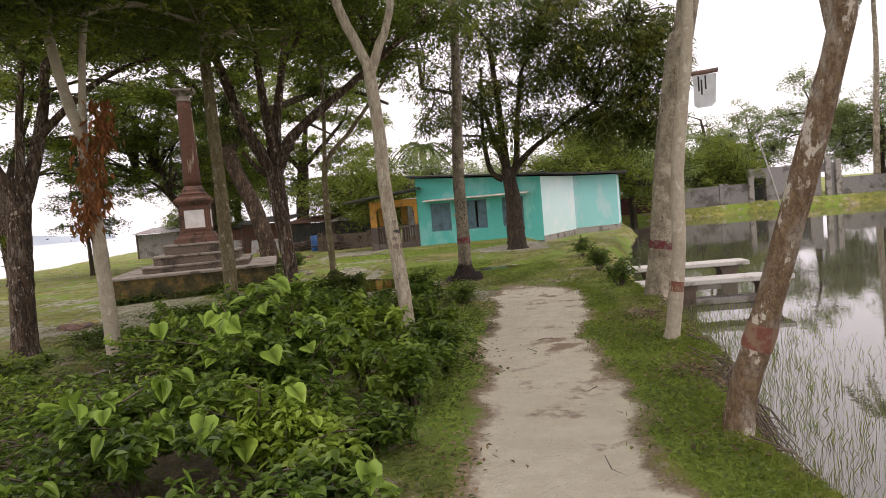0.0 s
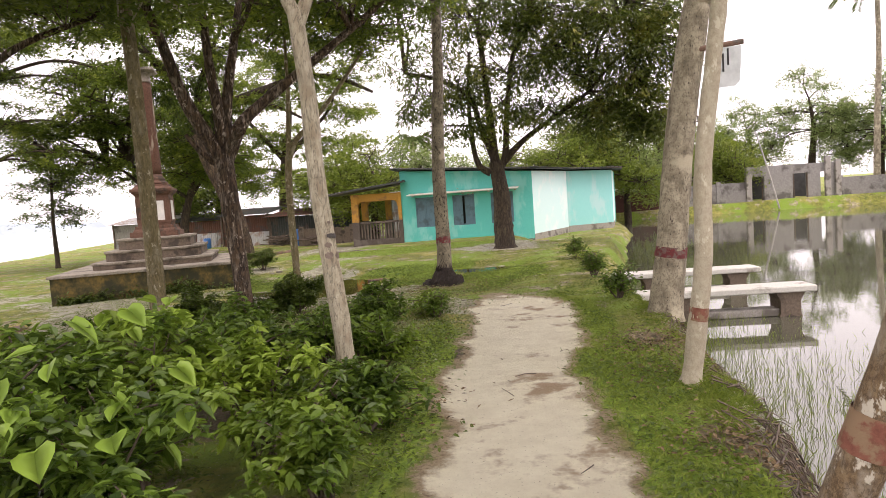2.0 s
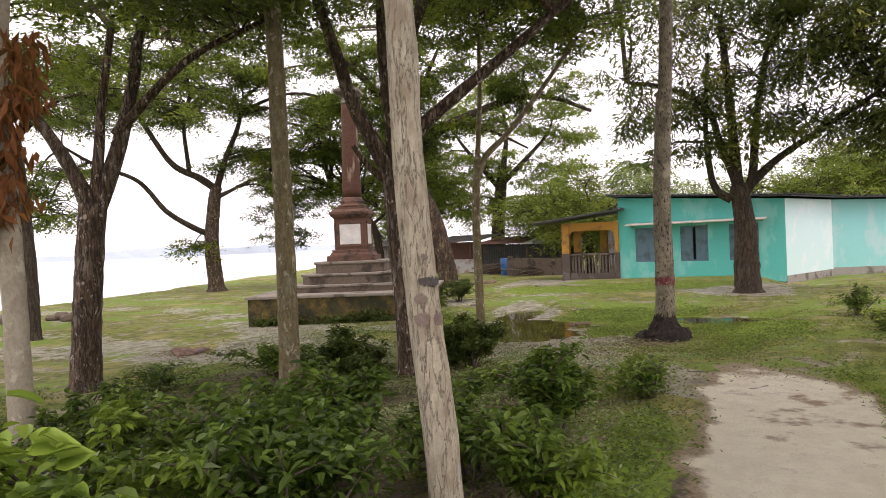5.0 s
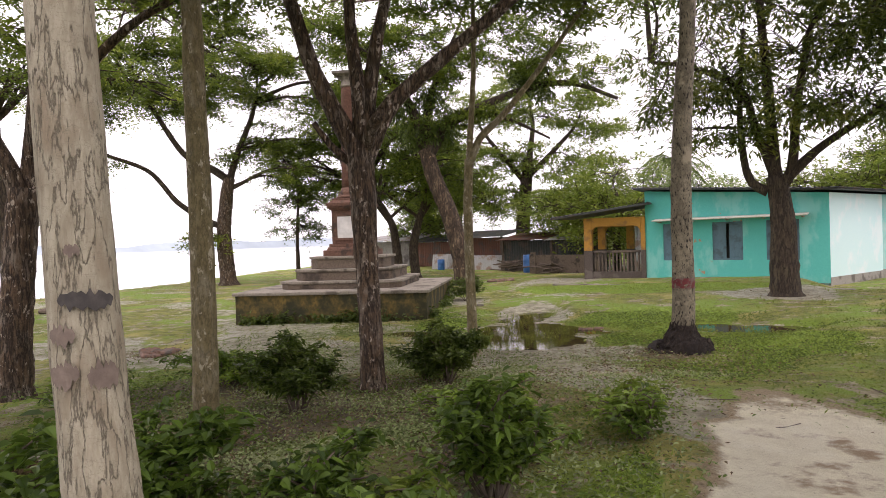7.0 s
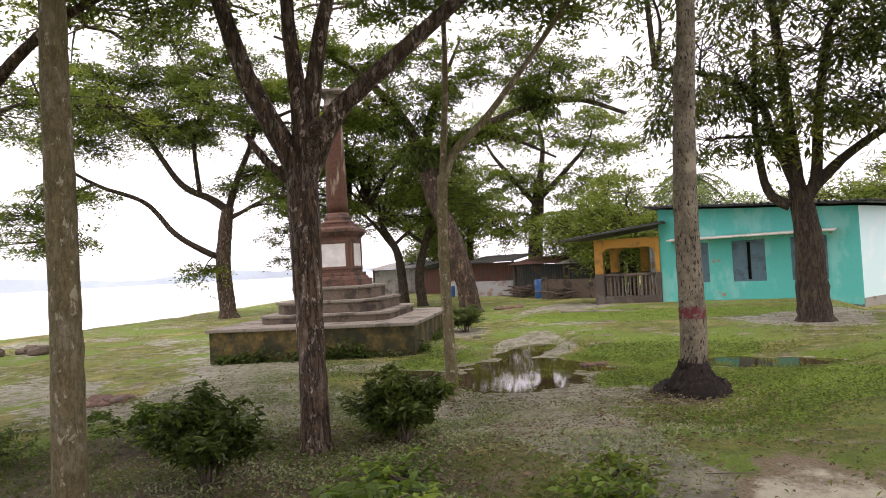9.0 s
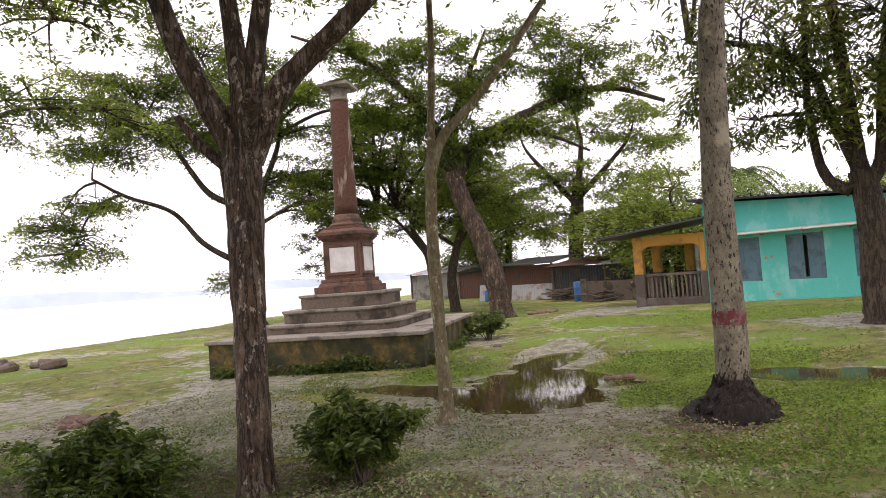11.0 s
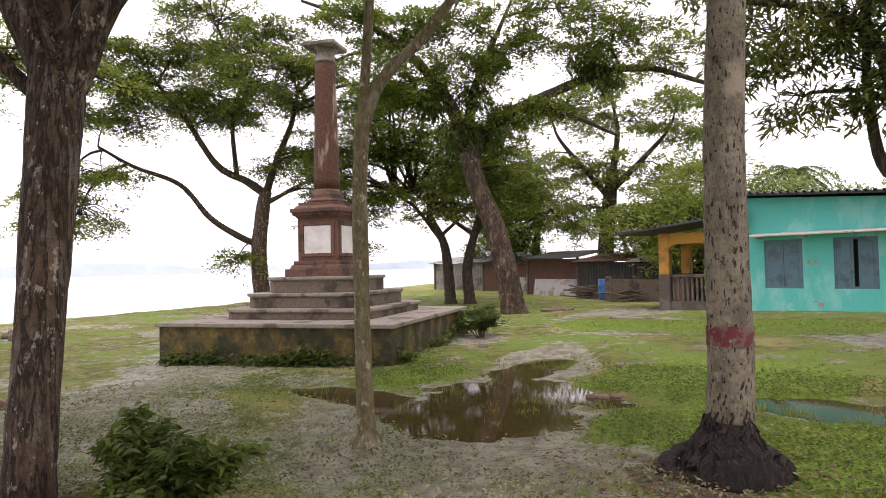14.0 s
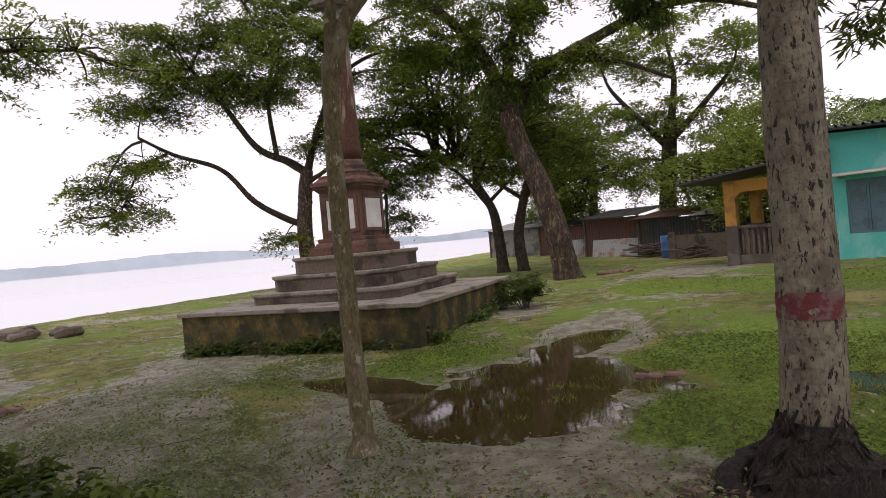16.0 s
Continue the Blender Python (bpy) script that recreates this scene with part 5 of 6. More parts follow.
climber(RAIN_TREE, ((-9.7, 28.0, 5.3, 0.75, 800), (-10.3, 27.4, 6.3, 0.7, 650), (-8.9, 28.4, 5.3, 0.6, 500), (-9.35, 28.2, 6.5, 0.6, 500), (-8.9, 28.5, 7.6, 0.5, 350), (-6.2, 29.6, 7.1, 0.6, 450), (-5.6, 29.8, 6.6, 0.45, 260)), 5)
tree("shore_tree", "flat-crowned rain tree spreading over the river bank", (-18.9, 27.8), [(-19.0, 27.7, 1.9), (-18.9, 27.8, 3.4), (-18.8, 27.9, 4.3)], (0.3, 0.24),
     [([(-18.8, 27.9, 4.2), (-19.3, 27.4, 4.7), (-19.9, 26.5, 5.3), (-20.5, 25.5, 7.1), (-20.9, 24.7, 8.2)], 0.18, 0.06), ([(-18.8, 27.9, 4.2), (-18.5, 28.2, 5.5), (-18.1, 28.6, 6.9), (-17.9, 28.8, 8.2)], 0.16, 0.07),
      ([(-19.0, 27.75, 2.2), (-19.5, 27.1, 2.6), (-20.1, 26.3, 3.3), (-20.6, 25.4, 4.5), (-21.3, 24, 5.1), (-21.6, 22.9, 5.7)], 0.14, 0.05), ([(-19.5, 27.1, 4.9), (-19.6, 27, 6.9), (-19.4, 27.2, 8.3)], 0.1, 0.05)],
     [(-21.6, 22.0, 3.0, 1.4, 1.4, 0.5, 30), (-21.6, 21.6, 3.9, 1.1, 1.1, 0.4, 24), (-21.3, 22.9, 4.7, 1.4, 1.4, 0.3, 30), (-21.3, 23.2, 6.7, 1.6, 1.6, 0.35, 44), (-21.4, 22.9, 8.1, 1.4, 1.4, 0.3, 34), (-20.7, 24.7, 7.7, 1.4, 1.4, 0.35, 36), (-21.1, 23.7, 9.2, 1.4, 1.4, 0.3, 34),
      (-20.0, 26.1, 9.3, 1.8, 1.8, 0.35, 52), (-18.7, 27.9, 10.3, 1.8, 1.8, 0.35, 50), (-17.6, 29.0, 9.3, 1.4, 1.4, 0.4, 38), (-18.1, 28.6, 7.8, 1.4, 1.4, 0.35, 34), (-19.5, 26.9, 1.7, 0.8, 0.8, 0.3, 14), (-20.0, 26.2, 11.2, 1.8, 1.8, 0.35, 40), (-17.8, 28.9, 6.0, 1.1, 1.1, 0.6, 34), (-16.0, 29.0, 5.6, 1.2, 1.2, 0.3, 22), (-15.0, 29.5, 7.4, 1.3, 1.3, 0.3, 24), (-16.5, 29.0, 9.0, 1.4, 1.4, 0.3, 26), (-14.0, 30.0, 9.4, 1.4, 1.4, 0.3, 24), (-13.2, 30.2, 7.6, 1.2, 1.2, 0.3, 22), (-14.6, 29.8, 5.4, 1.1, 1.1, 0.3, 18), (-16.2, 29.2, 3.9, 1.1, 1.1, 0.3, 14), (-14.6, 29.8, 3.8, 1.0, 1.0, 0.3, 12), (-18.6, 28.0, 5.2, 1.1, 1.1, 0.3, 14)] + blob_ring(-19.6, 26.3, 7.6, 3.0, 2.6, 14, 18, 71, 1.3), BARK_BROWN, seed=23, branch_mat=BARK_DARK, leaf_size=(0.15, 0.068), spray=(0.6, 0.13), per=92)
tree("small_tree", "small bushy tree on the river bank", (-17.3, 30.4), [(-17.3, 30.4, 0.8), (-17.3, 30.4, 1.8), (-17.2, 30.5, 4.2)], (0.09, 0.05), [], [(-17.3, 30.4, 2.2, 1.3, 1.3, 0.7, 22), (-17.2, 30.5, 3.4, 1.5, 1.5, 0.7, 26), (-17.2, 30.5, 4.6, 1.1, 1.1, 0.7, 20)], BARK_DARK, seed=24, leaf_size=(0.14, 0.062), per=110, spray=(0.5, 0.14), leaf=LEAF_DARK)
for s_, bx_, by_, lean_ in ((25, -13.2, 32.3, -0.5), (26, -12.5, 32.6, 0.3)):
    tree("small_tree", "crooked tree behind the monument", (bx_, by_), [(bx_ - 0.1, by_, 1.1), (bx_ + lean_ * 0.6, by_, 2.2), (bx_ + lean_ * 2, by_, 3.3)], (0.2, 0.13), [([(bx_ + lean_, by_, 2.4), (bx_ - 1.2, by_ - 0.6, 3.6), (bx_ - 2.0, by_ - 0.9, 4.2)], 0.09, 0.04), ([(bx_ + lean_, by_, 2.4), (bx_ + 1.2, by_ + 0.4, 3.8)], 0.08, 0.04)],
         blob_ring(bx_ - 0.8, by_ - 0.5, 3.8, 4.4, 5.2, 30, 13, s_, 1.4), BARK_DARK, seed=s_, leaf_size=(0.15, 0.066), per=95, spray=(0.55, 0.12))
tree("mango_tree", "gnarled mango tree with drooping dark leaves", (1.68, 22.43), [(1.66, 22.43, 0.78), (1.66, 22.43, 1.56), (1.56, 22.44, 2.5)], (0.27, 0.2),
     [([(1.56, 22.44, 2.2), (1.5, 22.44, 3.14), (1.42, 22.44, 4.61), (1.3, 22.5, 6.4)], 0.15, 0.07), ([(1.5, 22.44, 2.6), (1.19, 22.4, 3.52), (0.92, 22.3, 4.36), (0.0, 22.1, 4.9), (-0.8, 22, 5.1)], 0.1, 0.04),
      ([(1.6, 22.44, 2.2), (1.84, 22.42, 2.66), (1.97, 22.41, 3.96), (2.2, 22.4, 5.4)], 0.12, 0.06), ([(1.7, 22.4, 2.4), (2.1, 22.4, 2.8), (2.6, 22.3, 3.2), (4.2, 22.0, 4.2)], 0.12, 0.05), ([(1.4, 22.4, 2.2), (1.1, 22.4, 2.4), (0.96, 22.4, 2.9), (0.9, 22.4, 4.0), (1.0, 22.3, 5.6)], 0.11, 0.04)],
     [(0.7, 21.9, 4.5, 0.6, 0.6, 0.4, 14), (1.7, 21.6, 4.0, 0.6, 0.6, 0.35, 12), (-0.1, 21.9, 4.4, 0.6, 0.6, 0.35, 12), (0.9, 22.0, 3.7, 0.5, 0.5, 0.25, 7), (0.2, 22.0, 3.6, 0.5, 0.5, 0.25, 8), (1.6, 21.8, 3.5, 0.5, 0.5, 0.25, 7), (-0.7, 22.0, 4.2, 0.5, 0.5, 0.3, 9), (2.6, 22.2, 6.4, 1.8, 1.8, 0.8, 95), (4.0, 21.9, 5.3, 1.3, 1.3, 0.8, 88), (5.2, 21.5, 4.2, 1.0, 1.0, 0.9, 78), (5.8, 21.1, 5.3, 0.8, 0.8, 0.8, 66), (4.6, 21.7, 3.5, 1.0, 1.0, 0.5, 52), (1.0, 22.3, 6.6, 1.3, 1.3, 0.8, 32), (2.2, 22.3, 4.9, 1.4, 1.4, 0.7, 50), (3.3, 22.1, 3.9, 1.1, 1.1, 0.5, 34),
      (0.2, 22.2, 5.4, 1.0, 1.0, 0.6, 13), (5.1, 21.5, 6.3, 1.4, 1.4, 0.6, 76), (5.6, 21.2, 3.2, 0.7, 0.7, 0.4, 29), (-1.0, 22.0, 6.9, 1.0, 1.0, 0.6, 14), (-0.8, 22.0, 5.2, 0.8, 0.8, 0.4, 10), (1.6, 22.2, 7.6, 2.2, 2.2, 0.8, 40), (3.6, 21.8, 7.4, 1.8, 1.8, 0.8, 67), (0.0, 22.2, 7.8, 1.6, 1.6, 0.7, 22), (-1.6, 22.0, 8.0, 1.4, 1.4, 0.6, 16)], BARK_DARK, LEAF_MANGO, (0.17, 0.052), (0.42, 0.16), 60, 28, hang=0.3)


def shade_tree(at, h, r, n, count, seed, leaf, bark_mat=None, label="broad green tree beyond the yard", size=1.6, ls=(0.2, 0.095), per=48):
    x, y = at
    return tree("background_tree", label, at, [(x, y, h * 0.25), (x + 0.2, y, h * 0.5), (x, y + 0.2, h * 0.72)], (0.1 + 0.018 * h, 0.08), [], blob_ring(x, y, h * 0.34, r, h * 0.6, n, count, seed, size * 0.8, 0.85), bark_mat or BARK_DARK, leaf, ls, (0.55, 0.3), per, seed, 8)


# behind the house, behind the sheds, across the pond
tree("rain_tree", "tall layered rain tree behind the sheds", (-11.0, 43.0), [(-11.0, 43.0, 2.0), (-10.8, 43.1, 4.2), (-10.6, 43.2, 6.0)], (0.4, 0.3), [([(-10.7, 43.1, 4.5), (-12.2, 42.6, 6.5), (-13.0, 42.0, 7.8), (-13.4, 42.0, 9.0)], 0.18, 0.03), ([(-10.6, 43.2, 5.0), (-9.0, 43.6, 6.6), (-8.0, 44.0, 7.8), (-7.6, 44.0, 8.8)], 0.18, 0.03), ([(-10.6, 43.2, 5.8), (-10.3, 43.2, 8.0), (-10.6, 43.2, 9.8)], 0.2, 0.04)],
     [(-12.9, 42.2, 9.4, 2.7, 2.7, 0.7, 40), (-9.7, 43.4, 8.5, 2.7, 2.7, 0.7, 40), (-7.0, 44.0, 7.4, 2.1, 2.1, 0.6, 30), (-14.3, 41.3, 6.5, 2.4, 2.4, 0.8, 36), (-11.5, 42.8, 6.2, 2.7, 2.7, 0.8, 42), (-8.2, 43.8, 5.5, 2.7, 2.7, 0.8, 40), (-13.2, 42.0, 3.9, 2.4, 2.4, 0.9, 34),
      (-10.3, 43.3, 3.6, 2.7, 2.7, 0.9, 36), (-6.8, 44.0, 3.2, 1.8, 1.8, 0.9, 24), (-10.6, 43.1, 10.6, 2.1, 2.1, 0.5, 28), (-7.4, 43.9, 9.3, 1.8, 1.8, 0.5, 22)], BARK_DARK, LEAF_BRIGHT, (0.2, 0.095), (0.75, 0.17), 100, 39)
for i_, (x_, y_, h_, r_, leaf_) in enumerate(((-4.5, 37, 4.6, 2.4, LEAF_BRIGHT), (-6.8, 39.6, 5.0, 2.4, LEAF_BRIGHT), (-16.5, 46, 8.5, 3.4, LEAF_FINE), (-3.2, 44, 5.5, 2.6, LEAF_FAR_HAZE), (0.5, 47, 4.6, 2.6, LEAF_FAR_HAZE), (4, 42, 5.2, 3.0, LEAF_BRIGHT),
                                          (7.6, 40, 5.0, 2.6, LEAF_BRIGHT), (10, 44, 5.8, 3, LEAF_FAR_HAZE), (9, 50, 8, 3.5, LEAF_FINE), (14.5, 51, 5.5, 3, LEAF_BRIGHT), (17.5, 50, 5, 2.6, LEAF_BRIGHT), (18.5, 56, 9.5, 2.6, LEAF_FAR_HAZE), (23, 58, 8, 3.4, LEAF_FAR_HAZE), (27, 56, 10.5, 3.2, LEAF_FAR_HAZE), (31, 54, 9, 3.4, LEAF_FAR_HAZE),
                                          (35, 52, 10, 3.5, LEAF_FAR_HAZE), (30, 45.5, 4.2, 2.0, LEAF_BRIGHT), (40, 50, 9, 4, LEAF_FAR_HAZE), (-20, 48, 4.5, 2.2, LEAF_FINE), (13, 60, 7, 3, LEAF_FAR_HAZE), (46, 44, 10, 4, LEAF_FAR_HAZE), (52, 34, 9, 4, LEAF_FAR_HAZE))):
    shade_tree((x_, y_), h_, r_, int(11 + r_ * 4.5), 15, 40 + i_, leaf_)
for i_, (x_, y_, h_) in enumerate(((-4.9, 61.5, 7.3), (28.3, 50, 15.2))):
    palm("background_palm", "tall far coconut palm", (x_, y_), [(x_ + 0.1, y_, h_ * 0.3), (x_ + 0.3, y_, h_ * 0.65), (x_ + 0.2, y_, h_)], (0.2, 0.13), (x_ + 0.2, y_, h_), (), 80 + i_)

# ---- walls, sheds and distance ----


def slab_wall(name, a, b, h, mat, label, holes=(), thick=0.22, z0=-0.6, cap=None):
    root = empty(name, (a[0], a[1], z0), label, "wall")
    length = math.dist(a, b)
    bm = bmesh.new()
    cuts = sorted({0.0, length, *(q[0] for q in holes), *(q[1] for q in holes)})
    for s0, s1 in zip(cuts, cuts[1:]):
        hole = [q for q in holes if q[0] <= s0 + 1e-6 and q[1] >= s1 - 1e-6]
        if hole:
            if hole[0][2] > 0.01:
                box(bm, (s0, 0, 0), (s1, thick, hole[0][2] - z0))
            box(bm, (s0, 0, hole[0][3] - z0), (s1, thick, h - z0))
        else:
            box(bm, (s0, 0, 0), (s1, thick, h - z0))
    turn = Matrix.Rotation(math.atan2(b[1] - a[1], b[0] - a[0]), 4, "Z")
    bmesh.ops.transform(bm, matrix=turn, verts=bm.verts)
    part("wall_panel", bm, mat, root)
    if cap:
        bm = bmesh.new()
        box(bm, (-0.03, -0.04, h - z0), (length + 0.03, thick + 0.04, h - z0 + 0.07), 0.015)
        bmesh.ops.transform(bm, matrix=turn, verts=bm.verts)
        part("coping", bm, cap, root)
    for s in np.arange(0.1, length, 3.1):
        bm = bmesh.new()
        box(bm, (s, -0.06, 0), (s + 0.3, -0.004, h - z0 + 0.12), 0.01)
        if any(q[0] - 0.3 < s < q[1] for q in holes):
            bm.free()
            continue
        bmesh.ops.transform(bm, matrix=turn, verts=bm.verts)
        part("pier", bm, mat, root)
    return root


slab_wall("garden_wall", (8.2, 47.2), (13.2, 47.0), 1.25, WALL_RED, "maroon painted garden wall across the pond", cap=WALL_GREY)
slab_wall("garden_wall", (13.2, 46.9), (18.4, 47.0), 1.4, WALL_GREY, "long grey garden wall across the pond")
slab_wall("garden_wall", (24.2, 47.4), (46, 45.5), 1.3, WALL_GREY, "weathered low wall along the pond")
RUIN = slab_wall("ruined_building", (18.4, 47.1), (24.2, 47.4), 2.35, WALL_GREY, "roofless grey concrete ruin with empty doorways", ((0.2, 1.15, -0.6, 1.7), (3.0, 4.0, -0.6, 1.75), (4.8, 5.3, -0.2, 1.75)), 0.3)
for x_, y_, h_ in ((18.3, 46.85, 1.9), (23.4, 47.1, 2.75), (24.1, 47.2, 2.5)):
    bm_ = bmesh.new()
    box(bm_, (x_ - 18.4, y_ - 47.1, 0), (x_ - 18.4 + 0.35, y_ - 47.1 + 0.2, h_ + 0.6), 0.02)
    part("pillar", bm_, CONCRETE, RUIN, "grey cement pillar")
for a_, b_ in (((0.25, 0.2, 0), (0.32, 0.26, 2.25)), ((1.05, 0.2, 0), (1.12, 0.26, 2.25)), ((3.05, 0.2, 0), (3.12, 0.26, 2.3)), ((3.9, 0.2, 0), (3.97, 0.26, 2.3))):
    bm_ = bmesh.new()
    box(bm_, a_, b_, 0.005)
    part("door_post", bm_, TWIG, RUIN, "bare timber door post")
# the shade seen through the doorways is in this wall's colour
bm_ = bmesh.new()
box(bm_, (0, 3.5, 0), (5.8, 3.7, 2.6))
part("back_wall", bm_, ROOM_SHADE, RUIN, "inner wall with the interior shade in its colour")


def pole(name, a, b, r, mat, label, category="pole"):
    v, f, _ = tube([np.zeros(3), (np.array(b) - np.array(a)) * 0.5 + [0.04, 0, 0], np.array(b) - np.array(a)], [r, r * 0.85, r * 0.7], 8)
    ob = mesh_from(name, v, f, mat, smooth=True)
    ob.location = a
    return tagged(ob, label, category)


pole("bamboo_pole", (19.9, 45.9, -0.4), (18.6, 46.0, 4.6), 0.06, POLE_MAT, "tall leaning bleached bamboo pole on the bank")


def corrugated(bm, w, h, pitch=0.09, amp=0.018, m=None):
    """An upright corrugated sheet with thickness, in x and z."""
    n = max(8, int(w / pitch) * 4)
    rows = []
    for y_off in (0, 0.012):
        low = [bm.verts.new((w * i / n, amp * math.sin(2 * math.pi * (w * i / n) / pitch) + y_off, 0)) for i in range(n + 1)]
        high = [bm.verts.new((w * i / n, amp * math.sin(2 * math.pi * (w * i / n) / pitch) + y_off, h)) for i in range(n + 1)]
        rows.append((low, high))
        for i in range(n):
            bm.faces.new((low[i], low[i + 1], high[i + 1], high[i]))
    (l0, h0), (l1, h1) = rows
    for i in range(n):
        bm.faces.new((h0[i], h0[i + 1], h1[i + 1], h1[i]))
    vs = [v for r in rows for q in r for v in q]
    if m is not None:
        bmesh.ops.transform(bm, matrix=m, verts=vs)


def shed(at, w, d, h, turn, wall_mat, roof_mat, label):
    z = float(height(*at)) - 0.05
    root = empty("tin_shed", (at[0], at[1], z), label, "shed", turn=turn)
    for m in (pose(0, 0, 0), pose(w, 0, 0, 0, 0, 90), pose(0, d, 0, 0, 0, -90), pose(w, d, 0, 0, 0, 180)):
        bm = bmesh.new()
        corrugated(bm, w if abs(m[0][0]) > 0.5 else d, h, 0.14, 0.02, m)
        part("tin_wall", bm, wall_mat, root)
    for x in (0, w):
        bm = bmesh.new()
        box(bm, (x - 0.05, -0.06, 0), (x + 0.05, 0.04, h + 0.1), 0.01)
        part("post", bm, TWIG, root)
    bm = bmesh.new()
    corrugated(bm, w + 0.5, d + 0.6, 0.16, 0.02, pose(-0.25, -0.35, h + 0.05, -82, 0, 0))
    part("tin_roof", bm, roof_mat, root)
    return root


shed((-23.6, 45.4), 4.2, 2.2, 1.7, -3, WALL_GREY, TIN_GREY, "low grey walled outbuilding by the river")
shed((-19.0, 44.0), 4.6, 2.4, 1.6, -8, TIN_RUST, TIN_DARK, "long dark tin shed")
shed((-13.9, 40.0), 3.0, 2.0, 1.75, -12, TIN_RUST, TIN_DARK, "rust-red corrugated tin shed")
shed((-10.6, 38.6), 2.8, 2.0, 1.55, -12, TIN_DARK, TIN_RUST, "blackened lean-to tin shed")
shed((-7.6, 37.2), 2.2, 1.6, 1.5, -8, TIN_DARK, TIN_GREY, "patched tin lean-to with a pale roof")
shed((-3.3, 33.4), 1.6, 1.6, 1.9, -6, TIN_GREY, TIN_GREY, "pale corrugated shed behind the veranda")
slab_wall("brick_wall", (-8.2, 35.6), (-4.6, 34.0), 0.62, STEP_STONE, "low grey rubble wall beside the sheds")


def sheet(name, at, w, h, turn, lean, mat, label):
    bm = bmesh.new()
    corrugated(bm, w, h, 0.12, 0.016, pose(0, 0, 0, lean, 0, 0))
    ob = part(name, bm, mat)
    ob.matrix_world = pose(at[0], at[1], float(height(*at)) - 0.02, 0, 0, turn)
    return tagged(ob, label, "tin sheet")


sheet("tin_sheet", (-13.2, 39.2), 2.4, 0.8, -10, -12, TIN_GREY, "grey tin sheet leaning against the shed")
sheet("tin_sheet", (-15.6, 40.2), 1.4, 0.9, 5, -15, TIN_GREY, "pale tin sheet propped by the shed")


def drum(at, r, h, mat, label, name="plastic_drum"):
    bm = bmesh.new()
    lathe(bm, [(r * 0.9, 0), (r, 0.03), (r, h * 0.3), (r * 1.03, h * 0.33), (r, h * 0.36), (r, h * 0.66), (r * 1.03, h * 0.69), (r, h * 0.72), (r, h * 0.95), (r * 0.9, h), (r * 0.88, h - 0.02), (0.02, h - 0.02)], 20)
    ob = part(name, bm, mat, smooth=True)
    ob.location = (at[0], at[1], float(height(*at)) - 0.01)
    return tagged(ob, label, "drum")


drum((-8.5, 36.4), 0.27, 0.85, BLUE_PLASTIC, "blue plastic water drum beside the sheds")
drum((-14.6, 39.4), 0.2, 0.6, BLUE_PLASTIC, "small blue plastic drum by the tin")


def wood_pile(at, seed, n=26, label="heap of dry branches"):
    rng = np.random.default_rng(seed)
    chunks = []
    for i in range(n):
        a = rng.uniform(0, math.pi)
        d = np.array([math.cos(a), math.sin(a) * 0.6, rng.normal(scale=0.15)])
        c = np.array([rng.normal(scale=0.35), rng.normal(scale=0.25), 0.08 + 0.4 * rng.random()])
        ln = rng.uniform(0.4, 0.9)
        chunks.append(tube([c - d * ln, c + rng.normal(scale=0.05, size=3), c + d * ln], [0.035, 0.03, 0.02], 6, 0.1, rng)[:2])
    root = empty("wood_pile", (at[0], at[1], float(height(*at))), label, "wood pile")
    for v, f in chunks:
        mesh_from("branch", v, f, TWIG, root, smooth=True)
    return root


wood_pile((-7.0, 35.2), 1)
wood_pile((-9.6, 37.2), 2)


def bench(x0, x1, y, z, label):
    """Concrete slab seat on two broad legs with a stretcher beam."""
    root = empty("concrete_bench", ((x0 + x1) / 2, y, -0.95), label, "bench", "benches at the pond")
    w = (x1 - x0) / 2
    bm = bmesh.new()
    box(bm, (-w, -0.23, z + 0.95 - 0.09), (w, 0.23, z + 0.95), 0.015)
    part("seat", bm, CONCRETE_PALE, root, "worn white-washed seat slab")
    for s in (-0.38, 0.72):
        bm = bmesh.new()
        prof = [(-0.2, 0), (0.2, 0), (0.2, 0.35), (0.14, 0.5), (0.14, 0.68), (0.2, z + 0.855), (-0.2, z + 0.855), (-0.14, 0.68), (-0.14, 0.5), (-0.2, 0.35)]
        a = [bm.verts.new((s * w + q, -0.17, h)) for q, h in prof]
        b = [bm.verts.new((s * w + q, 0.17, h)) for q, h in prof]
        bm.faces.new(a)
        bm.faces.new(b[::-1])
        for i in range(len(a)):
            j = (i + 1) % len(a)
            bm.faces.new((a[i], b[i], b[j], a[j]))
        part("leg", bm, STEP_STONE, root, "stained dark grey concrete leg")
    bm = bmesh.new()
    box(bm, (-0.38 * w, -0.12, 0.45), (0.86 * w, 0.14, 0.56), 0.012)
    part("stretcher", bm, CONCRETE, root)
    return root


bench(3.22, 5.9, 15.7, -0.06, "concrete bench with white seat standing in the pond")
bench(3.25, 5.7, 13.4, -0.06, "nearer concrete bench with stained legs in the pond")


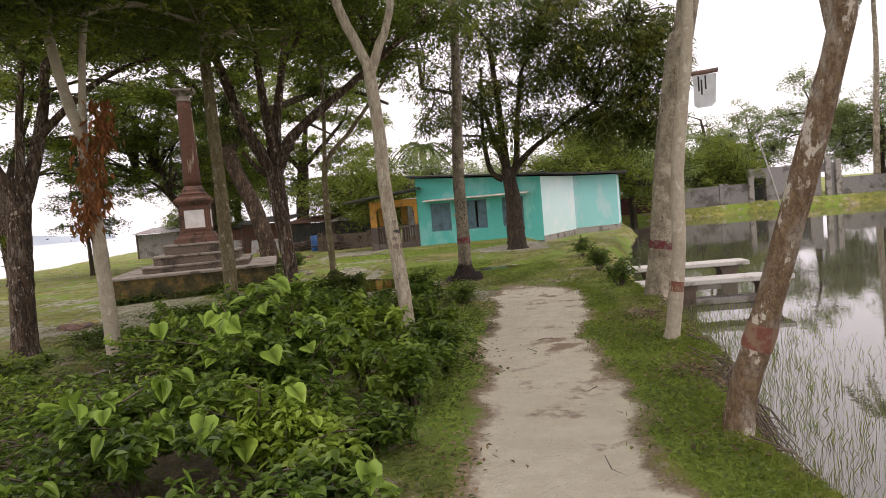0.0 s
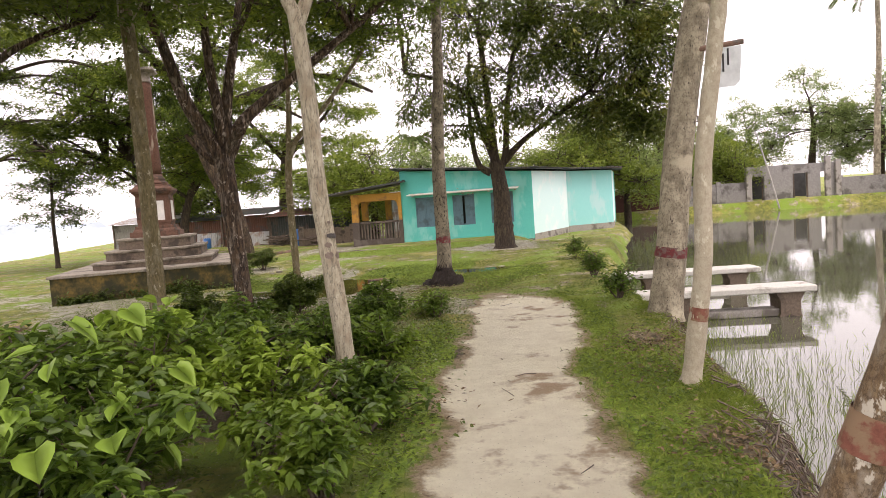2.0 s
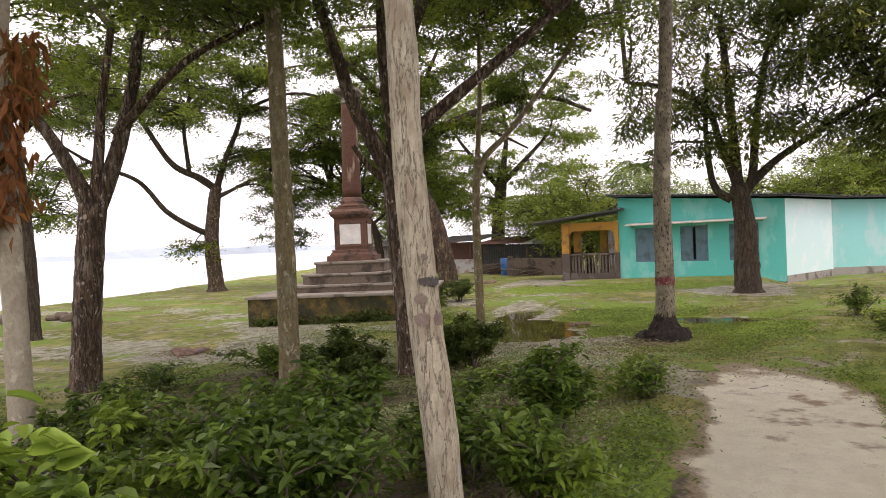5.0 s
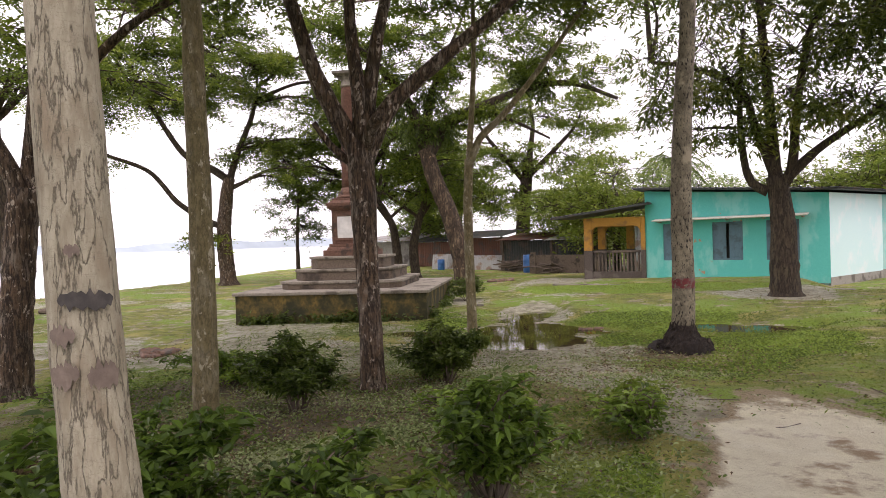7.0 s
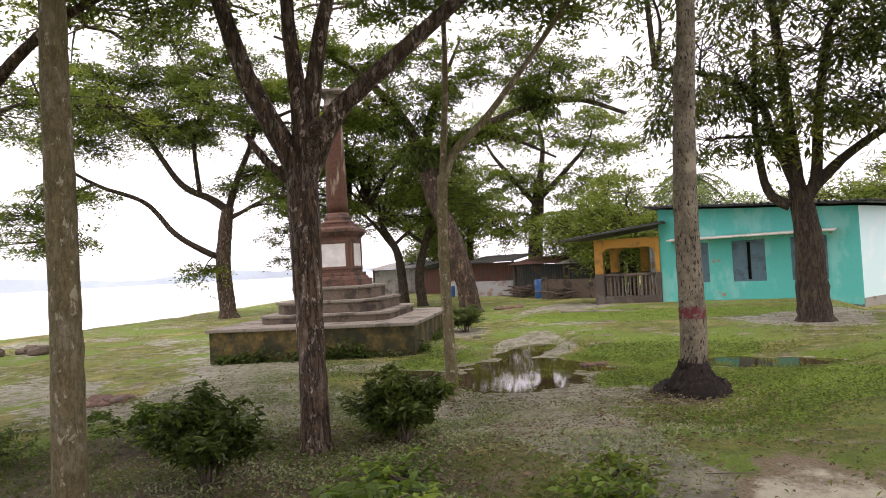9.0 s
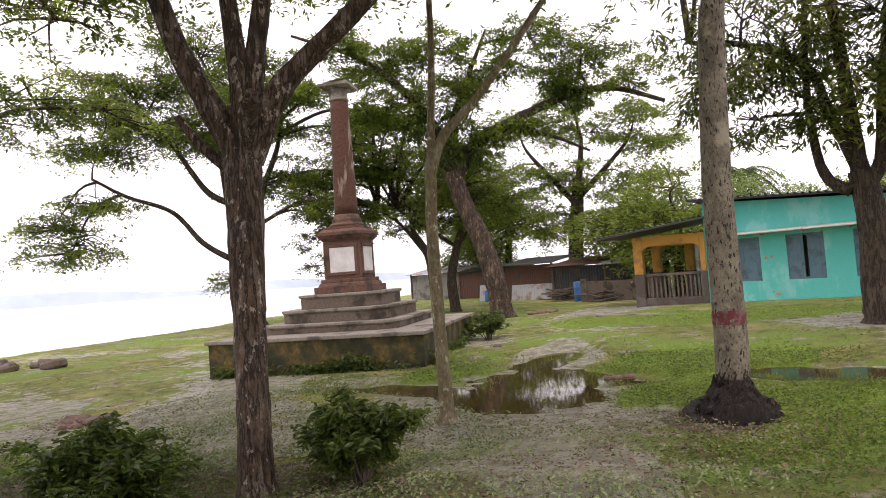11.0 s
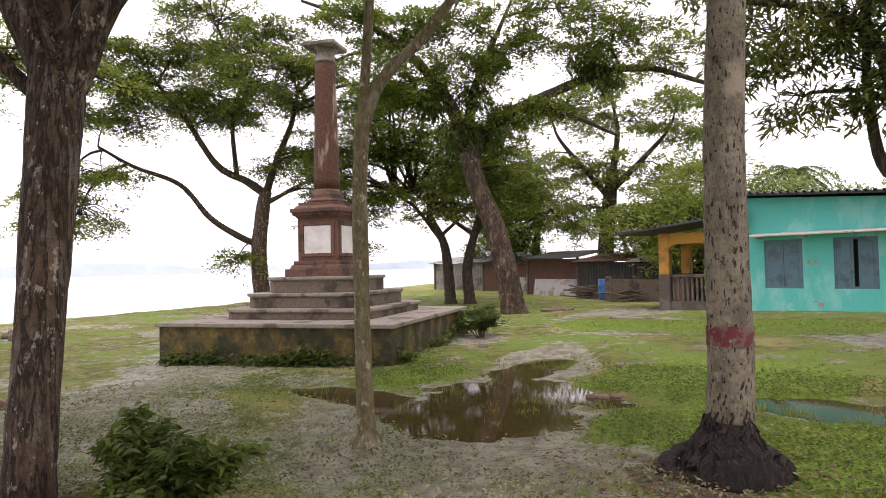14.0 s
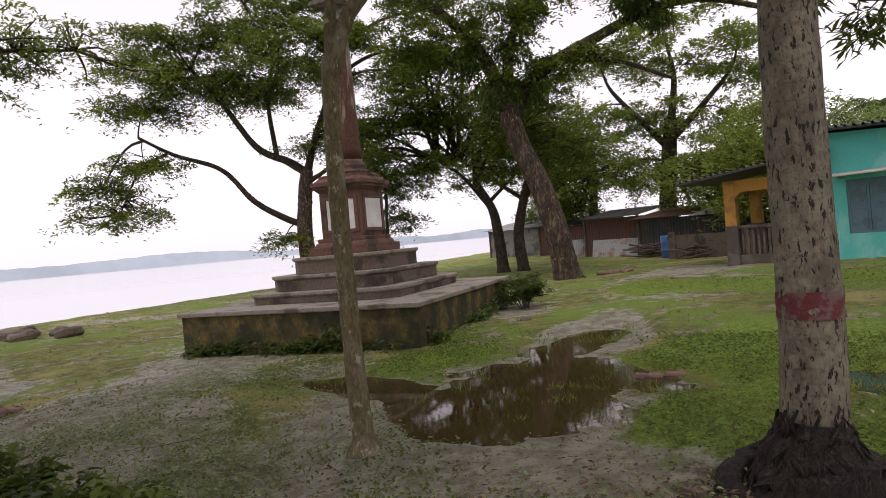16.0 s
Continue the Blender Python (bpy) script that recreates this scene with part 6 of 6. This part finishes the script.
def hung_sign():
    root = empty("hanging_sign", (3.6, 10.6, 2.4), "white sheet sign hung from a batten on the palm", "sign", turn=-18)
    root.scale = (1.3, 1.3, 1.5)
    bm = bmesh.new()
    prof = [(-0.1, 0.02), (-0.075, 0.0), (0.05, 0.0), (0.085, 0.03), (0.105, 0.26), (-0.1, 0.26)]
    a = [bm.verts.new((x, 0, z)) for x, z in prof]
    b = [bm.verts.new((x, 0.006, z)) for x, z in prof]
    bm.faces.new(a)
    bm.faces.new(b[::-1])
    for i in range(len(a)):
        j = (i + 1) % len(a)
        bm.faces.new((a[i], b[i], b[j], a[j]))
    board = part("board", bm, SIGN_WHITE, root)
    for x, z0, z1 in ((-0.06, 0.13, 0.25), (-0.035, 0.1, 0.22), (0.0, 0.14, 0.25)):
        bm = bmesh.new()
        box(bm, (x, -0.004, z0), (x + 0.014, -0.001, z1), 0)
        part("mark", bm, BLACK_PAINT, board, "black painted stroke")
    v, f, _ = tube([(-0.24, 0.03, 0.275), (0.0, 0.02, 0.28), (0.12, 0.02, 0.285)], [0.018, 0.018, 0.018], 8)
    mesh_from("batten", v, f, BRICK, root, "red-brown wooden batten", smooth=True)


hung_sign()

# ---- plants ----


def shrub(at, r, h, n, seed, leaf=None, size=(0.085, 0.04), label="leafy green shrub in the scrub", stems=9, big=0):
    """Stems that fan out from one foot, with leaves in pairs along them."""
    rng = np.random.default_rng(seed)
    z = float(height(*at)) - 0.02
    root = empty("shrub", (at[0], at[1], z), label, "shrub")
    chunks, cs, als = [], [], []
    lines = []
    for i in range(stems):
        a = rng.uniform(0, 2 * math.pi)
        q = math.sqrt(rng.random())
        d = np.array([math.cos(a) * r * q, math.sin(a) * r * q, h * rng.uniform(0.7, 1.05) * (1 - 0.3 * q * q)])
        mid = d * np.array([0.35, 0.35, 0.55]) + rng.normal(scale=0.04, size=3)
        v, f, ln = tube([np.array([d[0], d[1], 0]) * 0.12, mid, d], [0.012, 0.008, 0.003], 5, 0, rng, 0.06)
        chunks.append((v, f))
        lines.append(ln)
        for k in range(4):
            s = ln[int(len(ln) * rng.uniform(0.35, 0.9))]
            e = s + np.array([rng.normal(scale=r * 0.35), rng.normal(scale=r * 0.35), rng.uniform(0.02, 0.22) * h])
            v, f, l2 = tube([s, (s + e) / 2 + [0, 0, 0.02], e], [0.006, 0.004, 0.002], 4, 0, rng, 0.06)
            chunks.append((v, f))
            lines.append(l2)
    tagged(mesh_from("stemwork", *join(chunks), TWIG, root, smooth=True), kind="stuff")
    per = max(4, int(1.35 * n) // len(lines))
    for ln in lines:
        k = (len(ln) * rng.uniform(0.25, 1.0, per) ** 0.8).astype(int).clip(0, len(ln) - 1)
        cs.append(ln[k] + rng.normal(scale=0.025, size=(per, 3)))
        al = rng.normal(size=(per, 3)) * np.array([1, 1, 0.35]) + np.array([0, 0, 0.15])
        als.append(al)
    c, al = np.concatenate(cs), np.concatenate(als)
    c[:, 2] = np.maximum(c[:, 2], 0.03)
    v, f = broad_leaves(c, al, size[0], size[1], rng)
    tagged(mesh_from("foliage", v, f, leaf or LEAF_SHRUB, root), kind="stuff")
    if big:
        meshes = []
        for j in range(4):
            v, f = heart_leaf(0.06 + 0.02 * j, rng)
            ob = mesh_from("leaf", v, f, LEAF_BIG, root, smooth=True)
            meshes.append(ob.data)
            scene.collection.objects.unlink(ob)
            bpy.data.objects.remove(ob)
        for i in range(big):
            ln = lines[int(rng.integers(len(lines)))]
            p = ln[int(len(ln) * rng.uniform(0.45, 0.999))] + rng.normal(scale=0.05, size=3)
            p[2] += 0.04
            ob = new("leaf", meshes[int(rng.integers(4))])
            ob.parent = root
            ob.matrix_local = pose(*p, rng.normal(-28, 22), rng.normal(0, 20), math.degrees(math.atan2(p[1], p[0])) - 90 + rng.normal(0, 50))
    return root


def heart_leaf(s, rng):
    """A broad heart-shaped blade, cupped along its rib."""
    out = [(0, 0.0), (0.32, -0.12), (0.5, 0.12), (0.46, 0.42), (0.27, 0.72), (0, 1.05)]
    rib = [(0, q) for q in (0.0, 0.1, 0.25, 0.45, 0.72, 1.05)]
    v = []
    for side in (1, -1):
        for x, y in out:
            v.append((side * x * s, y * s, (0.16 * abs(x) - 0.22 * y * y) * s + rng.normal(scale=0.012) * s))
    for x, y in rib:
        v.append((0, y * s, -0.22 * y * y * s))
    f = []
    for side in (0, 6):
        for i in range(5):
            f.append((side + i, side + i + 1, 12 + i + 1, 12 + i))
    return np.array(v), [np.array(f)]


for i_, (x_, y_, r_, h_, n_, big_) in enumerate(((-0.45, 6.2, 0.5, 0.98, 1500, 120), (-0.8, 7.1, 0.55, 1.0, 1500, 100), (-0.1, 7.1, 0.42, 0.82, 1400, 0), (-0.25, 5.55, 0.44, 0.7, 1300, 24), (-1.1, 5.7, 0.6, 0.68, 1300, 90), (0.28, 6.75, 0.3, 0.5, 800, 0), (0.3, 7.7, 0.3, 0.5, 800, 0), (0.15, 9.2, 0.3, 0.5, 800, 0), (-1.6, 6.7, 0.65, 0.62, 900, 10), (-2.4, 7.7, 0.8, 0.6, 900, 0),
                                               (-1.3, 8.3, 0.7, 0.9, 1700, 0), (-0.55, 8.1, 0.45, 0.82, 1400, 0), (-1.9, 9.3, 0.7, 0.6, 900, 0), (-0.35, 9.5, 0.4, 0.6, 900, 0), (-2.1, 5.7, 0.6, 0.5, 700, 12), (-2.9, 6.6, 0.8, 0.5, 800, 0), (-3.6, 7.7, 0.8, 0.45, 800, 0), (-1.7, 4.9, 0.6, 0.5, 700, 0), (-0.7, 4.6, 0.4, 0.45, 700, 10),
                                               (-4.6, 9.2, 0.8, 0.45, 700, 0), (0.1, 6.1, 0.3, 0.35, 500, 0), (0.12, 5.2, 0.3, 0.42, 600, 8), (-0.15, 4.7, 0.35, 0.4, 700, 10), (-1.7, 7.7, 0.5, 0.95, 1200, 0), (-0.95, 9.2, 0.45, 0.8, 1100, 0), (-2.6, 8.9, 0.5, 0.8, 1000, 0), (-3.3, 9.6, 0.6, 0.45, 600, 0))):
    shrub((x_, y_), r_, h_, int(n_ * 1.45), 100 + i_, None, (0.066, 0.036), "leafy green shrub with broad pale leaves" if big_ else "dense dark green shrub in the scrub", 10, big_)
for i_, (x_, y_, r_, h_, n_, lf_) in enumerate(((-0.05, 10.4, 0.36, 0.64, 1800, LEAF_SHRUB), (0.45, 11.7, 0.22, 0.34, 520, LEAF_SHRUB), (-0.3, 11.1, 0.28, 0.34, 650, LEAF_SHRUB), (0.36, 12.1, 0.26, 0.26, 480, LEAF_BRIGHT), (-0.15, 9.7, 0.3, 0.4, 500, LEAF_BRIGHT), (-2.68, 12.15, 0.44, 0.72, 3400, LEAF_DARK),
                                              (-1.8, 13.48, 0.4, 0.68, 3600, LEAF_DARK), (-2.15, 13.75, 0.3, 0.42, 1800, LEAF_DARK), (2.72, 12.05, 0.26, 0.4, 600, LEAF_SHRUB), (2.8, 14.3, 0.25, 0.45, 600, LEAF_SHRUB), (3.0, 15.9, 0.22, 0.35, 400, LEAF_BRIGHT), (-5.3, 22.0, 0.55, 0.6, 2400, LEAF_DARK), (-4.3, 12.9, 0.6, 0.42, 2200, LEAF_SHRUB), (-3.6, 13.0, 0.4, 0.3, 700, LEAF_SHRUB),
                                              (-5.3, 11.9, 0.5, 0.3, 600, LEAF_SHRUB), (-1.0, 12.1, 0.4, 0.2, 500, LEAF_SHRUB), (3.0, 17.6, 0.3, 0.5, 600, LEAF_SHRUB))):
    shrub((x_, y_), r_, h_, n_, 140 + i_, lf_, (0.068, 0.034), "low bushy shrub on the trodden ground", 12)


def plinth_weeds():
    rng = np.random.default_rng(77)
    m = Matrix.Translation((-7.28, 19.98, 0)) @ Matrix.Rotation(radians(18.6), 4, "Z")
    cs = []
    for side, n in ((0, 1900), (1, 900)):
        s = rng.uniform(-1.85, 1.85, n)
        keep = (np.sin(s * 3.1 + side) + rng.normal(scale=0.6, size=n)) > (-0.3 if side == 0 else 0.1)
        s = s[keep]
        out = -2.03 - np.abs(rng.normal(scale=0.09, size=len(s)))
        z = np.abs(rng.normal(scale=0.12, size=len(s))) * (0.5 + 0.5 * np.sin(s * 2.3) ** 2) + 0.02
        for a, o, h in zip(s, out, z):
            p = m @ (Vector((a, o, 0)) if side == 0 else Vector((-o, a, 0)))
            cs.append((p.x, p.y, float(height(p.x, p.y)) + h))
    c = np.array(cs)
    v, f = broad_leaves(c, rng.normal(size=c.shape) * [1, 1, 0.5] + [0.2, -0.4, 0.2], 0.1, 0.055, rng)
    tagged(mesh_from("creeping_weeds", v, f, LEAF_DARK), "creeping weeds along the foot of the plinth", "weeds", kind="stuff")


plinth_weeds()


def dry_bunch():
    rng = np.random.default_rng(31)
    chunks = []
    for x, y, z, r, h, n in ((-3.02, 8.72, 2.1, 0.07, 0.8, 260), (-2.9, 8.8, 2.6, 0.06, 0.5, 150), (-3.12, 8.7, 1.7, 0.06, 0.4, 110)):
        c = np.stack((x + rng.normal(scale=r, size=n), y + rng.normal(scale=r, size=n), z + rng.uniform(-h / 2, h / 2, n)), 1)
        chunks.append(leaves(c, rng.normal(size=(n, 3)) * [0.4, 0.4, 0.3] + [0, 0, -1], 0.13, 0.04, rng))
    tagged(mesh_from("dry_foliage", *join(chunks), LEAF_DEAD), "hanging bunch of dead orange leaves on the slim tree", "dead leaves", kind="stuff")


dry_bunch()


def scatter_grass():
    rng = np.random.default_rng(9)

    def patch(n, x0, x1, y0, y1, size, wide):
        x, y = rng.uniform(x0, x1, n), rng.uniform(y0, y1, n)
        m = masks(x, y)
        clump = np.clip(0.5 + 0.4 * wobble(x, y, 6.5, 8) + 0.35 * wobble(x, y, 1.4, 3), 0, 1)
        w = (1 - m["sand"]) ** 3 * (1 - 0.88 * m["mud"]) * (1 - 0.9 * m["litter"]) * (0.12 + 0.5 * clump ** 2 + 0.6 * m["lush"])
        keep = (rng.random(n) < w) & (x < np.interp(y, EDGE_Y, EDGE_X) - 0.02) & (x > np.interp(y, SHORE_Y, SHORE_X) + 0.4)
        tufts = wobble(x, y, 3.3, 2) + 0.6 * wobble(x, y, 9, 5) + np.where(x < -2.9, 0.5, 0.0) > 0.6
        for pool in puddle_field(x, y):
            keep &= (pool < 0.15) | (tufts & (pool < 0.8))
        px, py = (x + 7.28) * math.cos(radians(18.6)) + (y - 19.98) * math.sin(radians(18.6)), -(x + 7.28) * math.sin(radians(18.6)) + (y - 19.98) * math.cos(radians(18.6))
        keep &= (np.maximum(np.abs(px), np.abs(py)) > 2.03)
        keep &= ~((y > 27.6) & (x > -4.6) & (x < 8))
        x, y = x[keep], y[keep]
        c = np.stack((x, y, height(x, y) - 0.005), 1)
        al = rng.normal(scale=0.75, size=c.shape)
        al[:, 2] = 0.75
        return leaves(c, al, size, wide, rng, 0.3, 0.1, 0.35)

    blades = [patch(110000, -7, 3.6, 2.6, 13, 0.06, 0.009), patch(160000, -5.5, 2.8, 10.5, 19, 0.042, 0.007), patch(100000, -12, 4.5, 14, 26, 0.045, 0.010), patch(42000, -24, 8, 15, 46, 0.09, 0.028), patch(18000, 7, 46, 45.5, 49, 0.35, 0.08), patch(120000, 1.5, 3.4, 3, 13, 0.05, 0.0065)]
    tagged(mesh_from("grass", *join(blades), GRASS), "short patchy grass on trodden earth", "grass", kind="stuff")
    # low round-leaved weeds in the turf
    n = 100000
    x, y = rng.uniform(-7, 3.3, n), rng.uniform(5, 20, n)
    m = masks(x, y)
    keep = (wobble(x, y, 2.3, 6) + 0.6 * wobble(x, y, 7, 2) + 0.7 * m["lush"] + rng.normal(scale=0.3, size=n) > 0.25) & (rng.random(n) < (1 - m["sand"]) ** 3 * (1 - 0.8 * m["mud"])) & (x < np.interp(y, EDGE_Y, EDGE_X))
    for pool in puddle_field(x, y):
        keep &= pool < 0.0
    px, py = (x + 7.28) * math.cos(radians(18.6)) + (y - 19.98) * math.sin(radians(18.6)), -(x + 7.28) * math.sin(radians(18.6)) + (y - 19.98) * math.cos(radians(18.6))
    keep &= (np.maximum(np.abs(px), np.abs(py)) > 2.03)
    x, y = x[keep], y[keep]
    c = np.stack((x, y, height(x, y) + rng.uniform(0.005, 0.045, len(x))), 1)
    al = rng.normal(size=c.shape) * [1, 1, 0.3]
    v, f = broad_leaves(c, al, 0.036, 0.024, rng)
    tagged(mesh_from("ground_weeds", v, f, LEAF_WEED), "low round-leaved weeds among the grass", "weeds", kind="stuff")


scatter_grass()


def pool_grass():
    """Drowned tufts that stand out of the shallow puddles."""
    rng = np.random.default_rng(27)
    tx, ty = rng.uniform(-5.0, 2.0, 900), rng.uniform(15.7, 21.0, 900)
    first, second, _ = puddle_field(tx, ty)
    ok = ((np.maximum(first, second) > -0.25) & (np.maximum(first, second) < 0.75)) & (wobble(tx, ty, 2.6, 2) + np.where(tx < -2.8, 0.6, 0) + np.where(ty > 17.6, 0.3, 0) > 0.25)
    tx, ty = np.repeat(tx[ok], 16), np.repeat(ty[ok], 16)
    tx, ty = tx + rng.normal(scale=0.05, size=len(tx)), ty + rng.normal(scale=0.05, size=len(ty))
    c = np.stack((tx, ty, height(tx, ty) - 0.005), 1)
    al = rng.normal(scale=0.5, size=c.shape)
    al[:, 2] = 1.0
    tagged(mesh_from("pool_grass", *leaves(c, al, 0.13, 0.008, rng, 0.2, 0.1, 0.35), GRASS), "tufts of green grass standing in the puddle", "grass", kind="stuff")


pool_grass()


def pond_reeds():
    rng = np.random.default_rng(15)
    n = 4600
    y = rng.uniform(4, 14, n) + 0.25 * np.sin(rng.integers(0, 40, n) * 1.7)
    x = np.interp(y, EDGE_Y, EDGE_X) + 0.05 + np.abs(rng.normal(scale=0.75, size=n))
    c = np.stack((x, y, np.maximum(height(x, y), POND_Z) - 0.03), 1)
    al = rng.normal(scale=0.25, size=c.shape)
    al[:, 2] = 1
    tagged(mesh_from("pond_reeds", *leaves(c, al * rng.uniform(0.7, 1.3, (n, 1)), 0.15, 0.0055, rng, 0.1), GRASS), "thin reeds sprouting from the pond margin", "reeds", kind="stuff")


pond_reeds()


def bank_tangle():
    """Dead stems and roots that hang over the edge of the bank, with longer grass above them."""
    rng = np.random.default_rng(44)
    chunks = []
    for y0, spread_, n in ((6.6, 0.5, 90), (7.4, 0.45, 110), (8.9, 0.4, 70), (9.9, 0.4, 60), (5.4, 0.5, 60)):
        for y in rng.normal(y0, spread_, n):
            x = float(np.interp(y, EDGE_Y, EDGE_X)) + rng.normal(-0.08, 0.1)
            a = rng.uniform(-1.2, 1.2)
            d = np.array([math.cos(a), math.sin(a) * 1.4, 0]) * rng.uniform(0.08, 0.26)
            p = np.array([x, y, float(height(x, y)) + rng.uniform(0.01, 0.08)])
            e = p + d
            e[2] = max(float(height(e[0], e[1])), POND_Z) + rng.uniform(0.005, 0.05)
            chunks.append(tube([p - d * 0.4, (p + e) / 2 + [0, 0, rng.uniform(0.01, 0.06)], e], [0.006, 0.005, 0.003], 4)[:2])
    tagged(mesh_from("dead_stems", *join(chunks), TWIG), "tangle of dead brown stems along the pond bank", "dead stems", kind="stuff")
    n = 16000
    y = rng.uniform(3.5, 13, n)
    x = np.interp(y, EDGE_Y, EDGE_X) + rng.normal(-0.22, 0.13, n)
    keep = wobble(x, y, 3.7, 2) + rng.normal(scale=0.4, size=n) > 0.0
    c = np.stack((x, y, np.maximum(height(x, y), POND_Z - 0.02)), 1)[keep]
    al = rng.normal(scale=0.55, size=c.shape)
    al[:, 2] = 0.8
    tagged(mesh_from("bank_grass", *leaves(c, al, 0.1, 0.0055, rng, 0.35, 0.1, 0.35), GRASS), "longer bright grass along the pond bank", "grass", kind="stuff")


bank_tangle()


def fallen_leaves():
    rng = np.random.default_rng(16)
    xs, ys = [], []
    for cx, cy, r, n in ((2.62, 9.55, 0.3, 900), (2.45, 7.25, 0.22, 700), (2.5, 8.6, 0.3, 350), (0.3, 15.8, 0.6, 500), (-2.75, 13.4, 0.6, 700), (-1.2, 12.6, 1.2, 700), (0.7, 7.9, 0.3, 120), (1.6, 21.8, 0.8, 300), (-2.2, 14.6, 1.6, 420), (2.35, 6.0, 0.3, 300), (-2.5, 10.6, 1.5, 1600), (-0.8, 11.6, 1.0, 900), (-1.4, 10.4, 0.9, 1300), (-1.0, 14.5, 1.4, 1300), (-3.5, 15.5, 1.6, 900), (0.2, 14.2, 0.9, 600), (0.3, 15.5, 0.45, 900), (-3.8, 12.2, 1.0, 500), (0.75, 6.0, 0.25, 160), (0.75, 8.5, 0.22, 160), (-7.4, 14.5, 0.35, 500)):
        xs.append(cx + rng.normal(scale=r, size=n))
        ys.append(cy + rng.normal(scale=r, size=n))
    x, y = np.concatenate(xs), np.concatenate(ys)
    yb = rng.uniform(4, 11.5, 5000)
    xb = np.interp(yb, EDGE_Y, EDGE_X) - np.abs(rng.normal(scale=0.16, size=5000)) + 0.08
    lumpy = wobble(xb, yb, 2.1, 5) + rng.normal(scale=0.3, size=5000) > -0.1
    x, y = np.concatenate((x, xb[lumpy])), np.concatenate((y, yb[lumpy]))
    keep = (x < np.interp(y, EDGE_Y, EDGE_X) + 0.1) & (rng.random(len(x)) > 0.93 * masks(x, y)["sand"])
    for pool in puddle_field(x, y):
        keep &= pool < 0.05
    x, y = x[keep], y[keep]
    c = np.stack((x, y, height(x, y) + rng.uniform(0.004, 0.03, len(x))), 1)
    v, f = leaves(c, rng.normal(size=c.shape) * [1, 1, 0.25], 0.043, 0.019, rng)
    tagged(mesh_from("fallen_leaves", v, f, DRY_LEAF), "brown fallen leaves on the ground", "leaf litter", kind="stuff")
    chunks = []
    for i in range(34):
        a = rng.uniform(0, 2 * math.pi)
        px, py = rng.uniform(-5, 2.1), rng.uniform(5, 19)
        if any(float(q) > -0.1 for q in puddle_field(np.array(px), np.array(py))):
            continue
        z = float(height(px, py)) + 0.008
        d = np.array([math.cos(a), math.sin(a), 0]) * rng.uniform(0.05, 0.22)
        p = np.array([px, py, z])
        chunks.append(tube([p - d, p + rng.normal(scale=0.01, size=3), p + d], [0.004, 0.0035, 0.002], 4)[:2])
    n = 28000
    px, py = rng.normal(-1.6, 1.2, n), rng.normal(11.2, 1.1, n)
    for hx, hy, hr, hn in ((-2.6, 15.15, 0.45, 2600), (-3.5, 14.7, 0.7, 3600), (-1.8, 14.5, 0.45, 1800), (-4.7, 15.7, 0.7, 3000), (-1.1, 13.2, 0.5, 2200), (0.3, 13.7, 0.4, 1400), (-5.6, 16.6, 0.8, 2600), (-3.6, 13.4, 0.8, 4200), (-0.3, 15.4, 0.4, 1600), (-5.0, 14.0, 0.8, 2600)):
        px, py = np.concatenate((px, rng.normal(hx, hr, hn))), np.concatenate((py, rng.normal(hy, hr, hn)))
    q = (wobble(px, py, 3.1, 4) + rng.normal(scale=0.4, size=len(px)) > 0.0) & (px < 0.9)
    for pool in puddle_field(px, py):
        q &= pool < 0.0
    px, py = px[q], py[q]
    c = np.stack((px, py, height(px, py) + rng.uniform(0.005, 0.05, len(px))), 1)
    tagged(mesh_from("creeping_herbs", *broad_leaves(c, rng.normal(size=c.shape) * [1, 1, 0.3], 0.034, 0.019, rng), LEAF_PALE), "tiny-leaved herbs creeping over the dark litter", "weeds", kind="stuff")
    tagged(mesh_from("fallen_twigs", *join(chunks), TWIG), "dry twigs lying on the path and mud", "twigs", kind="stuff")


fallen_leaves()


def rubble(name, at, n, size, seed, mat, label, category):
    rng = np.random.default_rng(seed)
    bm = bmesh.new()
    for i in range(n):
        s = [size * rng.uniform(0.6, 1.2), size * rng.uniform(0.4, 0.8), size * rng.uniform(0.25, 0.45)]
        m = pose(rng.normal(scale=size * 0.9), rng.normal(scale=size * 0.45), s[2] / 2 - 0.02, rng.normal(0, 8), rng.normal(0, 8), rng.uniform(0, 180))
        box(bm, [-q / 2 for q in s], [q / 2 for q in s], 0.02 * size / 0.2, m)
    ob = part(name, bm, mat)
    ob.location = (at[0], at[1], float(height(*at)))
    return tagged(ob, label, category)


rubble("brick_rubble", (-15.0, 18.0), 6, 0.5, 1, STEP_STONE, "broken grey masonry blocks in the grass", "rubble")
rubble("brick_rubble", (-15.9, 17.3), 6, 0.55, 2, STEP_STONE, "low broken masonry near the river bank", "rubble")
rubble("brick_rubble", (-7.5, 14.6), 16, 0.24, 3, BRICK, "small heap of broken reddish bricks", "rubble")
rubble("brick_rubble", (-7.3, 29.3), 4, 0.3, 4, BRICK, "stones under the leaning tree", "rubble")
rubble("brick_rubble", (-1.35, 18.3), 3, 0.16, 5, BRICK, "broken brick at the puddle's edge", "rubble")
rubble("brick_rubble", (-4.4, 20.6), 2, 0.18, 6, SLAB_STONE, "pale stone beside the plinth", "rubble")


def yard_edge():
    bm = bmesh.new()
    box(bm, (-4.9, -0.2, -0.5), (2.6, 0.0, 0.0), 0.02, pose(0, 0, 0))
    ob = part("kerb", bm, SLAB_STONE)
    ob.matrix_world = pose(0.6, 25.0, 0.03, 0, 0, -11)
    tagged(ob, "worn cement kerb before the house", "kerb", kind="structure")


yard_edge()
